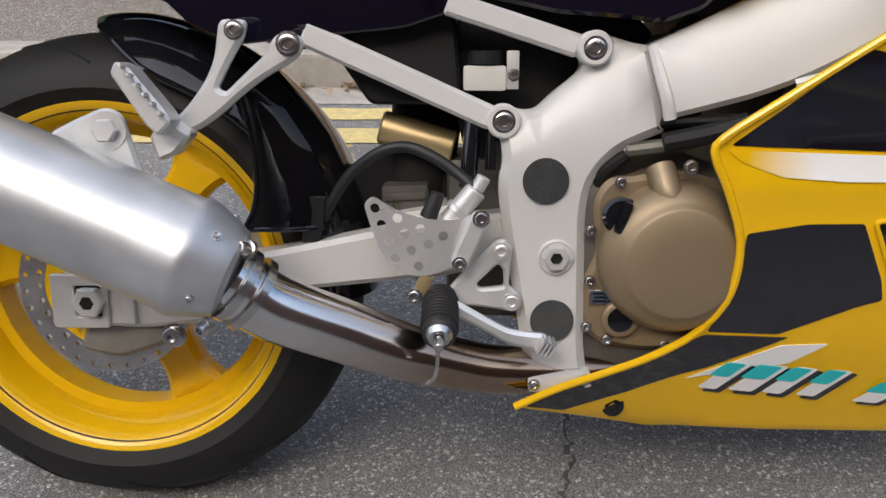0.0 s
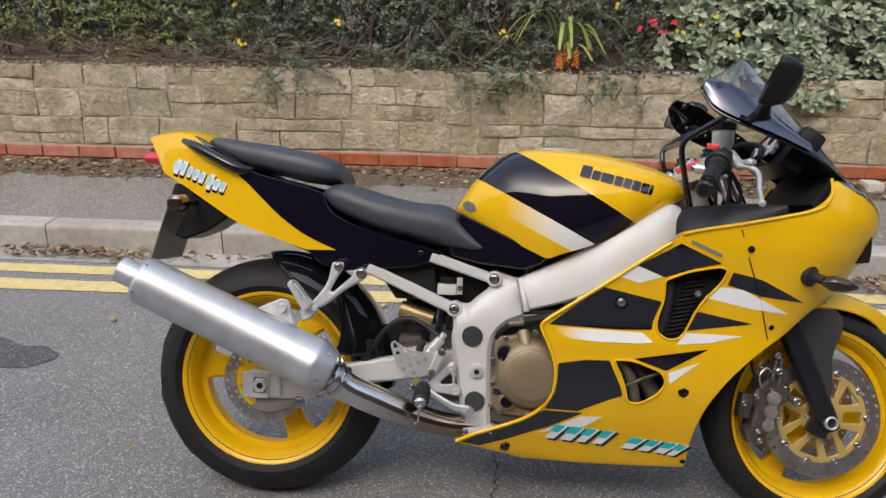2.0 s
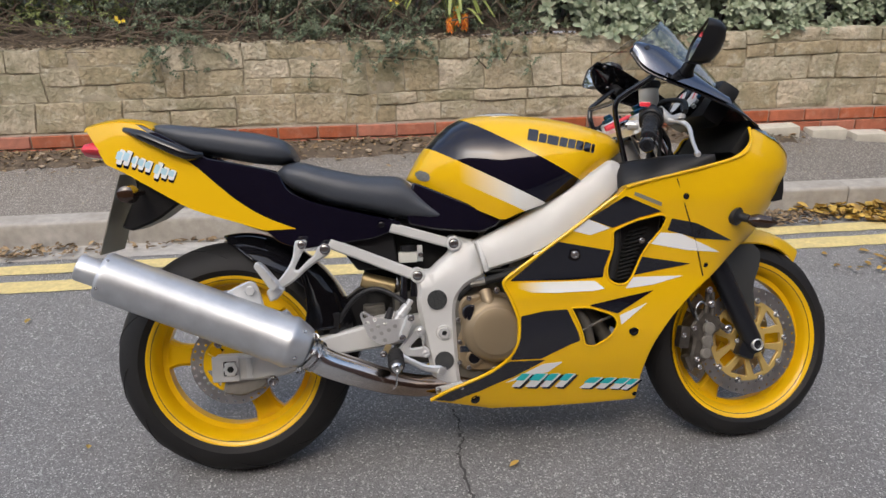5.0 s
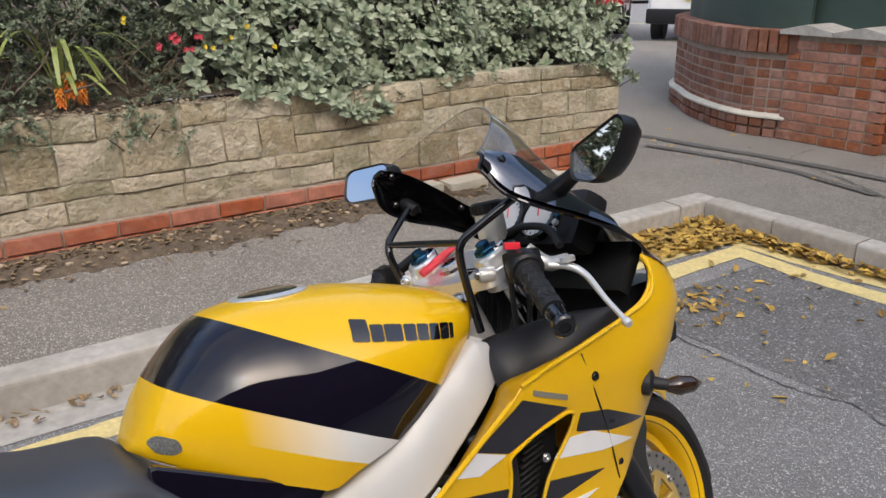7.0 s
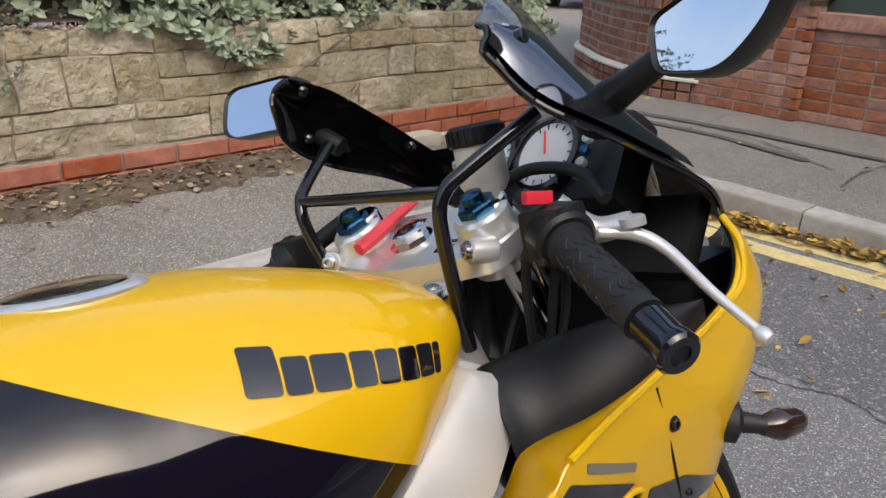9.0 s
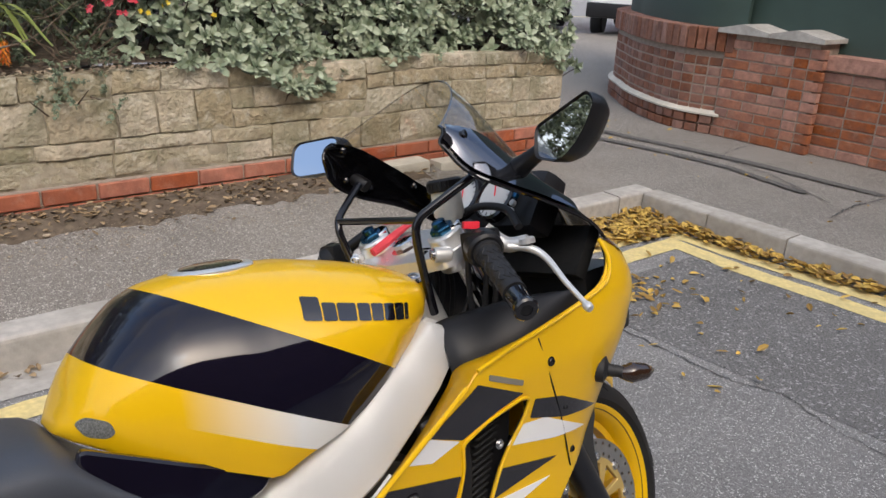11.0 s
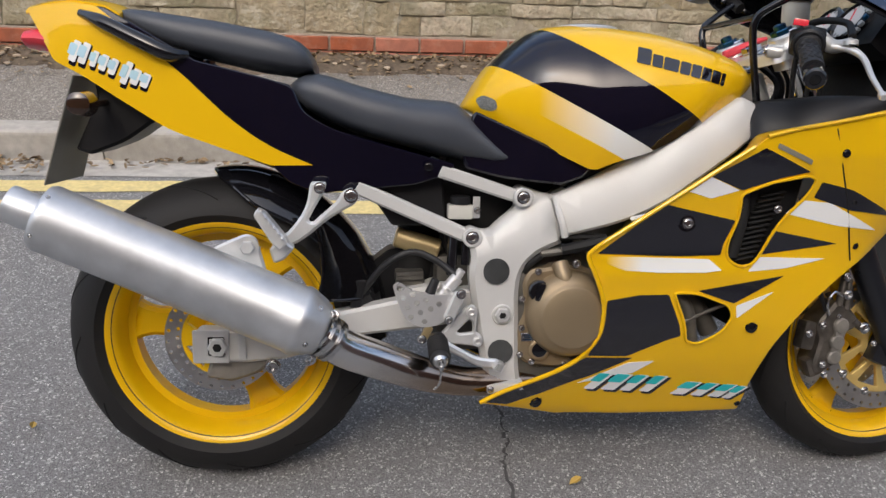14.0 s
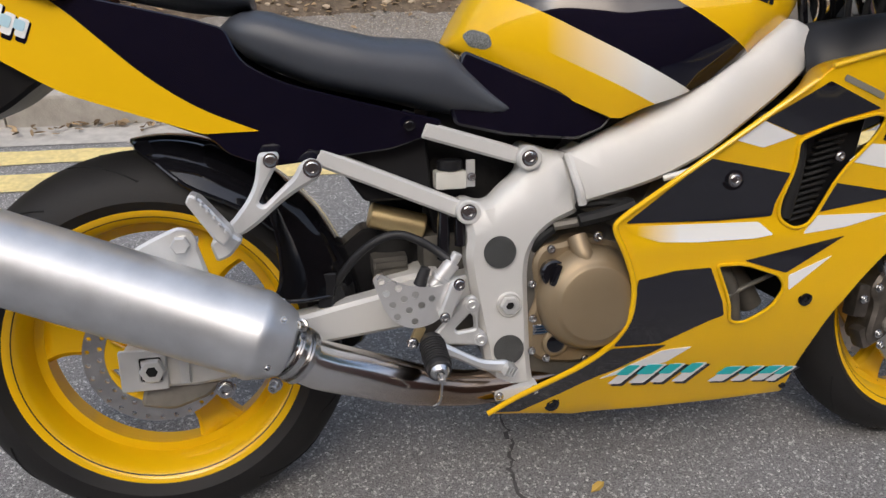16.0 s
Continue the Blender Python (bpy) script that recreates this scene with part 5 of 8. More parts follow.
for x, z in ((0.344, 0.453), (0.351, 0.435), (0.369, 0.443), (0.377, 0.426), (0.360, 0.417), (0.394, 0.432), (0.384, 0.408), (0.403, 0.415), (0.419, 0.424), (0.366, 0.398), (0.392, 0.390)):
    dots.append([Vector((x + 0.0055 * math.cos(a), z + 0.0055 * math.sin(a))) for a in np.linspace(0, 2 * math.pi, 13)[:-1]])
panel(bm, guard, lambda x, z: -0.166 - 0.012 * math.sin((x - 0.33) / 0.14 * math.pi), 0.003, dots, step=0.02)
part("heel_guard", bm, ALUBRIGHT, rearset, "drilled bright alloy heel guard")
bm = bmesh.new()
panel(bm, rounded([(0.446, 0.390), (0.436, 0.385), (0.427, 0.396), (0.449, 0.449, 0.01), (0.461, 0.455), (0.471, 0.445)], 0.006), -0.184, 0.012, bevel=0.003, step=0.03)
part("cylinder_bracket", bm, ALU, rearset)
bolt(rearset, (0.460, -0.184, 0.445), (0, -1, 0), 0.007, 0.006)
bolt(rearset, (0.437, -0.184, 0.395), (0, -1, 0), 0.006, 0.006)
bm = bmesh.new()
rod(bm, (0.424, -0.16, 0.436), (0.455, -0.16, 0.473), 0.0125, seg=18)
rod(bm, (0.455, -0.16, 0.473), (0.463, -0.16, 0.487), 0.008, seg=14)
lathe(bm, (0.436, -0.16, 0.450), (0.64, 0, 0.77), [(0.0125, -0.004), (0.0155, -0.003), (0.0155, 0.003), (0.0125, 0.004)], 18)
part("brake_cylinder", bm, ALU, rearset, "alloy rear brake master cylinder")
bm = bmesh.new()
rod(bm, (0.402, -0.165, 0.442), (0.413, -0.165, 0.470), 0.010, 0.008, seg=14)
part("brake_switch", bm, SOFT, rearset)
# footpeg
bm = bmesh.new()
P0, P1 = Vector((0.4165, -0.170, 0.354)), Vector((0.417, -0.244, 0.333))
rod(bm, P0, P1, 0.018, seg=20)
dd = (P1 - P0).normalized()
part("footpeg", bm, SOFT, rearset, "ribbed black rubber footpeg")
for k in range(9):
    part("peg_rib", lathe(bmesh.new(), P0 + dd * (0.012 + 0.006 * k), dd, [(0.0175, 0), (0.0205, 0.001), (0.0205, 0.003), (0.0175, 0.004)], 20), SOFT, rearset)
bm = bmesh.new()
rod(bm, P1 - dd * 0.004, P1 + dd * 0.006, 0.016, 0.012, seg=20)
rod(bm, P1 + dd * 0.008, P1 + dd * 0.022, 0.006, 0.005, seg=12)
tube(bm, [P1 + dd * 0.018, P1 + Vector((-0.003, -0.012, -0.038)), P1 + Vector((-0.012, -0.008, -0.050))], 0.0022, 8)
part("peg_feeler", bm, STEEL, rearset)
# brake pedal
bm = bmesh.new()
panel(bm, rounded([(0.408, 0.358), (0.430, 0.358, 0.01), (0.460, 0.340, 0.03), (0.492, 0.323, 0.03), (0.515, 0.320), (0.532, 0.319), (0.541, 0.303), (0.529, 0.298), (0.512, 0.302), (0.492, 0.306, 0.03), (0.450, 0.330, 0.03), (0.418, 0.343)], 0.005), -0.196, 0.013, bevel=0.004, step=0.03)
for k in range(4):
    block(bm, (0.525 + 0.0042 * k, -0.200, 0.311 - 0.0015 * k), (0.002, 0.03, 0.016), (0, 30, 0))
part("brake_pedal", bm, ALUBRIGHT, rearset, "bright alloy brake pedal")
bm = bmesh.new()
block(bm, (0.397, -0.170, 0.368), (0.015, 0.012, 0.024), (0, 25, 0), 0.002)
part("pedal_clevis", bm, GOLD, rearset)
bolt(rearset, (0.387, -0.176, 0.355), (0, -1, 0), 0.007, 0.006)

# alloy casing seen between shock and swingarm
bm = bmesh.new()
block(bm, (0.370, -0.045, 0.444), (0.058, 0.05, 0.042), (0, -3, 0), 0.008)
block(bm, (0.370, -0.072, 0.452), (0.050, 0.006, 0.010), (0, -3, 0), 0.002)
rod(bm, (0.352, -0.07, 0.437), (0.352, -0.078, 0.437), 0.006, seg=10)
part("linkage_casing", bm, ENGINE, bike, "grimy alloy linkage casing")
# shock reservoir, linkage, hoses
bm = bmesh.new()
rod(bm, (0.40, 0, 0.60), (0.37, 0, 0.38), 0.045, seg=20)
part("shock_absorber", bm, DARK, bike, "grimy dark shock absorber")
bm = bmesh.new()
rod(bm, (0.340, -0.06, 0.534), (0.428, -0.06, 0.509), 0.0205, seg=28)
part("shock_reservoir", bm, GOLD, bike, "gold anodised shock absorber reservoir")
bm = bmesh.new()
rod(bm, (0.452, -0.115, 0.565), (0.445, -0.135, 0.47), 0.010, seg=14)
rod(bm, (0.475, -0.12, 0.56), (0.473, -0.13, 0.49), 0.009, seg=14)
part("link_rod", bm, GLOSS, bike)
part("brake_hose", tube(bmesh.new(), [(0.275, -0.10, 0.430), (0.290, -0.115, 0.454), (0.313, -0.13, 0.486), (0.346, -0.14, 0.511), (0.377, -0.14, 0.517), (0.408, -0.145, 0.506), (0.434, -0.15, 0.489), (0.452, -0.16, 0.475)], 0.0065, 10), SOFT, bike, "black rubber brake hose")
bm = bmesh.new()
lathe(bm, (0.464, -0.105, 0.622), (0, 0, -1), [(0, 0.0), (0.018, 0.0), (0.020, 0.002), (0.020, 0.015), (0, 0.015)], 24)
res = part("brake_reservoir", bm, PLASTIC, bike, "rear brake fluid reservoir with black ribbed cap")
bm = bmesh.new()
block(bm, (0.463, -0.105, 0.592), (0.048, 0.034, 0.028), bevel=0.005)
part("fluid_pot", bm, FLUID, res, "milky translucent fluid pot")
bm = bmesh.new()
block(bm, (0.494, -0.116, 0.601), (0.014, 0.006, 0.042), bevel=0.002)
part("pot_bracket", bm, ALU, res)
bolt(res, (0.495, -0.119, 0.596), (0, -1, 0), 0.005, 0.005)
# dark bulkhead behind the frame opening, a slab painting the shade in there
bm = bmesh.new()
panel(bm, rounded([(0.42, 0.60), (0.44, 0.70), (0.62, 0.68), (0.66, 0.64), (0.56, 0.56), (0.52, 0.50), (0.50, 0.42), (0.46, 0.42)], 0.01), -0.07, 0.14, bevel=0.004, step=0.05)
part("airbox_side", bm, DARK, bike, "plain dark slab standing in for the shadowed airbox and wiring")


# ---- bodywork ----
tank_top = knots((0.474, 0.795), (0.49, 0.820), (0.505, 0.848), (0.53, 0.880), (0.56, 0.908), (0.594, 0.935), (0.628, 0.949), (0.68, 0.955), (0.75, 0.953), (0.84, 0.944), (0.92, 0.926), (0.97, 0.911), (1.015, 0.893), (1.037, 0.872), (1.046, 0.852))
tank_low = knots((0.474, 0.790), (0.547, 0.752), (0.705, 0.678), (0.745, 0.695), (0.80, 0.712), (0.85, 0.735), (0.912, 0.772), (1.02, 0.828), (1.046, 0.84))
tank_half = knots((0.474, 0.035), (0.49, 0.078), (0.51, 0.104), (0.54, 0.130), (0.6, 0.162), (0.7, 0.192), (0.8, 0.207), (0.9, 0.197), (0.96, 0.170), (1.0, 0.143), (1.03, 0.106), (1.046, 0.078))
POW = 2.4


def tank_y(x, z):
    """Half-width of the tank at a height."""
    t, b, w = tank_top(x), tank_low(x), tank_half(x)
    zm = b + 0.36 * (t - b)
    if z >= zm:
        s = min(1.0, (z - zm) / (t - zm))
        return -w * (1 - s ** POW) ** (1 / POW)
    return -w * (1 - 0.10 * ((zm - z) / max(zm - b, 1e-4)) ** 2)


def tank_ring(x):
    t, b, w = tank_top(x), tank_low(x), tank_half(x)
    zm = b + 0.36 * (t - b)
    half = []
    for k in range(6):
        z = b + (zm - b) * k / 6
        half.append((tank_y(x, z), z))
    for k in range(19):
        a = math.pi / 2 * k / 18
        half.append((-w * max(math.cos(a), 0) ** (2 / POW), zm + (t - zm) * math.sin(a) ** (2 / POW)))
    return [Vector((x, y, z)) for y, z in half] + [Vector((x, -y, z)) for y, z in half[-2::-1]]


bm = bmesh.new()
xs = [0.474, 0.482, 0.49, 0.50] + list(np.linspace(0.512, 0.99, 32)) + [1.0, 1.01, 1.02, 1.03, 1.038, 1.043, 1.046]
loft(bm, [tank_ring(x) for x in xs])


def cut(bm, a, b):
    n_ = Vector((-(b[1] - a[1]), 0, b[0] - a[0])).normalized()
    bmesh.ops.bisect_plane(bm, geom=bm.verts[:] + bm.edges[:] + bm.faces[:], plane_co=(a[0], 0, a[1]), plane_no=n_)
    return lambda p: (p - Vector((a[0], 0, a[1]))).dot(n_) > 0


above1 = cut(bm, (0.616, 0.945), (0.914, 0.768))
above2 = cut(bm, (0.520, 0.875), (0.800, 0.726))
above3 = cut(bm, (0.490, 0.836), (0.770, 0.696))
for fc in bm.faces:
    c = fc.calc_center_median()
    fc.material_index = 0 if above1(c) else 1 if above2(c) else 2 if above3(c) else 0
tank = part("fuel_tank", bm, [YELLOW, NAVY, FADE_TANK], bike, "yellow fuel tank with a navy band and a white stripe", angle=50)
# filler cap
bm = bmesh.new()
lathe(bm, (0.728, 0.0, 0.948), (0.02, 0, 1), [(0.062, -0.004), (0.062, 0.004), (0.058, 0.007), (0.050, 0.008), (0.048, 0.006)], 48)
cap = part("filler_ring", bm, ALUBRIGHT, tank, "polished filler ring")
bm = bmesh.new()
lathe(bm, (0.728, 0.0, 0.948), (0.02, 0, 1), [(0.049, 0.004), (0.046, 0.009), (0.03, 0.012), (0, 0.012)], 40)
part("filler_cap", bm, GLOSS, tank, "black lockable filler cap")
# small wire mesh pads at the knees
for mir in (1, -1):
    bm = bmesh.new()
    panel(bm, rounded([(0.491, 0.806), (0.503, 0.815), (0.525, 0.806), (0.529, 0.790), (0.520, 0.784), (0.500, 0.789)], 0.006), lambda x, z: tank_y(x, z) - 0.0015, 0.002, step=0.01, mirror=mir < 0)
    part("mesh_pad", bm, material("pad_mesh", (0.26, 0.26, 0.24), 0.5, metal=0.6, vary=0.5, scale=400), tank, "grey wire mesh pad")
# maker's mark: dark slanting shapes
def mark(parent, surf, start, end, height, widths, mat_, gap=0.18, slant=0.1, name="mark", first=1.25, lift=0.0012):
    """A row of plain slanted shapes along a line on a surface."""
    a, b = Vector(start), Vector(end)
    d = (b - a).normalized()
    n_ = Vector((-d.y, d.x))
    total = sum(widths) * (1 + gap)
    L = (b - a).length
    s = 0.0
    for k, w in enumerate(widths):
        w1 = w / total * L
        h = height * (first if k == 0 else 1.0)
        p = a + d * s
        bm = bmesh.new()
        panel(bm, rounded([p, p + d * w1, p + d * w1 + n_ * h + d * slant * h, p + n_ * h + d * slant * h], 0.003, 2), lambda x, z: surf(x, z) - lift, 0.0012, step=0.012)
        part(name, bm, mat_, parent)
        s += w1 * (1 + gap)


mark(tank, tank_y, (0.772, 0.878), (0.943, 0.838), 0.024, (1.25, 1, 1.45, 1, 0.95, 1, 1, 0.45), BLACKPAINT, gap=0.1, first=1.3)
# yellow ear and bolt at the front of the tank
bm = bmesh.new()
panel(bm, rounded([(1.0, 0.845), (1.05, 0.872, 0.02), (1.055, 0.86), (1.02, 0.83)], 0.008), -0.085, 0.04, bevel=0.004, step=0.02)
ear = part("tank_ear", bm, YELLOW, tank)
bolt(tank, (1.036, -0.072, 0.872), (-0.2, -0.3, 1), 0.012, 0.008)
# navy side panel under the tank
bm = bmesh.new()
panel(bm, rounded([(0.485, 0.785), (0.548, 0.757), (0.708, 0.684), (0.690, 0.664), (0.650, 0.650), (0.54, 0.660), (0.47, 0.676), (0.46, 0.72)], 0.008), lambda x, z: -0.122 - 0.035 * min(1.0, max(0.0, (x - 0.47) / 0.13)), 0.02, bevel=0.004, step=0.02)
part("tank_side_cover", bm, NAVY, bike, "glossy navy side cover")
bm = bmesh.new()
panel(bm, rounded([(0.66, 0.640), (0.70, 0.680), (0.80, 0.715), (0.93, 0.785), (1.01, 0.83), (1.0, 0.80), (0.90, 0.74), (0.77, 0.68)], 0.006), -0.125, 0.25, bevel=0.004, step=0.05)
part("airbox", bm, DARK, bike, "black airbox under the tank")

# seats
def seat_ring(x, top, low, half, crown=0.55, squash=3.2):
    ring = []
    for k in range(28):
        a = 2 * math.pi * k / 28
        c, s = math.cos(a), math.sin(a)
        y = half * math.copysign(abs(c) ** (2 / squash), c)
        zc, zh = (top + low) / 2, (top - low) / 2
        ring.append(Vector((x, y, zc + zh * math.copysign(abs(s) ** (2 / squash), s))))
    return ring


def seat(top, low, half, xs_, label):
    bm = bmesh.new()
    loft(bm, [seat_ring(x, top(x), low(x), half(x)) for x in xs_])
    return part("seat", bm, SEAT, bike, label, angle=60)


rider = seat(knots((0.140, 0.828), (0.152, 0.840), (0.175, 0.850), (0.20, 0.849), (0.28, 0.826), (0.36, 0.808), (0.44, 0.803), (0.465, 0.796), (0.49, 0.768), (0.53, 0.724), (0.548, 0.709), (0.557, 0.700)),
             knots((0.140, 0.816), (0.152, 0.80), (0.175, 0.775), (0.20, 0.764), (0.265, 0.735), (0.365, 0.712), (0.43, 0.694), (0.48, 0.684), (0.53, 0.683), (0.548, 0.689), (0.557, 0.698)),
             knots((0.140, 0.10), (0.16, 0.135), (0.22, 0.150), (0.32, 0.156), (0.42, 0.148), (0.48, 0.142), (0.53, 0.146), (0.557, 0.142)),
             [0.140, 0.146, 0.155, 0.17] + list(np.linspace(0.19, 0.54, 22)) + [0.549, 0.557], "scooped black vinyl rider seat")
pillion = seat(knots((-0.185, 0.946), (-0.17, 0.957), (-0.15, 0.961), (0.0, 0.943), (0.10, 0.926), (0.15, 0.912), (0.172, 0.895), (0.184, 0.868)),
               knots((-0.185, 0.938), (-0.17, 0.930), (-0.12, 0.905), (-0.06, 0.880), (0.08, 0.850), (0.15, 0.842), (0.184, 0.850)),
               knots((-0.185, 0.05), (-0.17, 0.075), (-0.12, 0.098), (0.0, 0.118), (0.12, 0.13), (0.165, 0.122), (0.184, 0.10)),
               [-0.185, -0.18, -0.17, -0.155] + list(np.linspace(-0.13, 0.14, 14)) + [0.155, 0.168, 0.178, 0.184], "raised black vinyl pillion seat")

# tail
def tail_y(x, z):
    w = float(np.interp(x, [-0.36, -0.33, -0.28, -0.20, -0.08, 0.10, 0.25, 0.45], [0.035, 0.062, 0.086, 0.108, 0.126, 0.142, 0.150, 0.145]))
    k = max(0.0, min(1.0, (z - 0.62) / 0.35))
    return -w * (1.0 - 0.14 * (1 - k) ** 2 - 0.10 * max(0, (k - 0.75) / 0.25) ** 2)


tail_line = [(-0.345, 0.965, 0.008), (-0.256, 0.975), (-0.19, 0.965), (-0.10, 0.915, 0.03), (-0.03, 0.875), (0.10, 0.845), (0.142, 0.832, 0.01), (0.160, 0.787, 0.02), (0.213, 0.757, 0.03), (0.365, 0.715, 0.04), (0.445, 0.695, 0.01), (0.43, 0.675), (0.367, 0.655, 0.01), (0.184, 0.637, 0.01), (0.133, 0.657, 0.01), (0.10, 0.690, 0.01),
             (-0.083, 0.752, 0.03), (-0.239, 0.848, 0.03), (-0.290, 0.872, 0.01), (-0.318, 0.925, 0.01)]
for mir in (False, True):
    bm = bmesh.new()
    panel(bm, rounded(tail_line, 0.004), tail_y, 0.006, bevel=0.002, step=0.02, mirror=mir)
    tail = part("tail_fairing", bm, NAVY, bike, "glossy navy and yellow tail fairing")
    tail.location = (0.006, 0, -0.010)
    bm = bmesh.new()
    panel(bm, rounded([(-0.345, 0.9655, 0.008), (-0.256, 0.9752), (-0.205, 0.967), (-0.06, 0.856, 0.02), (0.032, 0.768, 0.06), (0.100, 0.722, 0.04), (0.178, 0.690), (0.10, 0.6885, 0.01), (-0.083, 0.751, 0.03), (-0.239, 0.847, 0.03), (-0.290, 0.871, 0.01), (-0.318, 0.925, 0.01)], 0.003), lambda x, z: tail_y(x, z) - 0.0016, 0.004, step=0.02, mirror=mir)
    part("tail_flash", bm, YELLOW, tail, "yellow painted tail flash")
bm = bmesh.new()
rings = []
for x in np.linspace(-0.35, -0.165, 10):
    z = float(np.interp(x, [-0.35, -0.30, -0.25, -0.19, -0.165], [0.962, 0.974, 0.978, 0.970, 0.955]))
    w = -tail_y(x, 0.96) - 0.004
    rings.append([Vector((x, w * u, z + 0.012 * (1 - u * u))) for u in np.linspace(-1, 1, 11)] + [Vector((x, w * u, z - 0.006)) for u in np.linspace(1, -1, 11)])
loft(bm, rings)
part("tail_top", bm, YELLOW, tail, "yellow tail hump")
bm = bmesh.new()
rings = []
for x, s in ((-0.352, 0.55), (-0.348, 0.8), (-0.325, 0.95), (-0.275, 1.0)):
    zt, zb = (0.936, 0.885) if x < -0.3 else (0.930, 0.878)
    w = 0.055 + 0.02 * s
    zc, zh = (zt + zb) / 2, (zt - zb) / 2 * s
    rings.append([Vector((x, w * math.cos(a), zc + zh * math.sin(a))) for a in np.linspace(0, 2 * math.pi, 21)[:-1]])
loft(bm, rings)
part("tail_light", bm, RED, tail, "red tail light")
for s in (-1, 1):
    bm = bmesh.new()
    tube(bm, [(-0.235, s * 0.088, 0.955), (-0.19, s * 0.118, 0.938), (-0.12, s * 0.136, 0.905), (-0.075, s * 0.137, 0.885), (-0.045, s * 0.120, 0.884)], [0.008, 0.013, 0.014, 0.014, 0.009], 12)
    part("grab_handle", bm, GLOSS, tail, "black moulded grab handle")
# tail lettering as plain slanted shapes, with a dark shadow under pale blue and white
for off, m_, hh, dz in ((0.0022, NAVY, 0.036, -0.005), (0.0032, WHITE, 0.031, 0.0), (0.0042, LIGHTBLUE, 0.017, 0.004)):
    for k, (x, z, w, h) in enumerate(((-0.262, 0.890, 0.013, 1.2), (-0.244, 0.886, 0.013, 1.2), (-0.222, 0.876, 0.010, 0.9), (-0.206, 0.870, 0.012, 0.9), (-0.189, 0.863, 0.012, 0.9), (-0.168, 0.852, 0.011, 1.3), (-0.150, 0.846, 0.013, 0.9), (-0.132, 0.840, 0.013, 0.8))):
        bm = bmesh.new()
        hgt = hh * h
        panel(bm, rounded([(x, z + dz - hgt * 0.45), (x + w, z + dz - w * 0.45 - hgt * 0.45), (x + w + hgt * 0.45, z + dz - w * 0.45 + hgt * 0.5), (x + hgt * 0.45, z + dz + hgt * 0.5)], 0.003, 2), lambda X, Z: tail_y(X, Z) - off, 0.001, step=0.015)
        part("mark", bm, m_, tail)
bolt(tail, (0.392, -0.147, 0.690), (0, -1, 0), 0.007, 0.004, GLOSS)
# rear mudguard and plate
bm = bmesh.new()
panel(bm, rounded([(-0.235, 0.862), (-0.215, 0.80, 0.02), (-0.262, 0.700), (-0.235, 0.690), (-0.17, 0.715, 0.02), (-0.10, 0.765, 0.03), (-0.03, 0.765), (-0.05, 0.79), (-0.13, 0.80, 0.02), (-0.18, 0.82)], 0.006), -0.065, 0.13, bevel=0.006, step=0.04)
part("rear_mudguard", bm, PLASTIC, bike, "black plastic plate hanger")
bm = bmesh.new()
block(bm, (-0.278, 0, 0.735), (0.004, 0.20, 0.21), (0, 17, 0), 0.0015, 1)
plate = part("number_plate", bm, PLATE, bike, "number plate seen edge-on, dull backing")
bm = bmesh.new()
tube(bm, [(-0.20, -0.03, 0.79), (-0.205, -0.10, 0.785), (-0.205, -0.13, 0.785)], 0.007, 8)
lathe(bm, (-0.215, -0.13, 0.785), (0, -1, 0), [(0.01, 0), (0.024, 0.008), (0.020, 0.045), (0, 0.055)], 14)
part("rear_indicator", bm, LENS, bike, "small smoked rear indicator")

# ---- fairing ----
half_by_z = knots((0.15, 0.098), (0.18, 0.112), (0.22, 0.132), (0.30, 0.168), (0.375, 0.190), (0.45, 0.199), (0.53, 0.205), (0.64, 0.226), (0.72, 0.245), (0.80, 0.249), (0.88, 0.241), (0.93, 0.22))
nose_x = knots((0.55, 1.385), (0.60, 1.415), (0.64, 1.440), (0.70, 1.475), (0.78, 1.512), (0.82, 1.508), (0.86, 1.485), (0.91, 1.42))


def fair_y(x, z):
    w = half_by_z(z) + 0.05 * max(0.0, (0.70 - x) / 0.20) ** 1.3
    xn = nose_x(z)
    s = (x - (xn - 0.24)) / 0.24
    if s > 0:
        w *= max(0.0, 1 - min(s, 1.0) ** 2.3) ** (1 / 2.3)
    # rolled-in edge along the intake and the belly crease
    return -w - 0.006 * math.exp(-((z - 0.487 - (x - 0.73) * 0.02) / 0.012) ** 2) * (1 if 0.72 < x < 1.0 else 0)


outline = rounded([(0.500, 0.229), (0.549, 0.213), (0.667, 0.176), (0.807, 0.170), (0.94, 0.170), (1.062, 0.174), (1.066, 0.245), (1.078, 0.310, 0.05), (1.108, 0.372, 0.05), (1.152, 0.430, 0.05), (1.205, 0.482, 0.05), (1.262, 0.524, 0.03), (1.325, 0.580), (1.38, 0.608), (1.425, 0.645, 0.02),
                   (1.462, 0.704, 0.02), (1.498, 0.782, 0.02), (1.488, 0.815, 0.02), (1.445, 0.850, 0.03), (1.40, 0.876, 0.03), (1.340, 0.886, 0.02), (1.328, 0.846, 0.02), (1.293, 0.818, 0.03), (1.217, 0.796, 0.05), (1.125, 0.777, 0.05), (1.003, 0.750, 0.02),
                   (0.983, 0.732), (0.926, 0.693), (0.853, 0.640), (0.763, 0.577), (0.710, 0.541, 0.01), (0.693, 0.519, 0.01), (0.711, 0.485, 0.02), (0.732, 0.428, 0.04), (0.733, 0.379, 0.03), (0.722, 0.345, 0.03), (0.700, 0.316, 0.03), (0.630, 0.277, 0.04), (0.550, 0.252, 0.03)], 0.006)
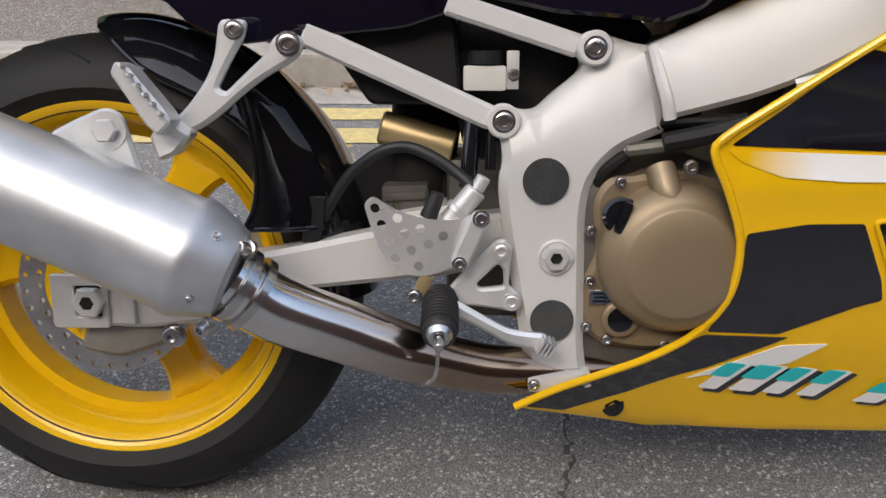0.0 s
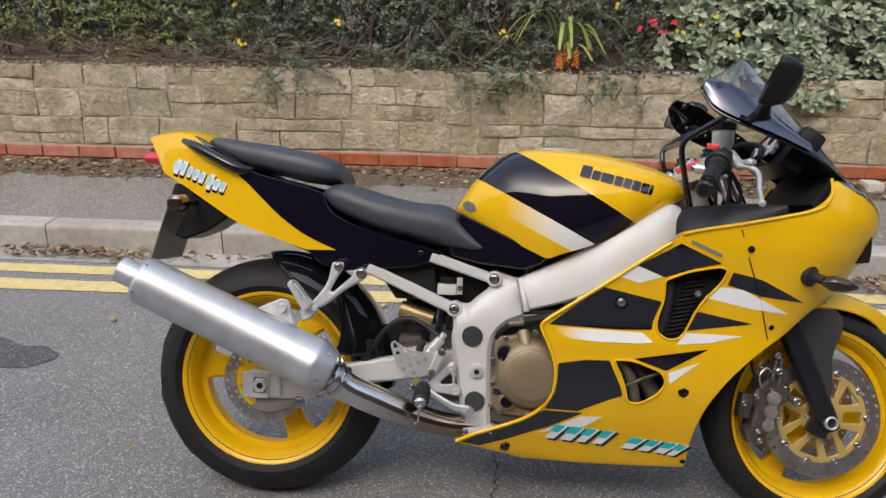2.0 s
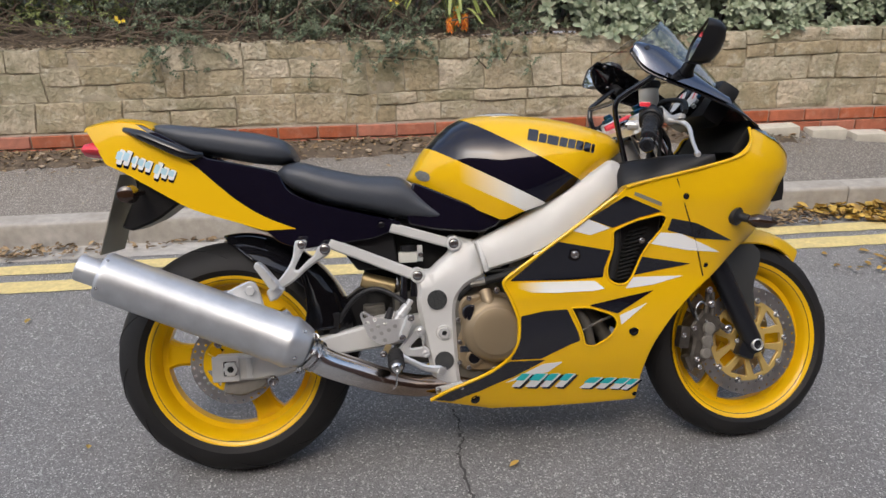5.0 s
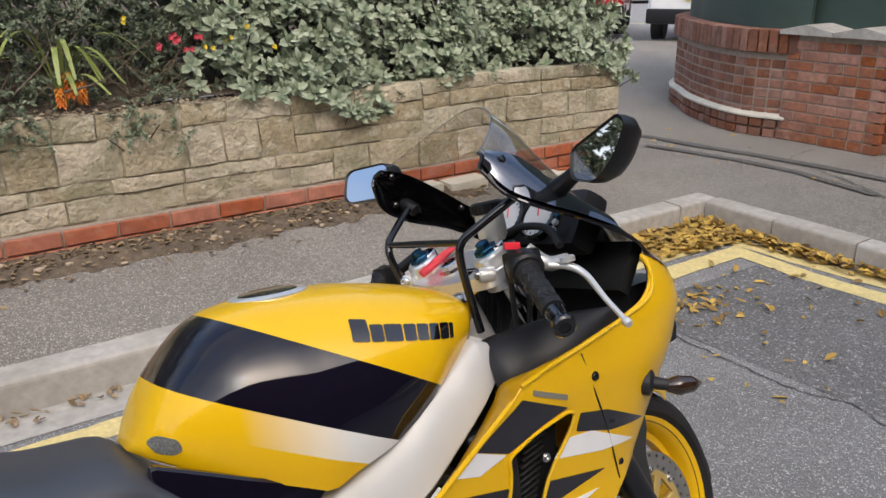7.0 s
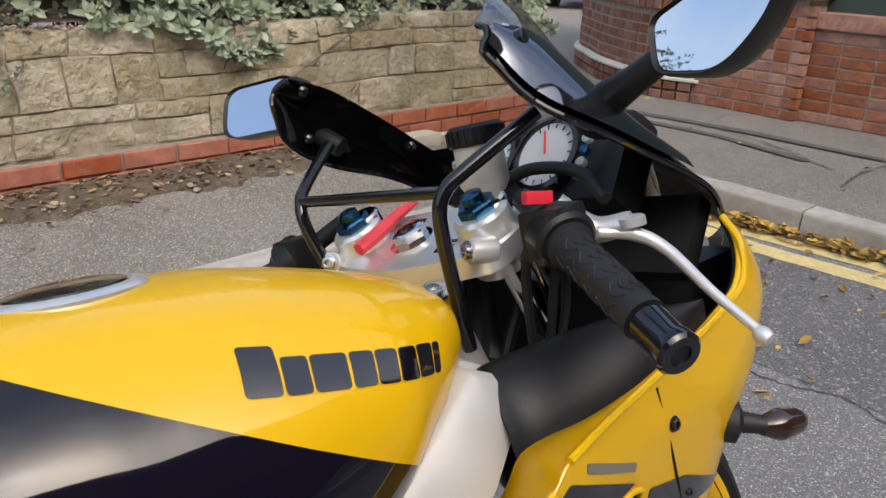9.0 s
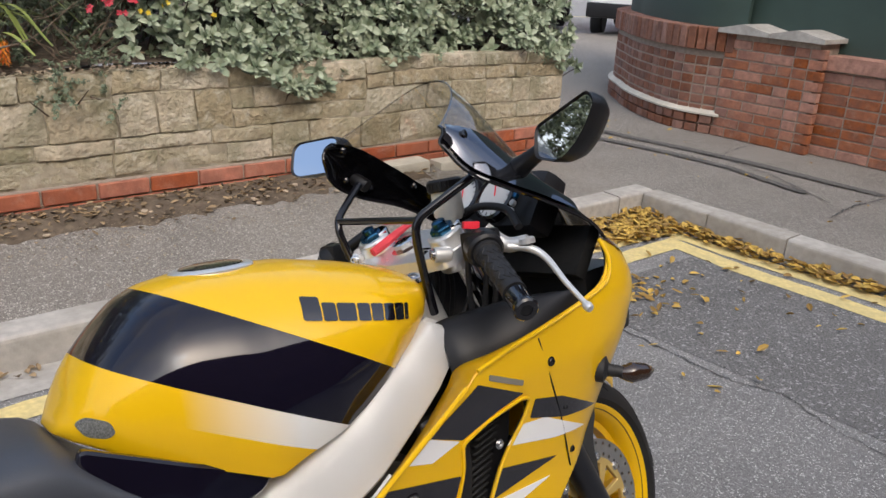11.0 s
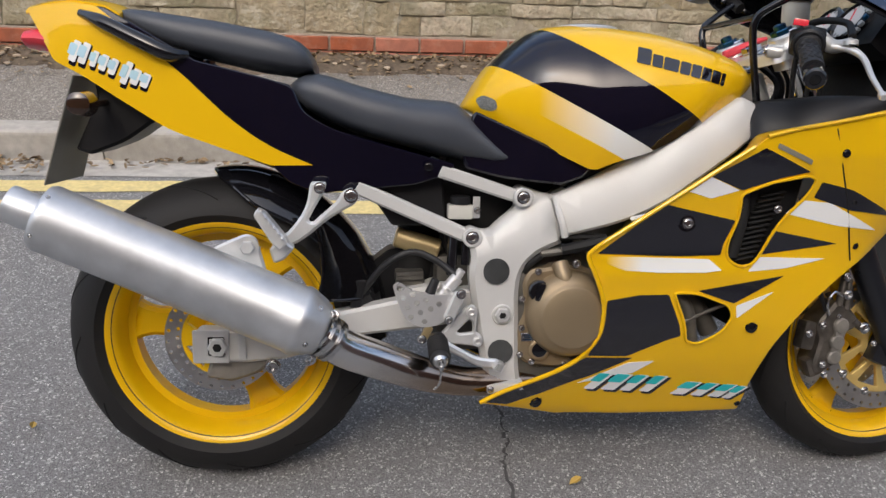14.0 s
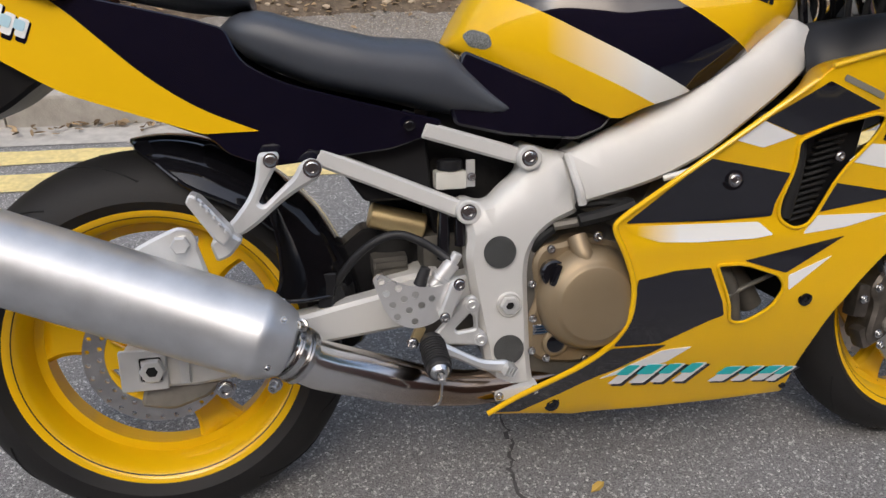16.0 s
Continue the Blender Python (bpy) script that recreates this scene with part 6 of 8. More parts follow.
intake = rounded([(0.972, 0.642), (1.024, 0.665, 0.02), (1.095, 0.679, 0.01), (1.112, 0.672, 0.01), (1.102, 0.644, 0.02), (1.054, 0.587, 0.03), (1.028, 0.522, 0.02), (1.014, 0.504, 0.01), (0.988, 0.502, 0.01), (0.964, 0.517, 0.015), (0.960, 0.545, 0.02), (0.975, 0.600, 0.03)], 0.01)
vent = rounded([(0.868, 0.449), (0.914, 0.449, 0.02), (0.980, 0.424, 0.015), (0.993, 0.400, 0.015), (0.973, 0.365, 0.02), (0.930, 0.341, 0.02), (0.905, 0.347, 0.01), (0.896, 0.388, 0.02)], 0.008)
for mir in (False, True):
    bm = bmesh.new()
    panel(bm, outline, fair_y, 0.006, [intake, vent], bevel=0.002, step=0.018, mirror=mir)
    fairing = part("side_fairing", bm, YELLOW, bike, "glossy yellow side fairing with black and white flashes")
    bm = bmesh.new()
    liner = inset(outline, 0.004)
    panel(bm, liner, lambda x, z: min(0.0, fair_y(x, z) + 0.0075), 0.003, [inset(intake, -0.004), inset(vent, -0.004)], step=0.03, mirror=mir)
    part("fairing_liner", bm, PLASTIC, fairing, "dull black inside of the fairing")
    if mir:
        continue
    right_fairing = fairing
fairing = right_fairing
FLASHES = (
    (BLACKPAINT, [(1.002, 0.729), (1.096, 0.686), (1.039, 0.673), (0.972, 0.650), (0.909, 0.675)]),
    (WHITE, [(0.907, 0.675), (0.967, 0.650), (0.915, 0.634), (0.867, 0.648)]),
    (BLACKPAINT, [(0.831, 0.622), (0.969, 0.592), (0.953, 0.545), (0.951, 0.524), (0.861, 0.522), (0.712, 0.527)]),
    (FADE_SIDE, [(0.709, 0.522), (0.861, 0.518), (0.930, 0.516), (0.955, 0.495), (0.925, 0.491), (0.83, 0.491), (0.766, 0.495), (0.726, 0.509)]),
    (WHITE, [(1.064, 0.606), (1.094, 0.632), (1.149, 0.627), (1.262, 0.572), (1.171, 0.583)]),
    (BLACKPAINT, [(1.124, 0.667), (1.188, 0.652), (1.295, 0.600), (1.192, 0.613), (1.114, 0.637)]),
    (BLACKPAINT, [(1.046, 0.573), (1.180, 0.547), (1.030, 0.525)]),
    (WHITE, [(1.030, 0.520), (1.162, 0.517), (1.084, 0.498), (1.010, 0.491)]),
    (BLACKPAINT, [(0.915, 0.453), (1.085, 0.483), (0.990, 0.427)]),
    (WHITE, [(0.996, 0.422), (1.068, 0.451), (1.000, 0.396)]),
    (BLACKPAINT, [(0.739, 0.434), (0.800, 0.445), (0.858, 0.446), (0.886, 0.385), (0.893, 0.360), (0.869, 0.352), (0.791, 0.316), (0.713, 0.318), (0.736, 0.375)]),
    (BLACKPAINT, [(0.512, 0.2295), (0.550, 0.245), (0.630, 0.270), (0.700, 0.308), (0.711, 0.314), (0.804, 0.312), (0.720, 0.268), (0.631, 0.236), (0.558, 0.217)]),
    (WHITE, [(0.798, 0.301), (0.850, 0.304), (0.812, 0.276), (0.700, 0.252)]),
)
for m_, pts in FLASHES:
    bm = bmesh.new()
    panel(bm, rounded(pts, 0.003, 2), lambda x, z: fair_y(x, z) - 0.0015, 0.0018, step=0.018)
    part("flash", bm, m_, fairing)
# model lettering as plain slanted shapes in teal over black shadow
for lift, m_, dx, dz, hh in ((0.0026, BLACKPAINT, 0.006, -0.006, 0.040), (0.0036, WHITE, 0.0, 0.0, 0.038), (0.0046, TEAL, 0.010, 0.019, 0.019)):
    for x, z, w in ((0.716, 0.240, 0.022), (0.752, 0.237, 0.028), (0.792, 0.234, 0.022), (0.832, 0.231, 0.022), (0.900, 0.222, 0.030), (0.944, 0.218, 0.024), (0.982, 0.214, 0.026), (1.014, 0.209, 0.018)):
        bm = bmesh.new()
        k = 0.8 if x > 0.89 else 1.0
        panel(bm, rounded([(x + dx, z + dz * k), (x + dx + w, z + dz * k - 0.003), (x + dx + w + hh * 0.9, z + (dz + hh) * k - 0.003), (x + dx + hh * 0.9, z + (dz + hh) * k)], 0.003, 2), lambda X, Z: fair_y(X, Z) - lift, 0.001, step=0.02)
        part("mark", bm, m_, fairing)
# grey maker's strip
bm = bmesh.new()
panel(bm, rounded([(1.025, 0.738), (1.095, 0.708), (1.094, 0.699), (1.023, 0.729)], 0.002, 2), lambda x, z: fair_y(x, z) - 0.0018, 0.001, step=0.02)
part("mark", bm, GREYDECAL, fairing, "grey worn sticker")
# black headlamp surround along the front of the nose
bm = bmesh.new()
panel(bm, rounded([(1.350, 0.8845), (1.40, 0.8765), (1.45, 0.8545), (1.490, 0.826), (1.500, 0.790), (1.478, 0.812), (1.430, 0.845), (1.385, 0.866)], 0.004, 3), lambda x, z: fair_y(x, z) - 0.0018, 0.002, step=0.012)
part("headlamp_surround", bm, GLOSS, fairing, "glossy black headlamp surround")
# seam between upper and side fairing
bm = bmesh.new()
tube(bm, [(1.133, fair_y(1.133, 0.766) - 0.0003, 0.766), (1.160, fair_y(1.160, 0.686) - 0.0003, 0.686), (1.188, fair_y(1.188, 0.612) - 0.0003, 0.612), (1.218, fair_y(1.218, 0.512) - 0.0003, 0.512)], 0.0014, 6, 10)
part("seam", bm, DARK, fairing, "thin dark panel seam")
for x, z, rr, m_ in ((1.157, 0.721, 0.006, GLOSS), (1.197, 0.628, 0.004, GLOSS), (1.224, 0.541, 0.005, GLOSS), (1.034, 0.378, 0.0095, GLOSS), (0.619, 0.215, 0.010, GLOSS), (1.056, 0.192, 0.005, GLOSS), (0.876, 0.589, 0.014, GLOSS)):
    bolt(fairing, (x, fair_y(x, z) + 0.001, z), (0, -1, 0), rr, 0.005, m_, "fairing_screw")
bolt(fairing, (0.876, fair_y(0.876, 0.589) - 0.004, 0.587), (0, -1, 0), 0.008, 0.005, STEEL, "fairing_screw")
# yellow lips round the openings and the rear edge
def lip(pts, r, closed, m_=YELLOW, lift=0.0015):
    line = [(p[0], fair_y(p[0], p[1]) - lift, p[1]) for p in pts]
    bm = bmesh.new()
    tube(bm, line + ([line[0]] if closed else []), r, 8, 3)
    part("lip", bm, m_, fairing)


lip(dense(intake, 0.03), 0.003, True)
lip(dense(vent, 0.03), 0.003, True)
lip([(0.500, 0.231), (0.550, 0.252), (0.63, 0.277), (0.668, 0.294), (0.700, 0.316), (0.722, 0.346), (0.732, 0.379), (0.732, 0.428), (0.713, 0.482), (0.697, 0.515), (0.703, 0.534), (0.763, 0.577), (0.853, 0.640), (0.926, 0.693), (0.98, 0.731)], 0.0045, False)
lip([(1.003, 0.750), (1.06, 0.764), (1.125, 0.776), (1.217, 0.795), (1.293, 0.814), (1.32, 0.832), (1.333, 0.86), (1.337, 0.886)], 0.004, False)
# ribbed duct in the intake
bm = bmesh.new()
panel(bm, rounded([(0.93, 0.68), (1.12, 0.70), (1.10, 0.60), (1.03, 0.48), (0.94, 0.48)], 0.01), -0.188, 0.02, bevel=0.004, step=0.05)
part("radiator_shroud", bm, PLASTIC, bike)
bm = bmesh.new()
for k in range(13):
    t = k / 12
    block(bm, (1.050 - 0.052 * t, -0.190, 0.640 - 0.125 * t), (0.050, 0.020, 0.0055), (0, -12, 0), 0.002, 1)
tube(bm, [(0.988, -0.198, 0.66), (0.988, -0.204, 0.60), (0.975, -0.200, 0.52)], 0.012, 10)
part("intake_ribs", bm, DARK, bike, "ribbed black radiator duct")
bolt(bike, (1.05, -0.218, 0.614), (0, -1, 0), 0.006, 0.005)
bm = bmesh.new()
for pts, rr in (([(0.86, -0.15, 0.47), (0.91, -0.16, 0.41), (0.93, -0.15, 0.34)], 0.014), ([(0.88, -0.165, 0.37), (0.94, -0.17, 0.40), (0.99, -0.17, 0.42)], 0.004), ([(0.90, -0.12, 0.46), (0.95, -0.12, 0.40), (0.98, -0.12, 0.35)], 0.02)):
    tube(bm, pts, rr, 12)
part("header_pipe", bm, ENGINE, bike, "dark exhaust headers behind the vent")
bm = bmesh.new()
block(bm, (1.04, 0, 0.50), (0.04, 0.30, 0.32), (0, -12, 0), 0.01)
part("radiator", bm, DARK, bike, "dark radiator core")

# yellow edge of the fairing turned in towards frame and cockpit
outside = spline([(x, fair_y(x, z), z) for x, z in ((0.763, 0.577), (0.853, 0.640), (0.926, 0.693), (0.980, 0.731), (1.003, 0.749), (1.06, 0.764), (1.125, 0.776), (1.217, 0.795))], 6)
inside = spline([(0.775, -0.176, 0.555), (0.880, -0.172, 0.613), (0.945, -0.172, 0.667), (0.990, -0.180, 0.715), (1.008, -0.195, 0.748), (1.06, -0.222, 0.760), (1.125, -0.240, 0.772), (1.217, -0.246, 0.793)], 6)
for side_ in (-1, 1):
    bm = bmesh.new()
    vs = []
    for a, b in zip(outside, inside):
        row = [a.lerp(b, u) + Vector((-0.004, 0, 0.004)) * math.sin(math.pi * u) for u in np.linspace(0, 1, 7)]
        vs.append([bm.verts.new((q.x, -side_ * q.y, q.z)) for q in row])
    for r1, r2 in zip(vs, vs[1:]):
        for k in range(6):
            bm.faces.new((r1[k], r1[k + 1], r2[k + 1], r2[k]))
    bmesh.ops.solidify(bm, geom=bm.faces[:], thickness=0.003)
    part("turned_edge", bm, YELLOW, bike, "yellow fairing edge turned inwards")

# black infill between frame and fairing
bm = bmesh.new()
inner = [(1.010, -0.130, 0.800), (1.03, -0.134, 0.809), (1.09, -0.156, 0.816), (1.15, -0.186, 0.820), (1.20, -0.212, 0.815), (1.23, -0.236, 0.803)]
outer_ = [(1.000, -0.189, 0.744), (1.02, -0.206, 0.752), (1.07, -0.226, 0.761), (1.125, -0.241, 0.772), (1.18, -0.244, 0.785), (1.235, -0.243, 0.798)]
I, O = spline(inner, 5), spline(outer_, 5)
rings = []
for a, b in zip(I, O):
    ring = []
    for u in np.linspace(0, 1, 8):
        p = a.lerp(b, u)
        ring.append(p + Vector((0, -0.004, 0.022)) * math.sin(math.pi * u) ** 0.7)
    rings.append(ring + [q - Vector((0, 0, 0.006)) for q in ring[::-1]])
loft(bm, rings)
part("inner_cover", bm, PLASTIC, bike, "satin black plastic inner cover")
bm = bmesh.new()
loft(bm, [[Vector((q.x, -q.y, q.z)) for q in ring] for ring in rings])
part("inner_cover", bm, PLASTIC, bike, "satin black plastic inner cover")

# screen and its black cowl: a clear bubble between two black wings that run forward into the nose
CREST = spline([(1.180, 0, 1.197), (1.215, 0, 1.162), (1.265, 0, 1.102), (1.34, 0, 1.012), (1.40, 0, 0.940), (1.455, 0, 0.880)], 6)
TOP_EDGE = [(1.062, 0.162, 1.112), (1.125, 0.166, 1.094), (1.19, 0.160, 1.052), (1.25, 0.155, 1.008), (1.32, 0.145, 0.956), (1.42, 0.09, 0.884)]
LOW_EDGE = [(1.046, 0.178, 1.088), (1.072, 0.203, 1.040), (1.14, 0.218, 1.003), (1.225, 0.205, 0.972), (1.32, 0.212, 0.922), (1.39, 0.190, 0.868)]
WING_TOP = tuple(spline([(x, s * y, z) for x, y, z in TOP_EDGE], 6) for s in (-1, 1))
WING_LOW = tuple(spline([(x, s * y, z) for x, y, z in LOW_EDGE], 6) for s in (-1, 1))
NV, NS = 24, len(CREST)


def screen_point(i, v):
    c, e = CREST[i], WING_TOP[0 if v < 0 else 1][i]
    a = abs(v)
    return Vector((c.x + (e.x - c.x) * a ** 2.6, c.y + (e.y - c.y) * a, c.z + (e.z - c.z) * a ** 2.1))


def wing_point(side_, i, w):
    t, l = WING_TOP[side_][i], WING_LOW[side_][i]
    n_ = -1 if side_ == 0 else 1
    return t.lerp(l, w) + Vector((0, n_ * 0.010, 0.003)) * math.sin(math.pi * w)


def sheet(rows):
    """A quad sheet over rows of points."""
    bm = bmesh.new()
    vs = [[bm.verts.new(p) for p in r] for r in rows]
    for r1, r2 in zip(vs, vs[1:]):
        for k in range(len(r1) - 1):
            bm.faces.new((r1[k], r1[k + 1], r2[k + 1], r2[k]))
    return bm


SPLIT = int(NS * 0.62)
cols = np.linspace(-1, 1, 2 * NV + 1)
windscreen = part("windscreen", sheet([[screen_point(i, v) for v in cols] for i in range(SPLIT + 1)]), SCREEN, bike, "smoked clear double-bubble windscreen")
windscreen.visible_shadow = False
bm = sheet([[screen_point(i, v) for v in cols] for i in range(SPLIT, NS)])
bmesh.ops.solidify(bm, geom=bm.faces[:], thickness=0.004)
cowl = part("cowl", bm, GLOSS, bike, "glossy black screen cowl")
for side_ in (0, 1):
    bm = sheet([[wing_point(side_, i, w) for w in np.linspace(0, 1, 9)] for i in range(NS)])
    bmesh.ops.solidify(bm, geom=bm.faces[:], thickness=0.004)
    wing = part("screen_wing", bm, GLOSS, cowl, "glossy black cowl wing")
    n_ = -1 if side_ == 0 else 1
    # extra outer skin carries the sky sheen; the wing itself is gloss black
    bm = sheet([[wing_point(side_, i, w) + Vector((0.002, n_ * 0.006, 0.005)) for w in np.linspace(0.02, 0.98, 9)] for i in range(NS - 8)])
    part("wing_skin", bm, SKY_SHEEN, wing, "added metallic skin giving the black wing its sky sheen")
    bm = bmesh.new()
    tube(bm, [WING_TOP[side_][0]] + [wing_point(side_, 0, w) for w in (0.35, 0.7)] + [WING_LOW[side_][i] for i in range(0, NS, 2)], 0.0035, 8, 2)
    part("rolled_edge", bm, GLOSS, wing)
    sgn = 1 if side_ == 0 else -1
    for i, w in (((3, 0.3),) if side_ == 0 else ((3, 0.14), (8, 0.75), (10, 0.62), (12, 0.66), (17, 0.12))):
        p = wing_point(side_, i, w)
        bm = bmesh.new()
        lathe(bm, p + Vector((0, -sgn * 0.004, 0)), (-0.25, sgn, -0.2), [(0, -0.010), (0.007, -0.009), (0.008, 0.004), (0.0065, 0.010), (0.003, 0.012), (0.003, 0.016), (0, 0.016)], 12)
        part("screen_screw", bm, GLOSS, wing, "black screen fixing")
bm = bmesh.new()
tube(bm, [screen_point(0, v) for v in np.linspace(-1, 1, 41)], 0.0016, 6, 1)
part("screen_edge", bm, SCREEN, windscreen, "rolled screen edge")
# headlamp shadow in the nose
bm = bmesh.new()
block(bm, (1.40, 0, 0.76), (0.12, 0.34, 0.14), bevel=0.03)
part("headlamp_shell", bm, PLASTIC, bike, "black back of the headlamp")

# mirrors
def mirror(s):
    shape = rounded([(-0.276, 1.044, 0.014), (-0.262, 1.090, 0.014), (-0.376, 1.132, 0.016), (-0.396, 1.116, 0.014), (-0.380, 1.070, 0.04), (-0.340, 1.036, 0.022)], 0.01, 6)
    flat = []
    for q in shape:
        yy, zz = -s * -q.x, q.y
        flat.append(Vector((1.155 + (0.42 if s < 0 else 0.6) * (zz - 1.08) - (0.18 if s < 0 else 0.4) * (abs(yy) - 0.33), yy if s > 0 else q.x, zz)))
    if s > 0:
        shape = rounded([(0.245, 1.048, 0.02), (0.268, 1.120, 0.02), (0.378, 1.116, 0.024), (0.354, 1.046, 0.026)], 0.02, 6)
        flat = [Vector((1.155 + 0.6 * (q.y - 1.08) - 0.4 * (q.x - 0.33), q.x, q.y)) for q in shape]
        flat = [Vector((p.x, abs(p.y), p.z)) for p in flat]
    cen = sum(flat, Vector()) / len(flat)
    bm = bmesh.new()
    rings = []
    for k, (sc, dep) in enumerate(((0.94, -0.001), (1.0, -0.006), (1.02, 0.006), (0.98, 0.025), (0.80, 0.042), (0.4, 0.052), (0.05, 0.054))):
        rings.append([cen + (p - cen) * sc + Vector((dep, 0, -dep * 0.25)) for p in flat])
    loft(bm, rings)
    shell = part("mirror", bm, PLASTIC, bike, "black teardrop mirror on a stubby arm")
    if s > 0:
        shell.location = (-0.055, 0.006, 0.012)
    bm = bmesh.new()
    vs = [bm.verts.new(cen + (p - cen) * 0.93 + Vector((-0.003, 0, 0))) for p in flat]
    bm.faces.new(vs)
    part("mirror_glass", bm, MIRROR, shell, "clear mirror glass", smooth=False)
    bm = bmesh.new()
    tube(bm, [(1.190, s * 0.175, 1.012), (1.181, s * 0.197, 1.028), (1.174, s * 0.238, 1.044), (1.176, s * 0.285, 1.066)], [0.024, 0.019, 0.014, 0.012] if s < 0 else [0.013, 0.013, 0.012, 0.011], 16)
    part("mirror_arm", bm, PLASTIC, shell)


mirror(-1)
mirror(1)

# indicators
for s in (-1, 1):
    bm = bmesh.new()
    lathe(bm, (1.300, s * 0.222, 0.664), (0.55, s * 0.8, -0.2), [(0.024, -0.02), (0.024, 0.004), (0.012, 0.010), (0.010, 0.035)], 18)
    stalk = part("indicator", bm, SOFT, bike, "small black front indicator with smoked lens")
    bm = bmesh.new()
    a = Vector((1.318, s * 0.245, 0.656))
    tube(bm, [a, a + Vector((0.018, s * 0.010, -0.004)), a + Vector((0.045, s * 0.016, -0.009)), a + Vector((0.066, s * 0.018, -0.012))], [0.011, 0.018, 0.015, 0.004], 14)
    part("lens", bm, LENS, stalk, "dark amber lens")

# ---- front end ----
TOP, AXLE = Vector((1.096, 0, 0.945)), Vector((1.397, 0, 0.297))
before = set(bike.children)
fd = (AXLE - TOP).normalized()
# steering turned a little to the left
pivot = Vector((1.07, 0, 0.95))
steer = Matrix.Translation(pivot) @ Matrix.Rotation(radians(-7), 4, fd) @ Matrix.Translation(-pivot)
straight = steer.inverted()
for s in (-1, 1):
    y = s * 0.094
    o = Vector((0, y, 0))
    bm = bmesh.new()
    rod(bm, TOP + o - fd * 0.004, TOP + o + fd * 0.46, 0.0225, seg=24)
    leg = part("fork_tube", bm, CHROME, bike, "chromed fork tube")
    bm = bmesh.new()
    lathe(bm, TOP + o + fd * 0.40, fd, [(0.024, 0), (0.030, 0.004), (0.031, 0.02), (0.029, 0.06), (0.027, 0.22), (0.026, 0.30), (0.022, 0.335), (0, 0.338)], 24)
    part("fork_slider", bm, FORK, leg, "satin black fork slider")
    bm = bmesh.new()
    block(bm, AXLE + Vector((-0.012, s * 0.080, -0.004)), (0.05, 0.034, 0.075), (0, 24, 0), 0.012)
    lathe(bm, AXLE + Vector((0, s * 0.06, 0)), (0, s, 0), [(0.02, 0), (0.02, 0.036), (0.018, 0.040), (0.012, 0.040), (0.012, 0.02), (0, 0.02)], 22)
    part("axle_clamp", bm, FORK, leg)
    bm = bmesh.new()
    lathe(bm, AXLE + Vector((-0.004, s * 0.113, 0)), (0, s, 0), [(0.0165, 0), (0.0165, 0.009), (0.0145, 0.011), (0.0125, 0.010), (0.0125, 0.001), (0.006, 0.001), (0, 0.003)], 28)
    part("axle_end", bm, ALUBRIGHT, leg, "bright ring of the hollow axle")
    # caliper
    bm = bmesh.new()
    panel(bm, rounded([(1.246, 0.406), (1.271, 0.390), (1.297, 0.368), (1.299, 0.346), (1.273, 0.336), (1.267, 0.305), (1.258, 0.272), (1.232, 0.256), (1.208, 0.246), (1.197, 0.268), (1.206, 0.298), (1.213, 0.325), (1.201, 0.349), (1.213, 0.371), (1.232, 0.388)], 0.010), -0.108, 0.062, bevel=0.006, step=0.02, mirror=s > 0)
    cal = part("front_caliper", bm, CALIPER, bike, "dusty grey multi-piston brake caliper")
    bm = bmesh.new()
    for x, z, r_ in ((1.254, 0.351, 0.0175), (1.247, 0.317, 0.0165), (1.242, 0.285, 0.0155)):
        lathe(bm, (x, s * 0.106, z), (0, s, 0), [(r_, 0), (r_, 0.007), (r_ - 0.003, 0.0105), (0.006, 0.0115), (0, 0.0115)], 24)
    block(bm, (1.248, s * 0.110, 0.318), (0.022, 0.010, 0.07), (0, 10, 0), 0.003)
    part("piston_housing", bm, CALIPERLIGHT, cal, "paler triple-bulged outer face")
    bm = bmesh.new()
    for k in range(2):
        rod(bm, (1.250 + 0.018 * k, s * 0.104, 0.392 - 0.008 * k), (1.263 + 0.012 * k, s * 0.100, 0.458 - 0.01 * k), 0.008, 0.007, 12)
    rod(bm, (1.285, s * 0.103, 0.362), (1.312, s * 0.100, 0.343), 0.009, 0.008, 12)
    part("caliper_bracket", bm, CALIPER, cal)
    for x, z, h_, tilt in ((1.190, 0.330, 0.060, 12), (1.206, 0.262, 0.040, -20)):
        bm = bmesh.new()
        block(bm, (x, s * 0.085, z), (0.030, 0.03, h_), (0, tilt, 0), 0.008)
        part("caliper_lug", bm, CALIPER, cal)
    for x, z, r_ in ((1.265, 0.417, 0.008), (1.261, 0.455, 0.007), (1.311, 0.345, 0.0095), (1.211, 0.355, 0.006), (1.180, 0.338, 0.006), (1.216, 0.271, 0.006), (1.222, 0.249, 0.006), (1.247, 0.372, 0.004), (1.336, 0.311, 0.005)):
        bolt(cal, (x, s * 0.110, z), (0, s, 0), r_, 0.006)
    part("brake_hose", tube(bmesh.new(), [(1.216, s * 0.108, 0.385), (1.200, s * 0.112, 0.418), (1.194, s * 0.112, 0.456), (1.21, s * 0.10, 0.53), (1.22, s * 0.09, 0.60)], 0.0045, 8), SOFT, cal)
    part("bleed_pipe", tube(bmesh.new(), [(1.222, s * 0.112, 0.376), (1.212, s * 0.118, 0.405), (1.230, s * 0.115, 0.425), (1.252, s * 0.110, 0.414)], 0.003, 8), STEEL, cal)
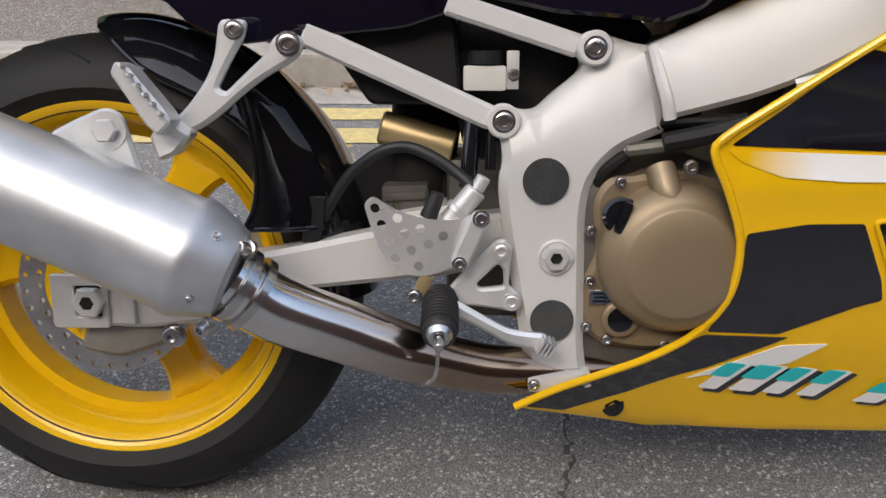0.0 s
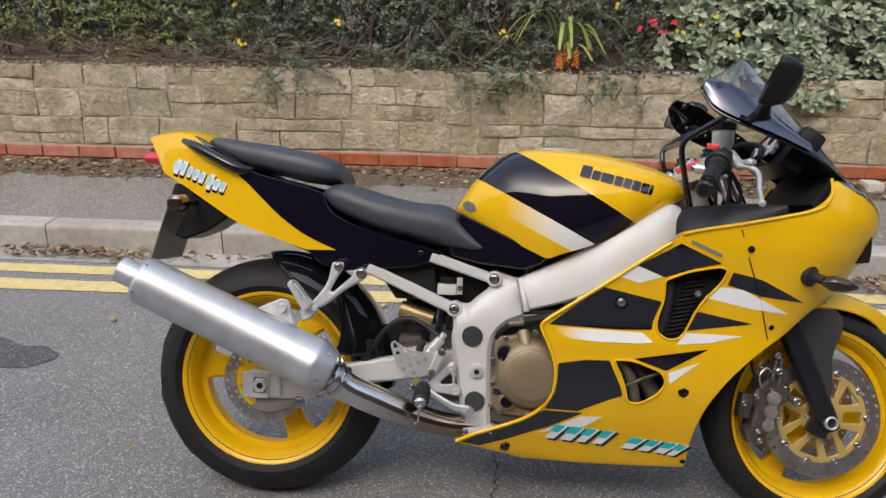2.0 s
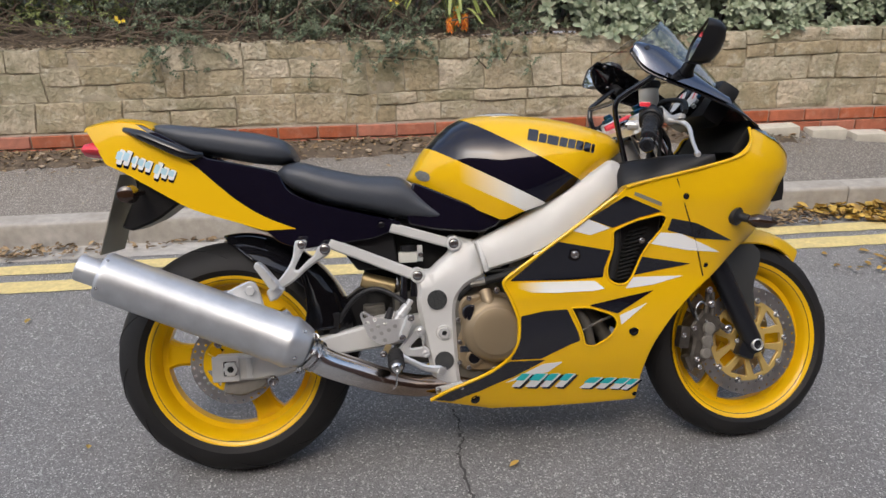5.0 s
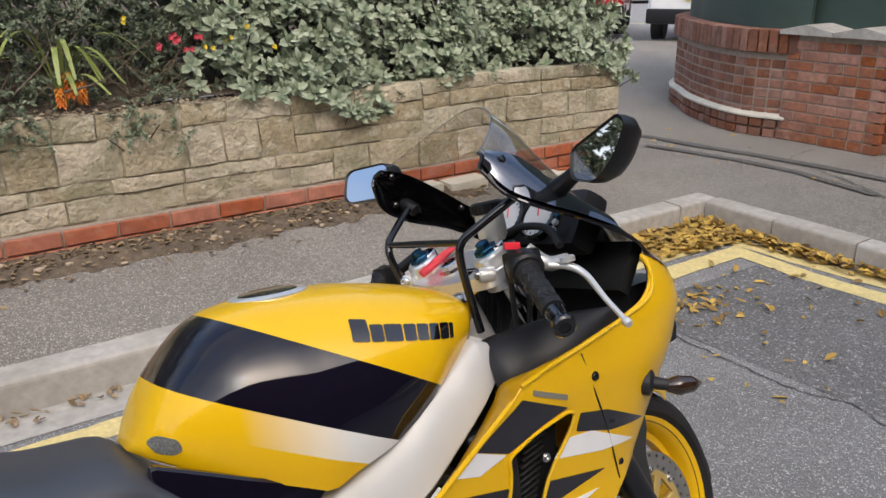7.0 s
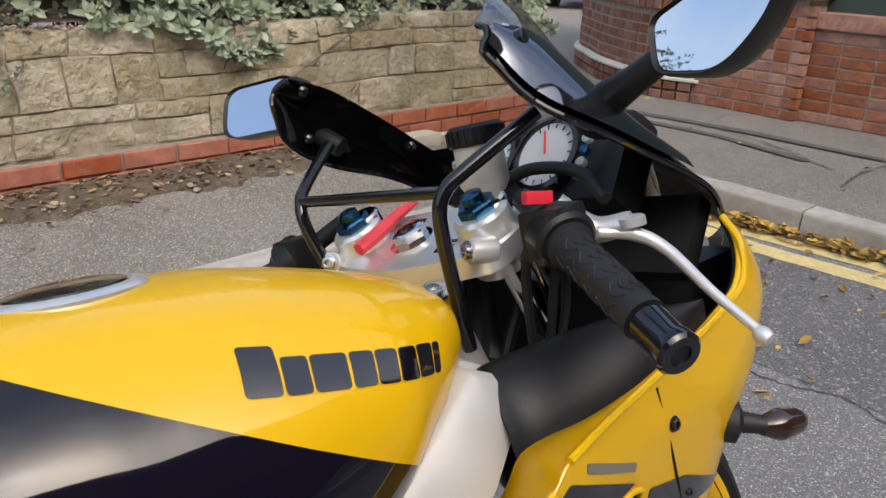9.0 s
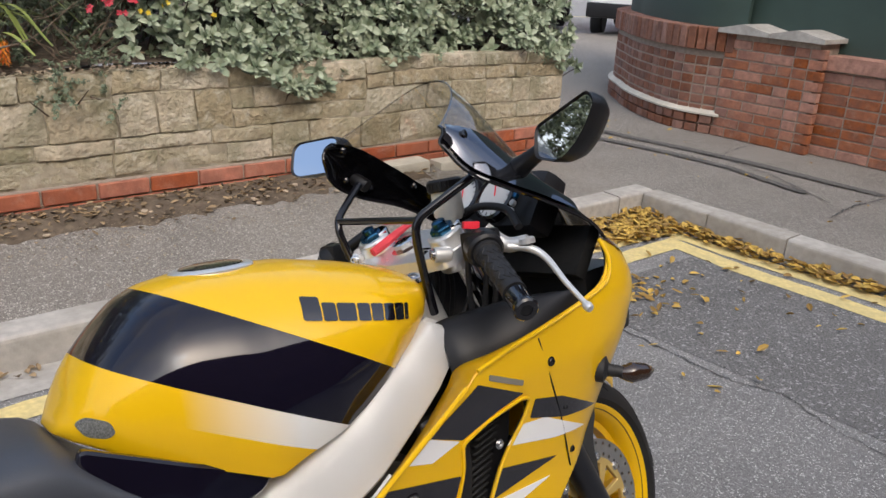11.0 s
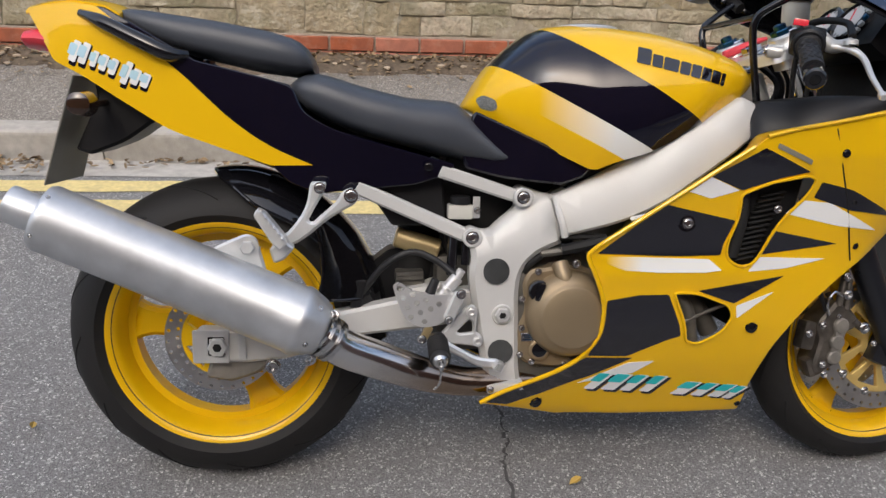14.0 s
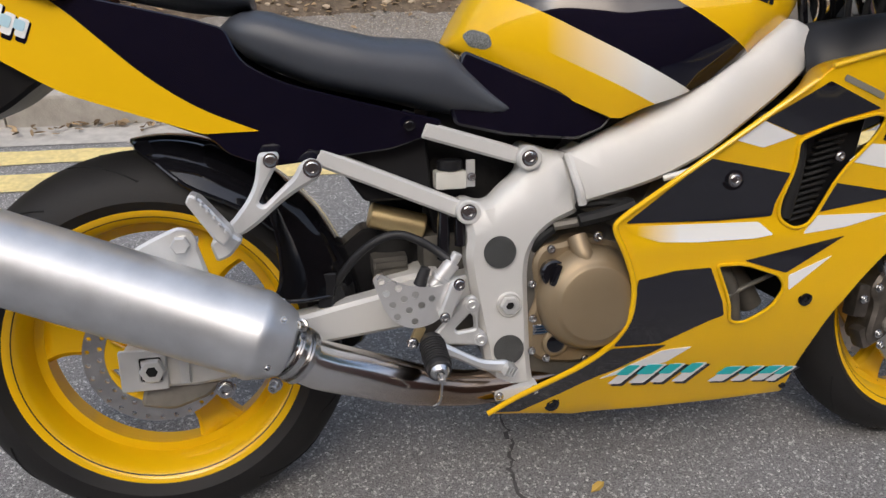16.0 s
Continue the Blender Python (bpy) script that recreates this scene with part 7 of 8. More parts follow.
# front mudguard
bm = bmesh.new()
rings = []
for k in range(18):
    a = radians(50 + (128 - 50) * k / 17)
    w = 0.070 - 0.010 * abs(k / 17 - 0.5)
    if k < 4:
        w *= 0.45 + 0.14 * k
    ring = []
    for u in np.linspace(-1, 1, 11):
        rr = 0.322 * (1 - 0.13 * abs(u) ** 2.6)
        ring.append(Vector((AXLE.x + math.cos(a) * rr, u * w, 0.296 + math.sin(a) * rr)))
    rings.append(ring + [Vector((q.x - math.cos(a) * 0.004, q.y * 0.97, q.z - math.sin(a) * 0.004)) for q in ring[::-1]])
loft(bm, rings)
fender = part("front_mudguard", bm, YELLOW, bike, "yellow front mudguard with black flanks")
for mir in (False, True):
    bm = bmesh.new()
    panel(bm, rounded([(1.325, 0.590, 0.02), (1.40, 0.592, 0.02), (1.447, 0.550, 0.02), (1.434, 0.508, 0.02), (1.410, 0.456, 0.03), (1.414, 0.400, 0.01), (1.414, 0.356), (1.395, 0.358), (1.368, 0.404), (1.344, 0.459), (1.318, 0.54)], 0.01), lambda x, z: -0.082 + 0.02 * max(0, (z - 0.5) / 0.09), 0.006, bevel=0.002, step=0.02, mirror=mir)
    part("mudguard_flank", bm, MATT, fender, "matt black mudguard flank")

# ---- cockpit ----
# top yoke
bm = bmesh.new()
yoke = rounded([(1.045, -0.062), (1.060, -0.128, 0.02), (1.11, -0.136, 0.02), (1.135, -0.10, 0.02), (1.145, 0.0, 0.03), (1.135, 0.10, 0.02), (1.11, 0.136, 0.02), (1.060, 0.128, 0.02), (1.045, 0.062), (1.038, 0.0)], 0.015)
v2, f2, _, _ = filled([dense(yoke, 0.02)], 0.03)
tilt = lambda x: 0.905 + (x - 1.09) * 0.44
low = [bm.verts.new((v.x, v.y, tilt(v.x) - 0.012)) for v in v2]
high = [bm.verts.new((v.x, v.y, tilt(v.x) + 0.010)) for v in v2]
for t in f2:
    bm.faces.new([high[i] for i in t])
    bm.faces.new([low[i] for i in t])
key = {(round(v.x, 5), round(v.y, 5)): i for i, v in enumerate(v2)}
lp = [key[(round(v.x, 5), round(v.y, 5))] for v in dense(yoke, 0.02)]
for a, b in zip(lp, lp[1:] + lp[:1]):
    bm.faces.new((high[a], high[b], low[b], low[a]))
yoke_ob = part("top_yoke", bm, ALUBRIGHT, bike, "polished alloy top yoke", angle=40)
bm = bmesh.new()
lathe(bm, (1.09, 0.012, 0.912), (-0.37, 0, 0.93), [(0.026, 0), (0.026, 0.004), (0, 0.004)], 26)
lathe(bm, (1.09, 0.012, 0.915), (-0.37, 0, 0.93), [(0.020, 0), (0.020, 0.013), (0.017, 0.015), (0.012, 0.015), (0.012, 0.004), (0, 0.004)], 6)
part("steering_nut", bm, CHROME, yoke_ob)
for s in (-1, 1):
    p = Vector((1.098, s * 0.094, 0.908))
    u_ = -fd
    bm = bmesh.new()
    lathe(bm, p, u_, [(0.034, -0.03), (0.034, 0.012), (0.031, 0.016), (0.030, 0.030), (0.026, 0.034), (0.018, 0.034)], 28)
    capob = part("fork_collar", bm, ALUBRIGHT, yoke_ob, "machined fork collar")
    bm = bmesh.new()
    lathe(bm, p + u_ * 0.030, u_, [(0.021, 0), (0.021, 0.012), (0.019, 0.014), (0, 0.014)], 6)
    part("fork_cap", bm, BLUE, capob, "blue anodised fork cap")
    bm = bmesh.new()
    lathe(bm, p + u_ * 0.043, u_, [(0.012, 0), (0.012, 0.010), (0.008, 0.012), (0, 0.012)], 18)
    part("adjuster", bm, BLUE, capob, "blue preload adjuster")
    bm = bmesh.new()
    rod(bm, (1.045, s * 0.105, 0.905), (1.07, s * 0.118, 0.900), 0.013, seg=16)
    part("pinch_clamp", bm, ALU, yoke_ob)
    bolt(yoke_ob, (1.045, s * 0.105, 0.905), (-0.9, s * -0.4, 0.1), 0.008, 0.006)
    # clip-on bar, switch block, grip
    a, b = straight @ Vector((1.110, -0.148, 0.942)), straight @ Vector((1.020, -0.350, 0.847))
    if s > 0:
        a, b = Vector((a.x, -a.y, a.z)), Vector((b.x, -b.y, b.z))
    dg = (b - a).normalized()
    bm = bmesh.new()
    rod(bm, a - dg * 0.02, b, 0.011, seg=16)
    bar = part("handlebar", bm, PLASTIC, bike, "black clip-on handlebar")
    bm = bmesh.new()
    lathe(bm, a + dg * 0.075, dg, [(0.012, 0), (0.022, 0.0), (0.022, 0.006), (0.018, 0.008), (0.0172, 0.03), (0.0182, 0.07), (0.0172, 0.11), (0.0185, 0.116), (0.0185, 0.122), (0.012, 0.122)], 28)
    for k in range(12):
        aa = 2 * math.pi * k / 12
        d_, u2, w2 = basis(dg)
        for j in range(4):
            q = a + dg * (0.088 + 0.024 * j)
            n1 = u2 * math.cos(aa) + w2 * math.sin(aa)
            n2 = u2 * math.cos(aa + 0.4) + w2 * math.sin(aa + 0.4)
            tube(bm, [q + n1 * 0.0178, q + dg * 0.010 + n2 * 0.0181, q + dg * 0.020 + n1 * 0.0178], 0.0012, 4, 2)
    part("grip", bm, SOFT, bar, "patterned black rubber grip")
    bm = bmesh.new()
    lathe(bm, a + dg * 0.200, dg, [(0.0165, 0), (0.0172, 0.003), (0.0172, 0.030), (0.0185, 0.033), (0.0185, 0.040), (0.016, 0.043), (0.009, 0.043), (0.008, 0.034), (0, 0.034)], 28)
    part("bar_end", bm, GLOSS, bar, "black anodised bar end")
    bm = bmesh.new()
    block(bm, a + dg * 0.050, (0.05, 0.045, 0.048), (0, 0, 0), 0.010)
    lathe(bm, a + dg * 0.045, dg, [(0.012, 0), (0.028, 0.0), (0.030, 0.004), (0.030, 0.026), (0.026, 0.030), (0.012, 0.030)], 26)
    sw = part("switchgear", bm, PLASTIC, bar, "black switch block")
    # lever
    pv, tip = straight @ Vector((1.152, -0.232, 0.906)), straight @ Vector((1.142, -0.350, 0.824))
    if s < 0:
        bm = bmesh.new()
        tube(bm, [pv + Vector((-0.020, 0.026, 0.008)), pv, pv + Vector((0.006, -0.026, -0.018)), pv.lerp(tip, 0.62) + Vector((0.004, 0, 0.0)), tip], [0.006, 0.0070, 0.0058, 0.0048, 0.0043], 12)
        lathe(bm, tip - Vector((0, 0, 0.001)), (-0.2, -0.85, -0.5), [(0, -0.009), (0.006, -0.0065), (0.008, 0), (0.006, 0.0065), (0, 0.009)], 16)
        part("brake_lever", bm, LEVER, bar, "polished alloy brake lever with ball end")
        bm = bmesh.new()
        tube(bm, [a + dg * 0.03 + Vector((0.02, 0, 0.01)), pv + Vector((-0.012, 0.035, 0.010)), pv + Vector((0, 0.0, 0.012))], [0.014, 0.013, 0.010], 12)
        lathe(bm, pv + Vector((-0.002, 0.0, 0.008)), (0, 0, 1), [(0.013, 0), (0.013, 0.008), (0.010, 0.010), (0.006, 0.010), (0, 0.008)], 20)
        part("master_cylinder", bm, ALU, bar, "alloy brake master cylinder")
        bm = bmesh.new()
        block(bm, a + dg * 0.042 + Vector((-0.018, -0.004, 0.030)), (0.026, 0.012, 0.012), (0, 10, -30), 0.002)
        part("kill_switch", bm, RED, sw, "red engine stop switch")
        bm = bmesh.new()
        for k in range(2):
            rod(bm, a + dg * (0.03 + 0.02 * k) + Vector((-0.022, 0, -0.020)), a + dg * (0.03 + 0.02 * k) + Vector((-0.030, 0, -0.022)), 0.005, seg=10)
        part("switch_button", bm, SOFT, sw)
        part("cable", tube(bmesh.new(), [a + dg * 0.03, a + Vector((-0.01, 0.01, -0.05)), a + Vector((0.0, 0.03, -0.15)), a + Vector((0.02, 0.05, -0.22))], 0.005, 8), SOFT, bar)
        part("cable", tube(bmesh.new(), [a + dg * 0.05 + Vector((0.02, 0, -0.02)), a + Vector((0.02, 0.0, -0.07)), a + Vector((0.02, 0.03, -0.17))], 0.005, 8), SOFT, bar)
# key strap
bm = bmesh.new()
tube(bm, [(1.148, 0.052, 0.952), (1.118, 0.055, 0.942), (1.088, 0.060, 0.928), (1.056, 0.064, 0.915)], [0.004, 0.0075, 0.0085, 0.008], 8)
part("key_strap", bm, PINK, bike, "red fabric key strap")
bm = bmesh.new()
lathe(bm, (1.125, 0.034, 0.922), (-0.37, 0, 0.93), [(0.018, -0.02), (0.018, 0.006), (0.014, 0.008), (0, 0.008)], 20)
part("ignition_lock", bm, PLASTIC, bike)
bm = bmesh.new()
block(bm, (1.068, -0.052, tilt(1.068) + 0.0108), (0.012, 0.020, 0.0012), (0, -23.7, 0))
block(bm, (1.080, -0.048, tilt(1.080) + 0.0108), (0.004, 0.028, 0.0012), (0, -23.7, 0))
part("mark", bm, BLACKPAINT, yoke_ob)
# fluid reservoir
bm = bmesh.new()
lathe(bm, (1.122, -0.078, 1.002), (0, 0, 1), [(0, 0), (0.029, 0), (0.030, 0.003), (0.030, 0.018), (0.026, 0.022), (0, 0.022)], 32)
for k in range(24):
    aa = 2 * math.pi * k / 24
    block(bm, (1.122 + 0.030 * math.cos(aa), -0.078 + 0.030 * math.sin(aa), 1.012), (0.003, 0.003, 0.014), (0, 0, math.degrees(aa)))
pot = part("front_brake_reservoir", bm, PLASTIC, bike, "translucent brake fluid reservoir with black ribbed cap")
bm = bmesh.new()
lathe(bm, (1.122, -0.078, 1.002), (0, 0, -1), [(0.026, 0), (0.026, 0.040), (0.020, 0.050), (0, 0.052)], 28)
part("fluid_pot", bm, FLUID, pot, "milky translucent fluid pot")
bm = bmesh.new()
rod(bm, (1.122, -0.050, 0.985), (1.122, -0.042, 0.985), 0.006, seg=10)
part("pot_bolt", bm, STEEL, pot)
part("reservoir_hose", tube(bmesh.new(), [(1.135, -0.088, 0.958), (1.165, -0.11, 0.966), (1.185, -0.15, 0.955), (1.165, -0.19, 0.925)], 0.007, 10), SOFT, pot)
for ob in [front] + [c for c in bike.children if c not in before]:
    ob.matrix_basis = steer @ ob.matrix_basis
# tubular screen brace
bm = bmesh.new()
for s in (-1, 1):
    tube(bm, [(1.054, s * 0.092, 0.812), (1.036, s * 0.104, 0.88), (1.022, s * 0.116, 0.945), (1.026, s * 0.123, 0.972), (1.045, s * 0.136, 0.989), (1.110, s * 0.172, 1.030)], 0.0075, 12)
rod(bm, (1.026, -0.122, 0.972), (1.026, 0.122, 0.972), 0.0065, seg=12)
part("screen_brace", bm, GLOSS, bike, "gloss black tubular brace")
# instruments
bm = bmesh.new()
block(bm, (1.325, 0.02, 0.938), (0.06, 0.27, 0.115), (0, 35, 0), 0.02)
dash = part("instrument_panel", bm, PLASTIC, bike, "black instrument panel with pale dials")
dash.location = (-0.026, -0.030, 0.018)
nd = Vector((-0.82, 0, 0.57))
for y, rr in ((-0.012, 0.043), (0.082, 0.040)):
    o = Vector((1.294, y, 0.958))
    bm = bmesh.new()
    lathe(bm, o, nd, [(rr + 0.006, -0.02), (rr + 0.006, 0.008), (rr, 0.010), (rr - 0.002, 0.004)], 36)
    part("dial_ring", bm, GLOSS, dash)
    bm = bmesh.new()
    lathe(bm, o, nd, [(rr, 0.004), (0, 0.004)], 36)
    dial = part("dial", bm, DIAL, dash, "pale grey dial face")
    d_, u_, w_ = basis(nd)
    bm = bmesh.new()
    for k in range(13):
        aa = radians(210 - 20 * k) + 1.57
        q = u_ * math.cos(aa) + w_ * math.sin(aa)
        tube(bm, [o + nd * 0.0052 + q * rr * 0.78, o + nd * 0.0052 + q * rr * 0.92], 0.0009, 4, 1, smooth=False)
    part("dial_tick", bm, BLACKPAINT, dial)
    bm = bmesh.new()
    q = u_ * 0.3 + w_ * -0.95
    tube(bm, [o + nd * 0.006, o + nd * 0.006 + q * rr * 0.75], 0.0012, 5, 1, smooth=False)
    part("needle", bm, RED, dial, "red needle")
for k in range(4):
    part("warning_lamp", lathe(bmesh.new(), (1.283 - 0.006 * k, -0.082 + 0.002 * k, 0.974 - 0.0125 * k), nd, [(0.006, -0.004), (0.006, 0.003), (0.004, 0.004), (0, 0.004)], 14), BLUE if k == 1 else DIAL, dash, "small round warning lamp")
# wiring and cable clutter behind the forks
for k in range(7):
    bm = bmesh.new()
    y = -0.15 + 0.045 * k
    tube(bm, [(1.13, y, 0.90), (1.16 + 0.01 * (k % 3), y * 0.9, 0.85), (1.15, y * 0.8, 0.78), (1.12, y * 0.7, 0.72)], 0.005 + 0.001 * (k % 3), 8)
    part("cable", bm, SOFT, bike, "black cable")
# dark blocks added inside the fairing to stand for its unlit interior
bm = bmesh.new()
block(bm, (1.345, 0, 0.86), (0.03, 0.36, 0.10), (0, 35, 0), 0.01)
part("fairing_stay", bm, DARK, bike, "dark filler block for the shaded fairing interior")
bm = bmesh.new()
block(bm, (1.16, 0, 0.70), (0.20, 0.30, 0.06), (0, 10, 0), 0.01)
part("fairing_stay", bm, DARK, bike, "dark filler block for the shaded fairing interior")


# ---- planting ----
def leaf_material(name, colour, tip, rough=0.55):
    m = material(name, colour, rough, vary=0.15, scale=30)
    n, link = m.node_tree.nodes, m.node_tree.links.new
    geo = n.new("ShaderNodeNewGeometry")
    mix = n.new("ShaderNodeMix")
    mix.data_type = "RGBA"
    link(geo.outputs["Random Per Island"], mix.inputs[0])
    mix.inputs[6].default_value, mix.inputs[7].default_value = (*colour, 1), (*tip, 1)
    link(mix.outputs[2], n["Principled BSDF"].inputs["Base Color"])
    return m


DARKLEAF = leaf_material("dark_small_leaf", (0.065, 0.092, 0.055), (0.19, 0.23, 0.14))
MIDLEAF = leaf_material("mid_green_leaf", (0.085, 0.12, 0.035), (0.22, 0.26, 0.08))
JUNIPER = leaf_material("fresh_green_leaf", (0.115, 0.15, 0.045), (0.30, 0.35, 0.12))
SAGE = leaf_material("grey_green_leaf", (0.19, 0.245, 0.155), (0.42, 0.47, 0.34), 0.6)
STRAP = leaf_material("strap_leaf", (0.20, 0.26, 0.06), (0.36, 0.40, 0.13), 0.5)
PETAL = leaf_material("yellow_petal", (0.75, 0.55, 0.03), (0.85, 0.68, 0.06))
FLAME = leaf_material("orange_flower", (0.75, 0.16, 0.02), (0.85, 0.36, 0.03))
PINKF = leaf_material("red_flower", (0.55, 0.03, 0.06), (0.70, 0.10, 0.14))
LITTER = leaf_material("fallen_leaf", (0.20, 0.115, 0.03), (0.62, 0.42, 0.09), 0.75)
BROWNLITTER = leaf_material("brown_leaf_litter", (0.09, 0.06, 0.035), (0.40, 0.29, 0.165), 0.9)


def leaf_mesh(name, rows, mat_, wide=0.5, fold=0.25, curl=0.15, points=3):
    """One mesh of many leaves; each row is a base, a direction, an up vector, a length and a width."""
    verts, faces = [], []
    for base, d, up, L, W in rows:
        d = d.normalized()
        side_ = d.cross(up)
        if side_.length < 1e-4:
            side_ = d.orthogonal()
        side_.normalize()
        n_ = side_.cross(d).normalized()
        o = len(verts)
        if points == 3:
            pts = (base, base + d * L * wide + side_ * W + n_ * W * fold, base + d * L - n_ * L * curl, base + d * L * wide - side_ * W + n_ * W * fold)
            verts += [tuple(p) for p in pts]
            faces += [(o, o + 1, o + 2), (o, o + 2, o + 3)]
        else:
            m1, m2 = base + d * L * 0.35, base + d * L * 0.72 - n_ * L * curl * 0.4
            pts = (base, m1 + side_ * W * 0.9 + n_ * W * fold, m2 + side_ * W * 0.8 + n_ * W * fold, base + d * L - n_ * L * curl, m2 - side_ * W * 0.8 + n_ * W * fold, m1 - side_ * W * 0.9 + n_ * W * fold, m1, m2)
            verts += [tuple(p) for p in pts]
            faces += [(o, o + 1, o + 6), (o + 6, o + 1, o + 2, o + 7), (o + 7, o + 2, o + 3), (o, o + 6, o + 5), (o + 6, o + 7, o + 4, o + 5), (o + 7, o + 3, o + 4)]
    me = bpy.data.meshes.new(name)
    me.from_pydata(verts, [], faces)
    me.materials.append(mat_)
    return me


def rand_dir(r):
    while True:
        v = Vector((r.uniform(-1, 1), r.uniform(-1, 1), r.uniform(-1, 1)))
        if 0.05 < v.length < 1:
            return v.normalized()


def twig_shrub(x0, x1, z0, z1, y0, y1, count, seed, leaf, label, size=(0.014, 0.026), leaves=15, hang=0.3):
    """A loose shrub of arching twigs set with small leaves."""
    r = random.Random(seed)
    root = thing("shrub", label, "shrub", "garden shrubs", pose((x0 + x1) / 2, (y0 + y1) / 2, z0))
    inv = root.matrix_world.inverted()
    rows, bm = [], bmesh.new()
    for k in range(count):
        t = r.random() ** 0.75
        base = Vector((r.uniform(x0, x1), y1 - (y1 - y0) * t * r.uniform(0.6, 1), r.uniform(z0, z1)))
        bump = 0.12 * noise.noise((base.x * 2.3, base.z * 2.6, seed * 1.7))
        base.y += bump
        d = Vector((r.uniform(-1, 1), -r.uniform(0.1, 1.1), r.uniform(-0.5, 1.0))).normalized()
        L = r.uniform(0.10, 0.26)
        p = base.copy()
        pts = [p.copy()]
        for j in range(leaves):
            d = (d + Vector((0, 0, -hang / leaves)) + rand_dir(r) * 0.10).normalized()
            p = p + d * (L / leaves)
            pts.append(p.copy())
            for s in (-1, 1):
                q = (d * 0.5 + rand_dir(r)).normalized()
                ln = r.uniform(*size)
                rows.append((inv @ p, q, Vector((r.uniform(-0.6, 0.6), -0.6, 1)), ln, ln * r.uniform(0.28, 0.42)))
        if k % 3 == 0:
            tube(bm, [inv @ q for q in pts[::3]], 0.0014, 3, 1, smooth=False, cap=False)
    for k in range(int((x1 - x0) * 14)):
        a = Vector((r.uniform(x0, x1), r.uniform(y0 + 0.15, y1), z0 - 0.05))
        b = a + Vector((r.uniform(-0.3, 0.3), r.uniform(-0.3, 0.1), r.uniform(0.3, 0.9) * min(1.0, (z1 - z0))))
        tube(bm, [inv @ a, inv @ (a.lerp(b, 0.5) + rand_dir(r) * 0.06), inv @ b], [0.008, 0.005, 0.002], 5, 4, cap=False)
    part("stem", bm, STEM, root, "brown woody stems")["kind"] = "stuff"
    ob = new("foliage", leaf_mesh("foliage", rows, leaf))
    ob.parent = root
    ob["kind"] = "stuff"
    return root


twig_shrub(-5.2, -2.3, 0.86, 2.1, 2.80, 3.6, 620, 21, MIDLEAF, "green bushy shrub with bare brown twigs at its foot")
twig_shrub(-2.4, -0.9, 0.88, 2.1, 2.74, 3.5, 700, 22, JUNIPER, "fresh green bushy shrub over bare brown twigs")
twig_shrub(-1.2, 0.3, 0.80, 2.1, 2.68, 3.5, 900, 23, DARKLEAF, "dark small-leaved shrub trailing over the wall", leaves=16)
twig_shrub(0.1, 1.7, 0.78, 2.1, 2.66, 3.5, 900, 24, DARKLEAF, "dense dark small-leaved shrub spilling over the wall", leaves=16)
twig_shrub(-5.2, 1.8, 0.95, 2.3, 3.4, 4.2, 900, 25, DARKLEAF, "dark tall hedge standing at the back of the bed", size=(0.02, 0.034), leaves=14)
for cx, z, n_, sd in ((-0.62, 0.80, 26, 31), (0.62, 0.76, 40, 32), (0.25, 0.80, 22, 33), (1.25, 0.76, 26, 34)):
    twig_shrub(cx - 0.16, cx + 0.16, z - 0.06, z + 0.10, 2.61, 2.80, n_, sd, DARKLEAF, "small dark shrub tuft hanging over the wall top", hang=0.9)


def rosette_shrub(x0, x1, count, seed, label):
    """A mound of grey-green oval leaves held in rosettes, hanging over the wall."""
    r = random.Random(seed)
    root = thing("shrub", label, "shrub", "garden shrubs", pose((x0 + x1) / 2, 3.0, 0.82))
    inv = root.matrix_world.inverted()
    rows, bm = [], bmesh.new()
    for k in range(count):
        x = r.uniform(x0, x1)
        u = r.random()
        lowest = 0.83 - 0.12 * max(0.0, math.cos((x - 2.38) * 3.4)) - 0.05 * max(0.0, math.cos((x - 3.4) * 5))
        z = lowest + (2.0 - lowest) * u
        front_ = 2.60 + 0.28 * u ** 0.8 + 0.13 * noise.noise((x * 2.6, z * 2.8, seed))
        y = front_ + abs(r.gauss(0, 0.13))
        if x > 3.9:
            y += 0.15 * u
        p = Vector((x, y, z))
        out = Vector((r.uniform(-0.6, 0.6) + (0.6 if x > x1 - 0.12 else 0), -1.0, r.uniform(-0.1, 1.1))).normalized()
        n = r.randint(8, 12)
        d_, a_, b_ = basis(out)
        size = r.uniform(0.7, 1.15)
        for j in range(n):
            ang = 2.4 * j + r.uniform(-0.3, 0.3)
            lift = 0.25 + 0.75 * j / n
            q = (a_ * math.cos(ang) + b_ * math.sin(ang)) * (1.15 - lift * 0.75) + d_ * lift
            ln = size * r.uniform(0.048, 0.074) * (1.1 - 0.45 * j / n)
            rows.append((inv @ (p - d_ * 0.02 * (1 - j / n)), q, d_, ln, ln * r.uniform(0.23, 0.31)))
        if k % 2 == 0:
            tube(bm, [inv @ p, inv @ (p - out * 0.08 + Vector((0, 0.05, -0.05))), inv @ (p + Vector((r.uniform(-0.1, 0.1), 0.22, -0.22)))], [0.0025, 0.003, 0.004], 4, 2, cap=False)
    part("stem", bm, STEM, root, "brown woody stems")["kind"] = "stuff"
    ob = new("foliage", leaf_mesh("foliage", rows, SAGE, points=6, fold=0.18, curl=0.12))
    ob.parent = root
    ob["kind"] = "stuff"
    return root


rosette_shrub(1.45, 2.9, 950, 41, "grey-green broad-leaved shrub with leaf rosettes over the wall")
rosette_shrub(2.8, 4.30, 1000, 42, "grey-green broad-leaved shrub mounded at the wall end")
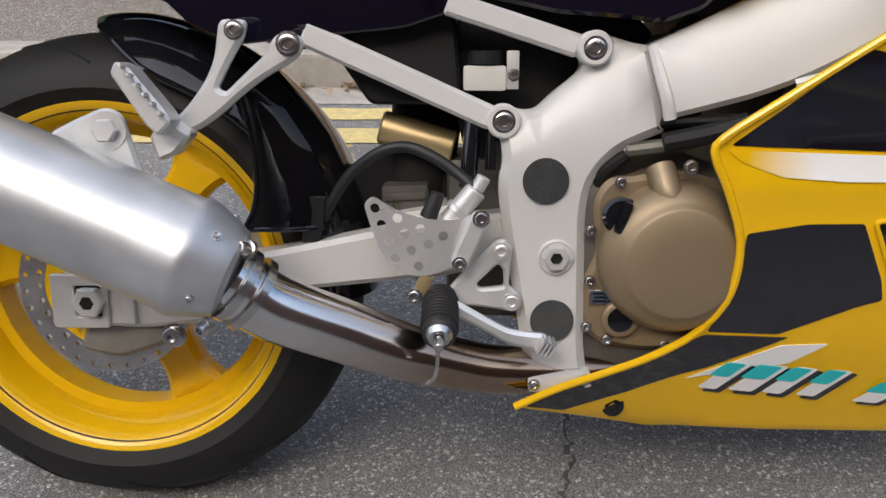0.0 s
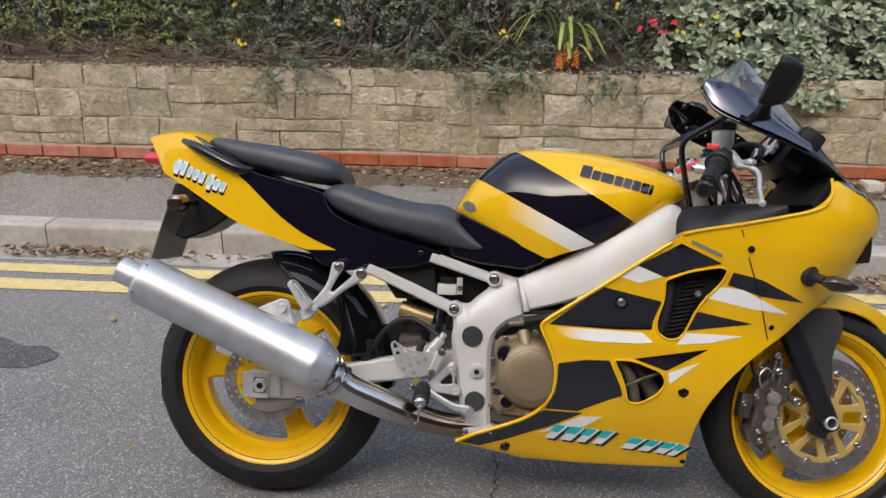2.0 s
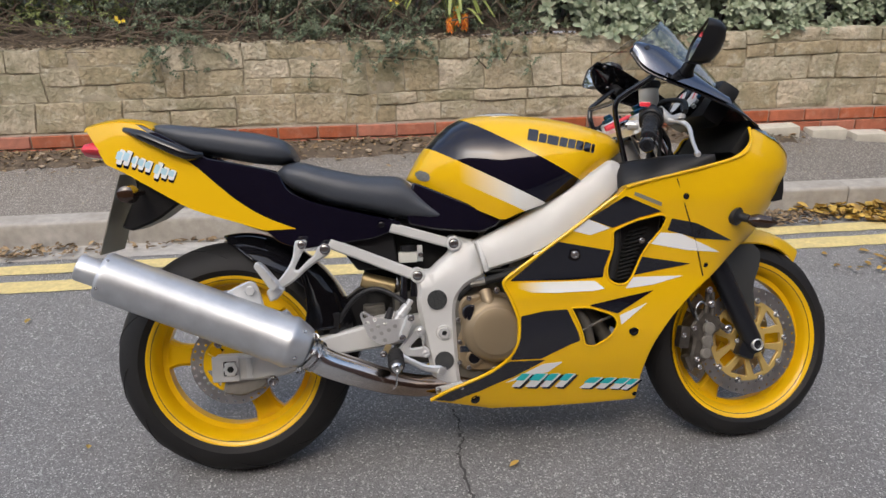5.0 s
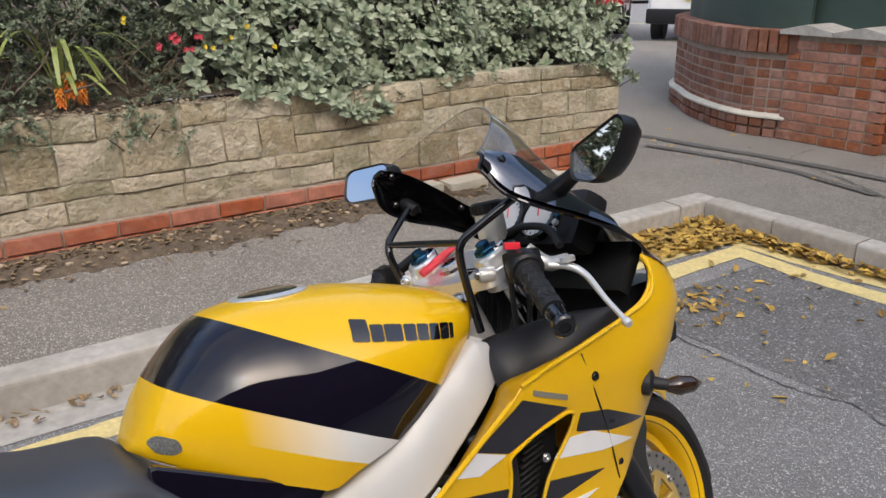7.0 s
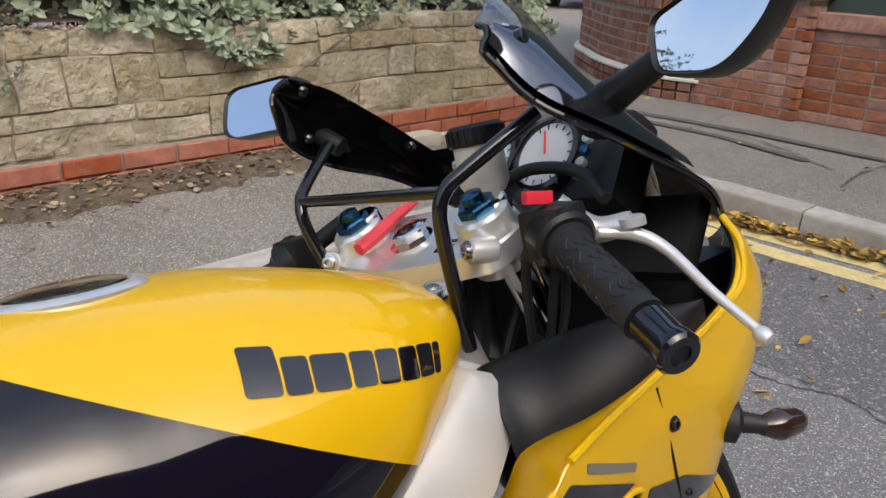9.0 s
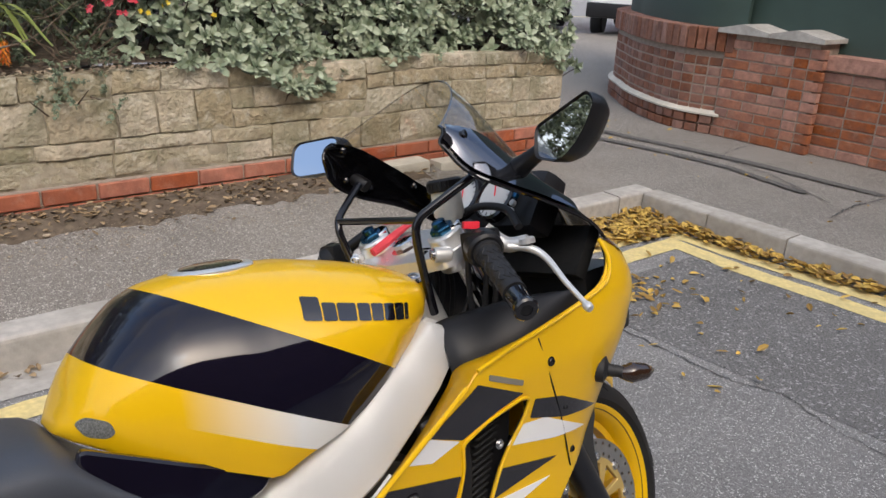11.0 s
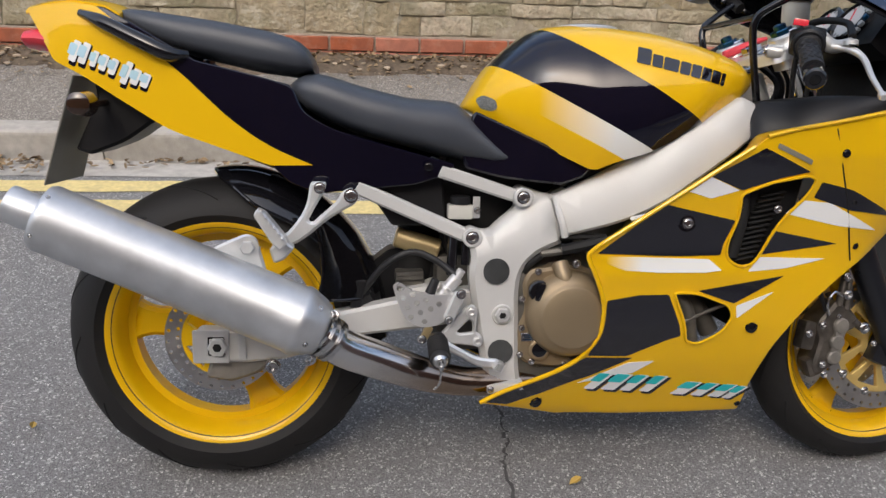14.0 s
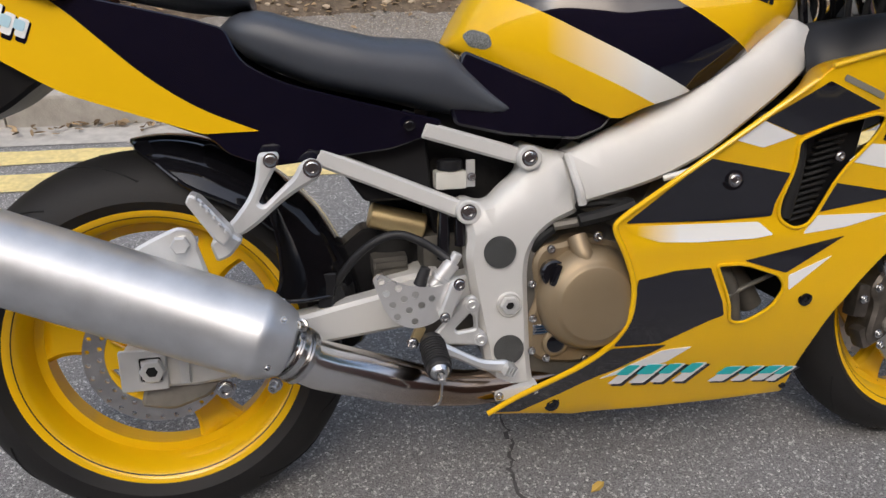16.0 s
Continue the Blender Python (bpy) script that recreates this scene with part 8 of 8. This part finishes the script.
# dark filler leaves paint the inner shade, so the mounds are not see-through
for cx, w, h, lab in ((2.9, 2.9, 1.0, "dark filler leaves for the shaded inside of the grey-green shrubs"), (-1.7, 6.6, 1.15, "dark filler leaves for the shaded inside of the hedge")):
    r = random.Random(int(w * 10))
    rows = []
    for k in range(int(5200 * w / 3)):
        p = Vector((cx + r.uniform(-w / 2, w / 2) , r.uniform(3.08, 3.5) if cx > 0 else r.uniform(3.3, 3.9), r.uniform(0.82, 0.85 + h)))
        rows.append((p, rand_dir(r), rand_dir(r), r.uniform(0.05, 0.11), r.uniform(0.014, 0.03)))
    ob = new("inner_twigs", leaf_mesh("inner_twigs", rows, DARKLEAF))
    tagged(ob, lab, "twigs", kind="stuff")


# torch lily: strap leaves and orange flower heads
lily = thing("torch_lily", "torch lily with arching yellow-green leaves and orange flowers", "flower", m=pose(0.92, 2.86, 0.84))
r = random.Random(51)
for k in range(16):
    a = r.uniform(0, 2 * math.pi)
    L = r.uniform(0.28, 0.46)
    out = Vector((math.cos(a), -abs(math.sin(a)) * 0.5, 0))
    rise = r.uniform(0.10, 0.30)
    line = spline([(0, 0, 0), out * L * 0.3 + Vector((0, 0, rise)), out * L * 0.65 + Vector((0, 0, rise * 1.05)), out * L + Vector((0, -0.02, rise * 0.5))], 5)
    bm = bmesh.new()
    side_ = out.cross(Vector((0, 0, 1))).normalized()
    vs = []
    for i, p in enumerate(line):
        w = 0.011 * math.sin(math.pi * (0.15 + 0.85 * (1 - i / (len(line) - 1)) * 0.9)) + 0.001
        vs.append((bm.verts.new(p - side_ * w + Vector((0, 0, 0.003))), bm.verts.new(p), bm.verts.new(p + side_ * w + Vector((0, 0, 0.003)))))
    for A, B in zip(vs, vs[1:]):
        bm.faces.new((A[0], A[1], B[1], B[0]))
        bm.faces.new((A[1], A[2], B[2], B[1]))
    part("leaf", bm, STRAP, lily)
for dx, dz, h in ((0.01, 0.055, 0.10), (0.055, 0.03, 0.085), (-0.03, 0.02, 0.075)):
    rows = []
    for j in range(46):
        t = j / 45
        a = 2.4 * j
        q = Vector((math.cos(a), math.sin(a), -0.9))
        rows.append((Vector((dx, -0.10, dz + h * (1 - t))) + Vector((math.cos(a), math.sin(a), 0)) * 0.006, q, Vector((0, 0, 1)), 0.030, 0.006))
    head = new("flower_head", leaf_mesh("flower_head", rows, FLAME))
    head.parent = lily
    part("flower_stem", tube(bmesh.new(), [(dx, -0.02, 0.0), (dx, -0.07, dz + h * 0.7), (dx, -0.10, dz + h)], 0.004, 6), STRAP, lily)


def blossom(name, spots, mat_, label, petal, n=5):
    for x, y, z in spots:
        r = random.Random(int(x * 1000))
        rows = []
        for c in range(r.randint(2, 4)):
            o = rand_dir(r) * 0.02
            for k in range(n):
                a = 2 * math.pi * k / n + r.random()
                rows.append((o, Vector((math.cos(a), -0.4, math.sin(a))), Vector((0, -1, 0)), petal, petal * 0.4))
        ob = new(name, leaf_mesh(name, rows, mat_))
        ob.location = (x, y, z)
        tagged(ob, label, "flower", name + " blossoms")


r = random.Random(61)
blossom("yellow_flower", [(r.uniform(-2.2, 1.6), r.uniform(2.66, 2.78), r.uniform(0.90, 1.35)) for _ in range(8)] + [(1.52 + 0.1 * k, 2.70, 1.05 + 0.05 * (k % 3)) for k in range(4)], PETAL, "small yellow flower among dark leaves", 0.013)
blossom("red_flower", [(1.32, 2.74, 1.06), (1.38, 2.74, 1.10), (1.44, 2.74, 1.05), (1.50, 2.76, 1.09)], PINKF, "small crimson flower among dark leaves", 0.016)

# ---- fallen leaves and grit ----
def litter(name, spots, mat_, label, size, seed, group=""):
    r = random.Random(seed)
    rows = []
    for x, y, z in spots:
        a = r.uniform(0, 2 * math.pi)
        rows.append((Vector((x, y, z + (road_z(x, y) if z < 0.1 else 0) + r.uniform(0.004, 0.014))), Vector((math.cos(a), math.sin(a), r.uniform(-0.12, 0.25))), Vector((r.uniform(-0.5, 0.5), r.uniform(-0.5, 0.5), 1)), r.uniform(*size), r.uniform(*size) * 0.27))
    ob = new(name, leaf_mesh(name, rows, mat_, points=6, fold=0.5, curl=-0.12))
    return tagged(ob, label, "leaves", group, "stuff")


r = random.Random(71)
spots = []
while len(spots) < 1500:
    x, y = r.uniform(2.5, 4.0), r.uniform(-0.2, 1.79)
    edge = float(np.interp(y, [-0.2, 0.85, 1.40, 1.9], [3.93, 3.95, 3.97, 3.98]))
    inner_ = float(np.interp(y, [-0.2, 0.6, 1.45, 1.58, 1.8], [3.84, 3.86, 3.86, 2.9, 2.5]))
    if inner_ < x < edge:
        d = min(edge - x, 1.79 - y if y > 1.4 else 9)
        spots.append((x, y, max(0.0, 0.035 - d * 0.12) * r.random()))
litter("fallen_leaves", spots, LITTER, "yellow and brown fallen leaves heaped in the kerb corner", (0.035, 0.075), 1)
spots = [(r.gauss(-1.45, 0.28), r.uniform(1.64, 1.79), 0.01) for _ in range(260)] + [(r.uniform(-4.5, 2.9), 1.79 - abs(r.gauss(0, 0.05)), 0.004) for _ in range(420)] + [(r.gauss(2.4, 0.25), r.uniform(1.58, 1.78), 0.008) for _ in range(220)]
litter("gutter_leaves", spots, BROWNLITTER, "brown leaves and dirt drifted along the gutter", (0.02, 0.05), 2)
spots = []
for _ in range(2600):
    x, y = r.uniform(-5.5, 3.0), 2.60 - abs(r.gauss(0, 0.10))
    if y > 2.1:
        spots.append((x, y, pave_height(x, y) + 0.006))
litter("wall_foot_leaves", spots, BROWNLITTER, "brown leaf litter along the foot of the wall", (0.015, 0.045), 3)
spots = [(r.uniform(2.4, 3.9), r.uniform(0.3, 1.3), 0.002) for _ in range(60)] + [(r.gauss(2.9, 0.2), r.gauss(1.08, 0.07), 0.002) for _ in range(90)] + [(r.uniform(-2, 4), r.uniform(-0.2, 1.3), 0.002) for _ in range(14)] + [(r.uniform(4.3, 5.7), r.uniform(0.5, 4), 0.122) for _ in range(40)]
litter("scattered_leaves", spots, LITTER, "single fallen leaves scattered on the road", (0.02, 0.06), 4)
# pale pebbles in the soil strip
bm = bmesh.new()
for _ in range(110):
    x, y = r.uniform(-4, 2.8), r.uniform(2.38, 2.60)
    s = r.uniform(0.005, 0.020)
    bmesh.ops.create_icosphere(bm, subdivisions=1, radius=1.0, matrix=pose(x, y, pave_height(x, y) + 0.008 + s * 0.3, 0, 0, r.uniform(0, 180)) @ Matrix.Diagonal((s * 1.3, s, s * 0.55, 1)))
tagged(part("pebbles", bm, material("tan_pebble", (0.46, 0.37, 0.27), 0.9, vary=0.25, scale=30, stain=0.5, stain_scale=12)), "pale pebbles in the soil at the wall foot", "pebbles", kind="stuff")

# fine grit, stems and crumbs on the pavement and on the soil of the bed
GRIT = leaf_material("grit_and_crumbs", (0.10, 0.075, 0.05), (0.42, 0.34, 0.24), 0.95)
r = random.Random(77)
rows = []
for k in range(5200):
    x = r.uniform(-3.6, 3.0)
    y = 2.44 - abs(r.gauss(0, 0.13))
    if k % 4 == 0:
        y = r.uniform(1.98, 2.5)
    if y < 1.95 or noise.noise((x * 2.2, y * 6.0, 3.0)) < -0.18:
        continue
    a = r.uniform(0, 2 * math.pi)
    ln = r.uniform(0.004, 0.013)
    rows.append((Vector((x, y, pave_height(x, y) + r.uniform(0.002, 0.006))), Vector((math.cos(a), math.sin(a), r.uniform(-0.2, 0.4))), Vector((r.uniform(-0.5, 0.5), r.uniform(-0.5, 0.5), 1)), ln, ln * r.uniform(0.25, 0.5)))
tagged(new("pavement_grit", leaf_mesh("pavement_grit", rows, GRIT)), "brown grit and leaf crumbs strewn over the pavement", "grit", kind="stuff")
rows = []
for k in range(2600):
    x, y = r.uniform(-4.5, 2.4), 2.64 + abs(r.gauss(0, 0.12))
    z = 0.80 + 0.05 * noise.noise((x, y, 3.0)) + min(0.5, (y - WALL_Y) * 0.12) if y > WALL_Y + 0.11 else 0.818
    a = r.uniform(0, 2 * math.pi)
    ln = r.uniform(0.010, 0.036)
    rows.append((Vector((x, y, z + r.uniform(0.004, 0.016))), Vector((math.cos(a), math.sin(a), r.uniform(-0.2, 0.5))), Vector((r.uniform(-0.6, 0.6), r.uniform(-0.9, 0.3), 1)), ln, ln * r.uniform(0.2, 0.4)))
tagged(new("bed_litter", leaf_mesh("bed_litter", rows, GRIT)), "dry leaf litter on the soil of the raised bed", "leaves", kind="stuff")
# bare twigs tangled over the soil
DRYTWIG = material("dry_grey_twig", (0.15, 0.115, 0.085), 0.9, vary=0.3, scale=40)
bm = bmesh.new()
for k in range(330):
    dense_ = k < 240
    a = Vector((r.uniform(-3.6, -0.35) if dense_ else r.uniform(-0.4, 1.5), r.uniform(2.70, 3.15), r.uniform(0.84, 0.93)))
    L = r.uniform(0.18, 0.5)
    ang = r.gauss(0, 1.0) + (math.pi if r.random() < 0.4 else 0)
    d = Vector((math.cos(ang), -abs(math.sin(ang)) * 0.25, r.uniform(-0.05, 0.45) if dense_ else r.uniform(0.5, 1.2))).normalized()
    q = [a, a + d * L * 0.4 + rand_dir(r) * 0.05, a + d * L * 0.75 + rand_dir(r) * 0.05, a + d * L + Vector((0, -0.02, -0.05 * L)) + rand_dir(r) * 0.04]
    tube(bm, q, [r.uniform(0.003, 0.0065), 0.003, 0.0022, 0.0012], 5, 3, cap=False)
tagged(part("bare_twigs", bm, DRYTWIG), "tangled bare grey-brown twigs over the soil", "twigs", kind="stuff")

# cracks and a damp stain in the road
TAR = material("crack_tar", (0.085, 0.083, 0.081), 0.8, vary=0.2, scale=40)
def crack(pts, w, seed, z=0.0035):
    r = random.Random(seed)
    line = spline([(x, y, 0) for x, y in pts], 14)
    bm = bmesh.new()
    vs = []
    for i, p in enumerate(line):
        o = Vector((r.uniform(-1, 1), r.uniform(-1, 1), 0)) * 0.008
        k = w * r.uniform(0.2, 1.0)
        d = (line[min(i + 1, len(line) - 1)] - line[max(i - 1, 0)]).normalized()
        n_ = Vector((-d.y, d.x, 0)) * k
        q = p + o
        vs.append((bm.verts.new((q.x + n_.x, q.y + n_.y, z + road_z(q.x, q.y) * (z < 0.1))), bm.verts.new((q.x - n_.x, q.y - n_.y, z + road_z(q.x, q.y) * (z < 0.1)))))
    for a, b in zip(vs, vs[1:]):
        bm.faces.new((a[0], b[0], b[1], a[1]))
    return tagged(part("road_crack", bm, TAR), "thin dark crack in the asphalt", "crack", "cracks", "structure")


crack([(0.60, 0.16), (0.605, 0.02), (0.585, -0.10), (0.60, -0.3), (0.58, -0.7), (0.60, -1.4)], 0.0055, 1)
crack([(2.68, 1.20), (2.66, 0.85), (2.64, 0.39), (2.70, 0.22), (2.64, 0.0), (2.60, -0.6)], 0.005, 2)
crack([(4.53, 0.96), (4.85, 1.00), (5.21, 0.98), (5.8, 1.0)], 0.008, 3, 0.119)
crack([(4.83, 1.12), (5.13, 1.68), (5.3, 2.1), (5.75, 2.2)], 0.009, 4, 0.119)
DAMP = asphalt("damp_asphalt", (0.115, 0.115, 0.119), (0.25, 0.25, 0.255), 150.0, 0.4)
pts = [(-1.36 + 0.36 * math.cos(a) * (1 + 0.10 * noise.noise((math.cos(a) * 3, math.sin(a) * 3, 2.0))), 0.63 + 0.13 * math.sin(a) * (1 + 0.3 * noise.noise((math.cos(a) * 3, math.sin(a) * 3, 5.0)))) for a in np.linspace(0, 2 * math.pi, 61)[:-1]]
ground_strip("damp_patch", pts, lambda x, y: 0.003 + road_z(x, y), DAMP, "dark damp stain on the road", "stain")
ground_strip("road_patch", [(2.72, -8), (3.55, -8), (3.62, 1.2), (2.70, 1.22)], lambda x, y: 0.002 + road_z(x, y), asphalt("patch_asphalt", (0.15, 0.148, 0.145), (0.33, 0.325, 0.32), 110.0, 0.5), "coarser worn asphalt patch inside the marking", "patch")

# ---- beyond the corner ----
def vehicle(name, label, m, L, W, H, body, prof):
    """A parked vehicle: body, wheels, bumper, window and lamps."""
    root = thing(name, label, name.split("_")[-1], m=m)
    bm = bmesh.new()
    panel(bm, rounded(prof, 0.06), -W / 2, W, bevel=0.06, step=0)
    part("body", bm, body, root)
    bm = bmesh.new()
    block(bm, (-L / 2 + 0.03, 0, 0.48), (0.20, W + 0.02, 0.26), bevel=0.05)
    part("bumper", bm, PLASTIC, root, "black plastic rear bumper")
    for x in (-L / 2 + 0.75, L / 2 - 0.8):
        for s in (-1, 1):
            bm = bmesh.new()
            lathe(bm, (x, s * (W / 2 - 0.21), 0.31), (0, s, 0), [(0.17, 0.16), (0.21, 0.21), (0.28, 0.22), (0.31, 0.18), (0.31, 0.03), (0.28, 0), (0, 0)], 32)
            wh = part("wheel", bm, RUBBER, root, "black tyre")
            bm = bmesh.new()
            lathe(bm, (x, s * (W / 2 - 0.21), 0.31), (0, s, 0), [(0.20, 0.185), (0.19, 0.20), (0.06, 0.19), (0, 0.195)], 20)
            part("rim", bm, ALU, wh)
    bm = bmesh.new()
    block(bm, (-L / 2 - 0.012, 0, H * 0.68), (0.03, W * 0.8, H * 0.26), bevel=0.02)
    part("rear_window", bm, GLOSS, root, "dark rear window")
    bm = bmesh.new()
    block(bm, (-L / 2 - 0.02, 0, 0.80), (0.02, 0.52, 0.11), bevel=0.005)
    pl = part("number_plate", bm, PETAL, root, "yellow number plate")
    for k in range(7):
        bm = bmesh.new()
        block(bm, (-L / 2 - 0.032, -0.20 + 0.066 * k, 0.80), (0.004, 0.036, 0.07))
        part("plate_bar", bm, BLACKPAINT, pl)
    for s in (-1, 1):
        bm = bmesh.new()
        block(bm, (-L / 2 + 0.0, s * (W / 2 - 0.08), 0.95), (0.05, 0.12, 0.30), bevel=0.02)
        part("tail_lamp", bm, RED, root, "red tail lamp")
    return root


WHITEBODY = material("white_body_paint", (0.72, 0.73, 0.74), 0.3, coat=0.8, vary=0.03)
REDBODY = material("red_body_paint", (0.42, 0.02, 0.03), 0.3, coat=0.8, vary=0.05)
vehicle("white_van", "white panel van with black bumper parked beyond the corner", pose(13.77, 9.13, 0.06, 0, 0, 30), 4.2, 1.8, 1.85, WHITEBODY,
        [(-2.1, 0.35), (-2.1, 1.85), (0.9, 1.85), (1.5, 1.2), (2.1, 1.05), (2.1, 0.35)])
vehicle("red_car", "red hatchback parked beyond the stone wall", pose(13.2, 12.0, 0.06, 0, 0, 40), 3.9, 1.7, 1.45, REDBODY,
        [(-1.95, 0.35), (-1.95, 0.95), (-1.6, 1.42), (0.4, 1.45), (1.0, 0.98), (1.9, 0.85), (1.95, 0.35)])
ground_strip("far_pavement", [(8, 26), (40, 15), (48, 30), (14, 44)], 0.12, KERB, "pale far pavement across the junction", "pavement")
line_strip([(9, 17.5), (15.8, 13.2), (24, 8.2)], 0.12, 8)

# plain terraces that close the street behind the camera and across the road
HOUSE = material("plain_brick_terrace", (0.17, 0.09, 0.065), 0.9, vary=0.25, scale=2.0, stain=0.5, stain_scale=0.4)
# wall_south is unseen, added tall so that dark brick fills the paint's reflections
for name_, c, size, lab in (("wall_south", (0, -9.6, 4.6), (60, 0.4, 9.2), "unseen plain brown brick terrace wall across the street, added tall to darken reflections"), ("wall_far", (6, 34, 2.6), (90, 0.4, 5.2), "plain pale brick wall beyond the gardens")):
    bm = bmesh.new()
    block(bm, c, size, bevel=0.02)
    tagged(part(name_, bm, HOUSE), lab, "wall", kind="structure")
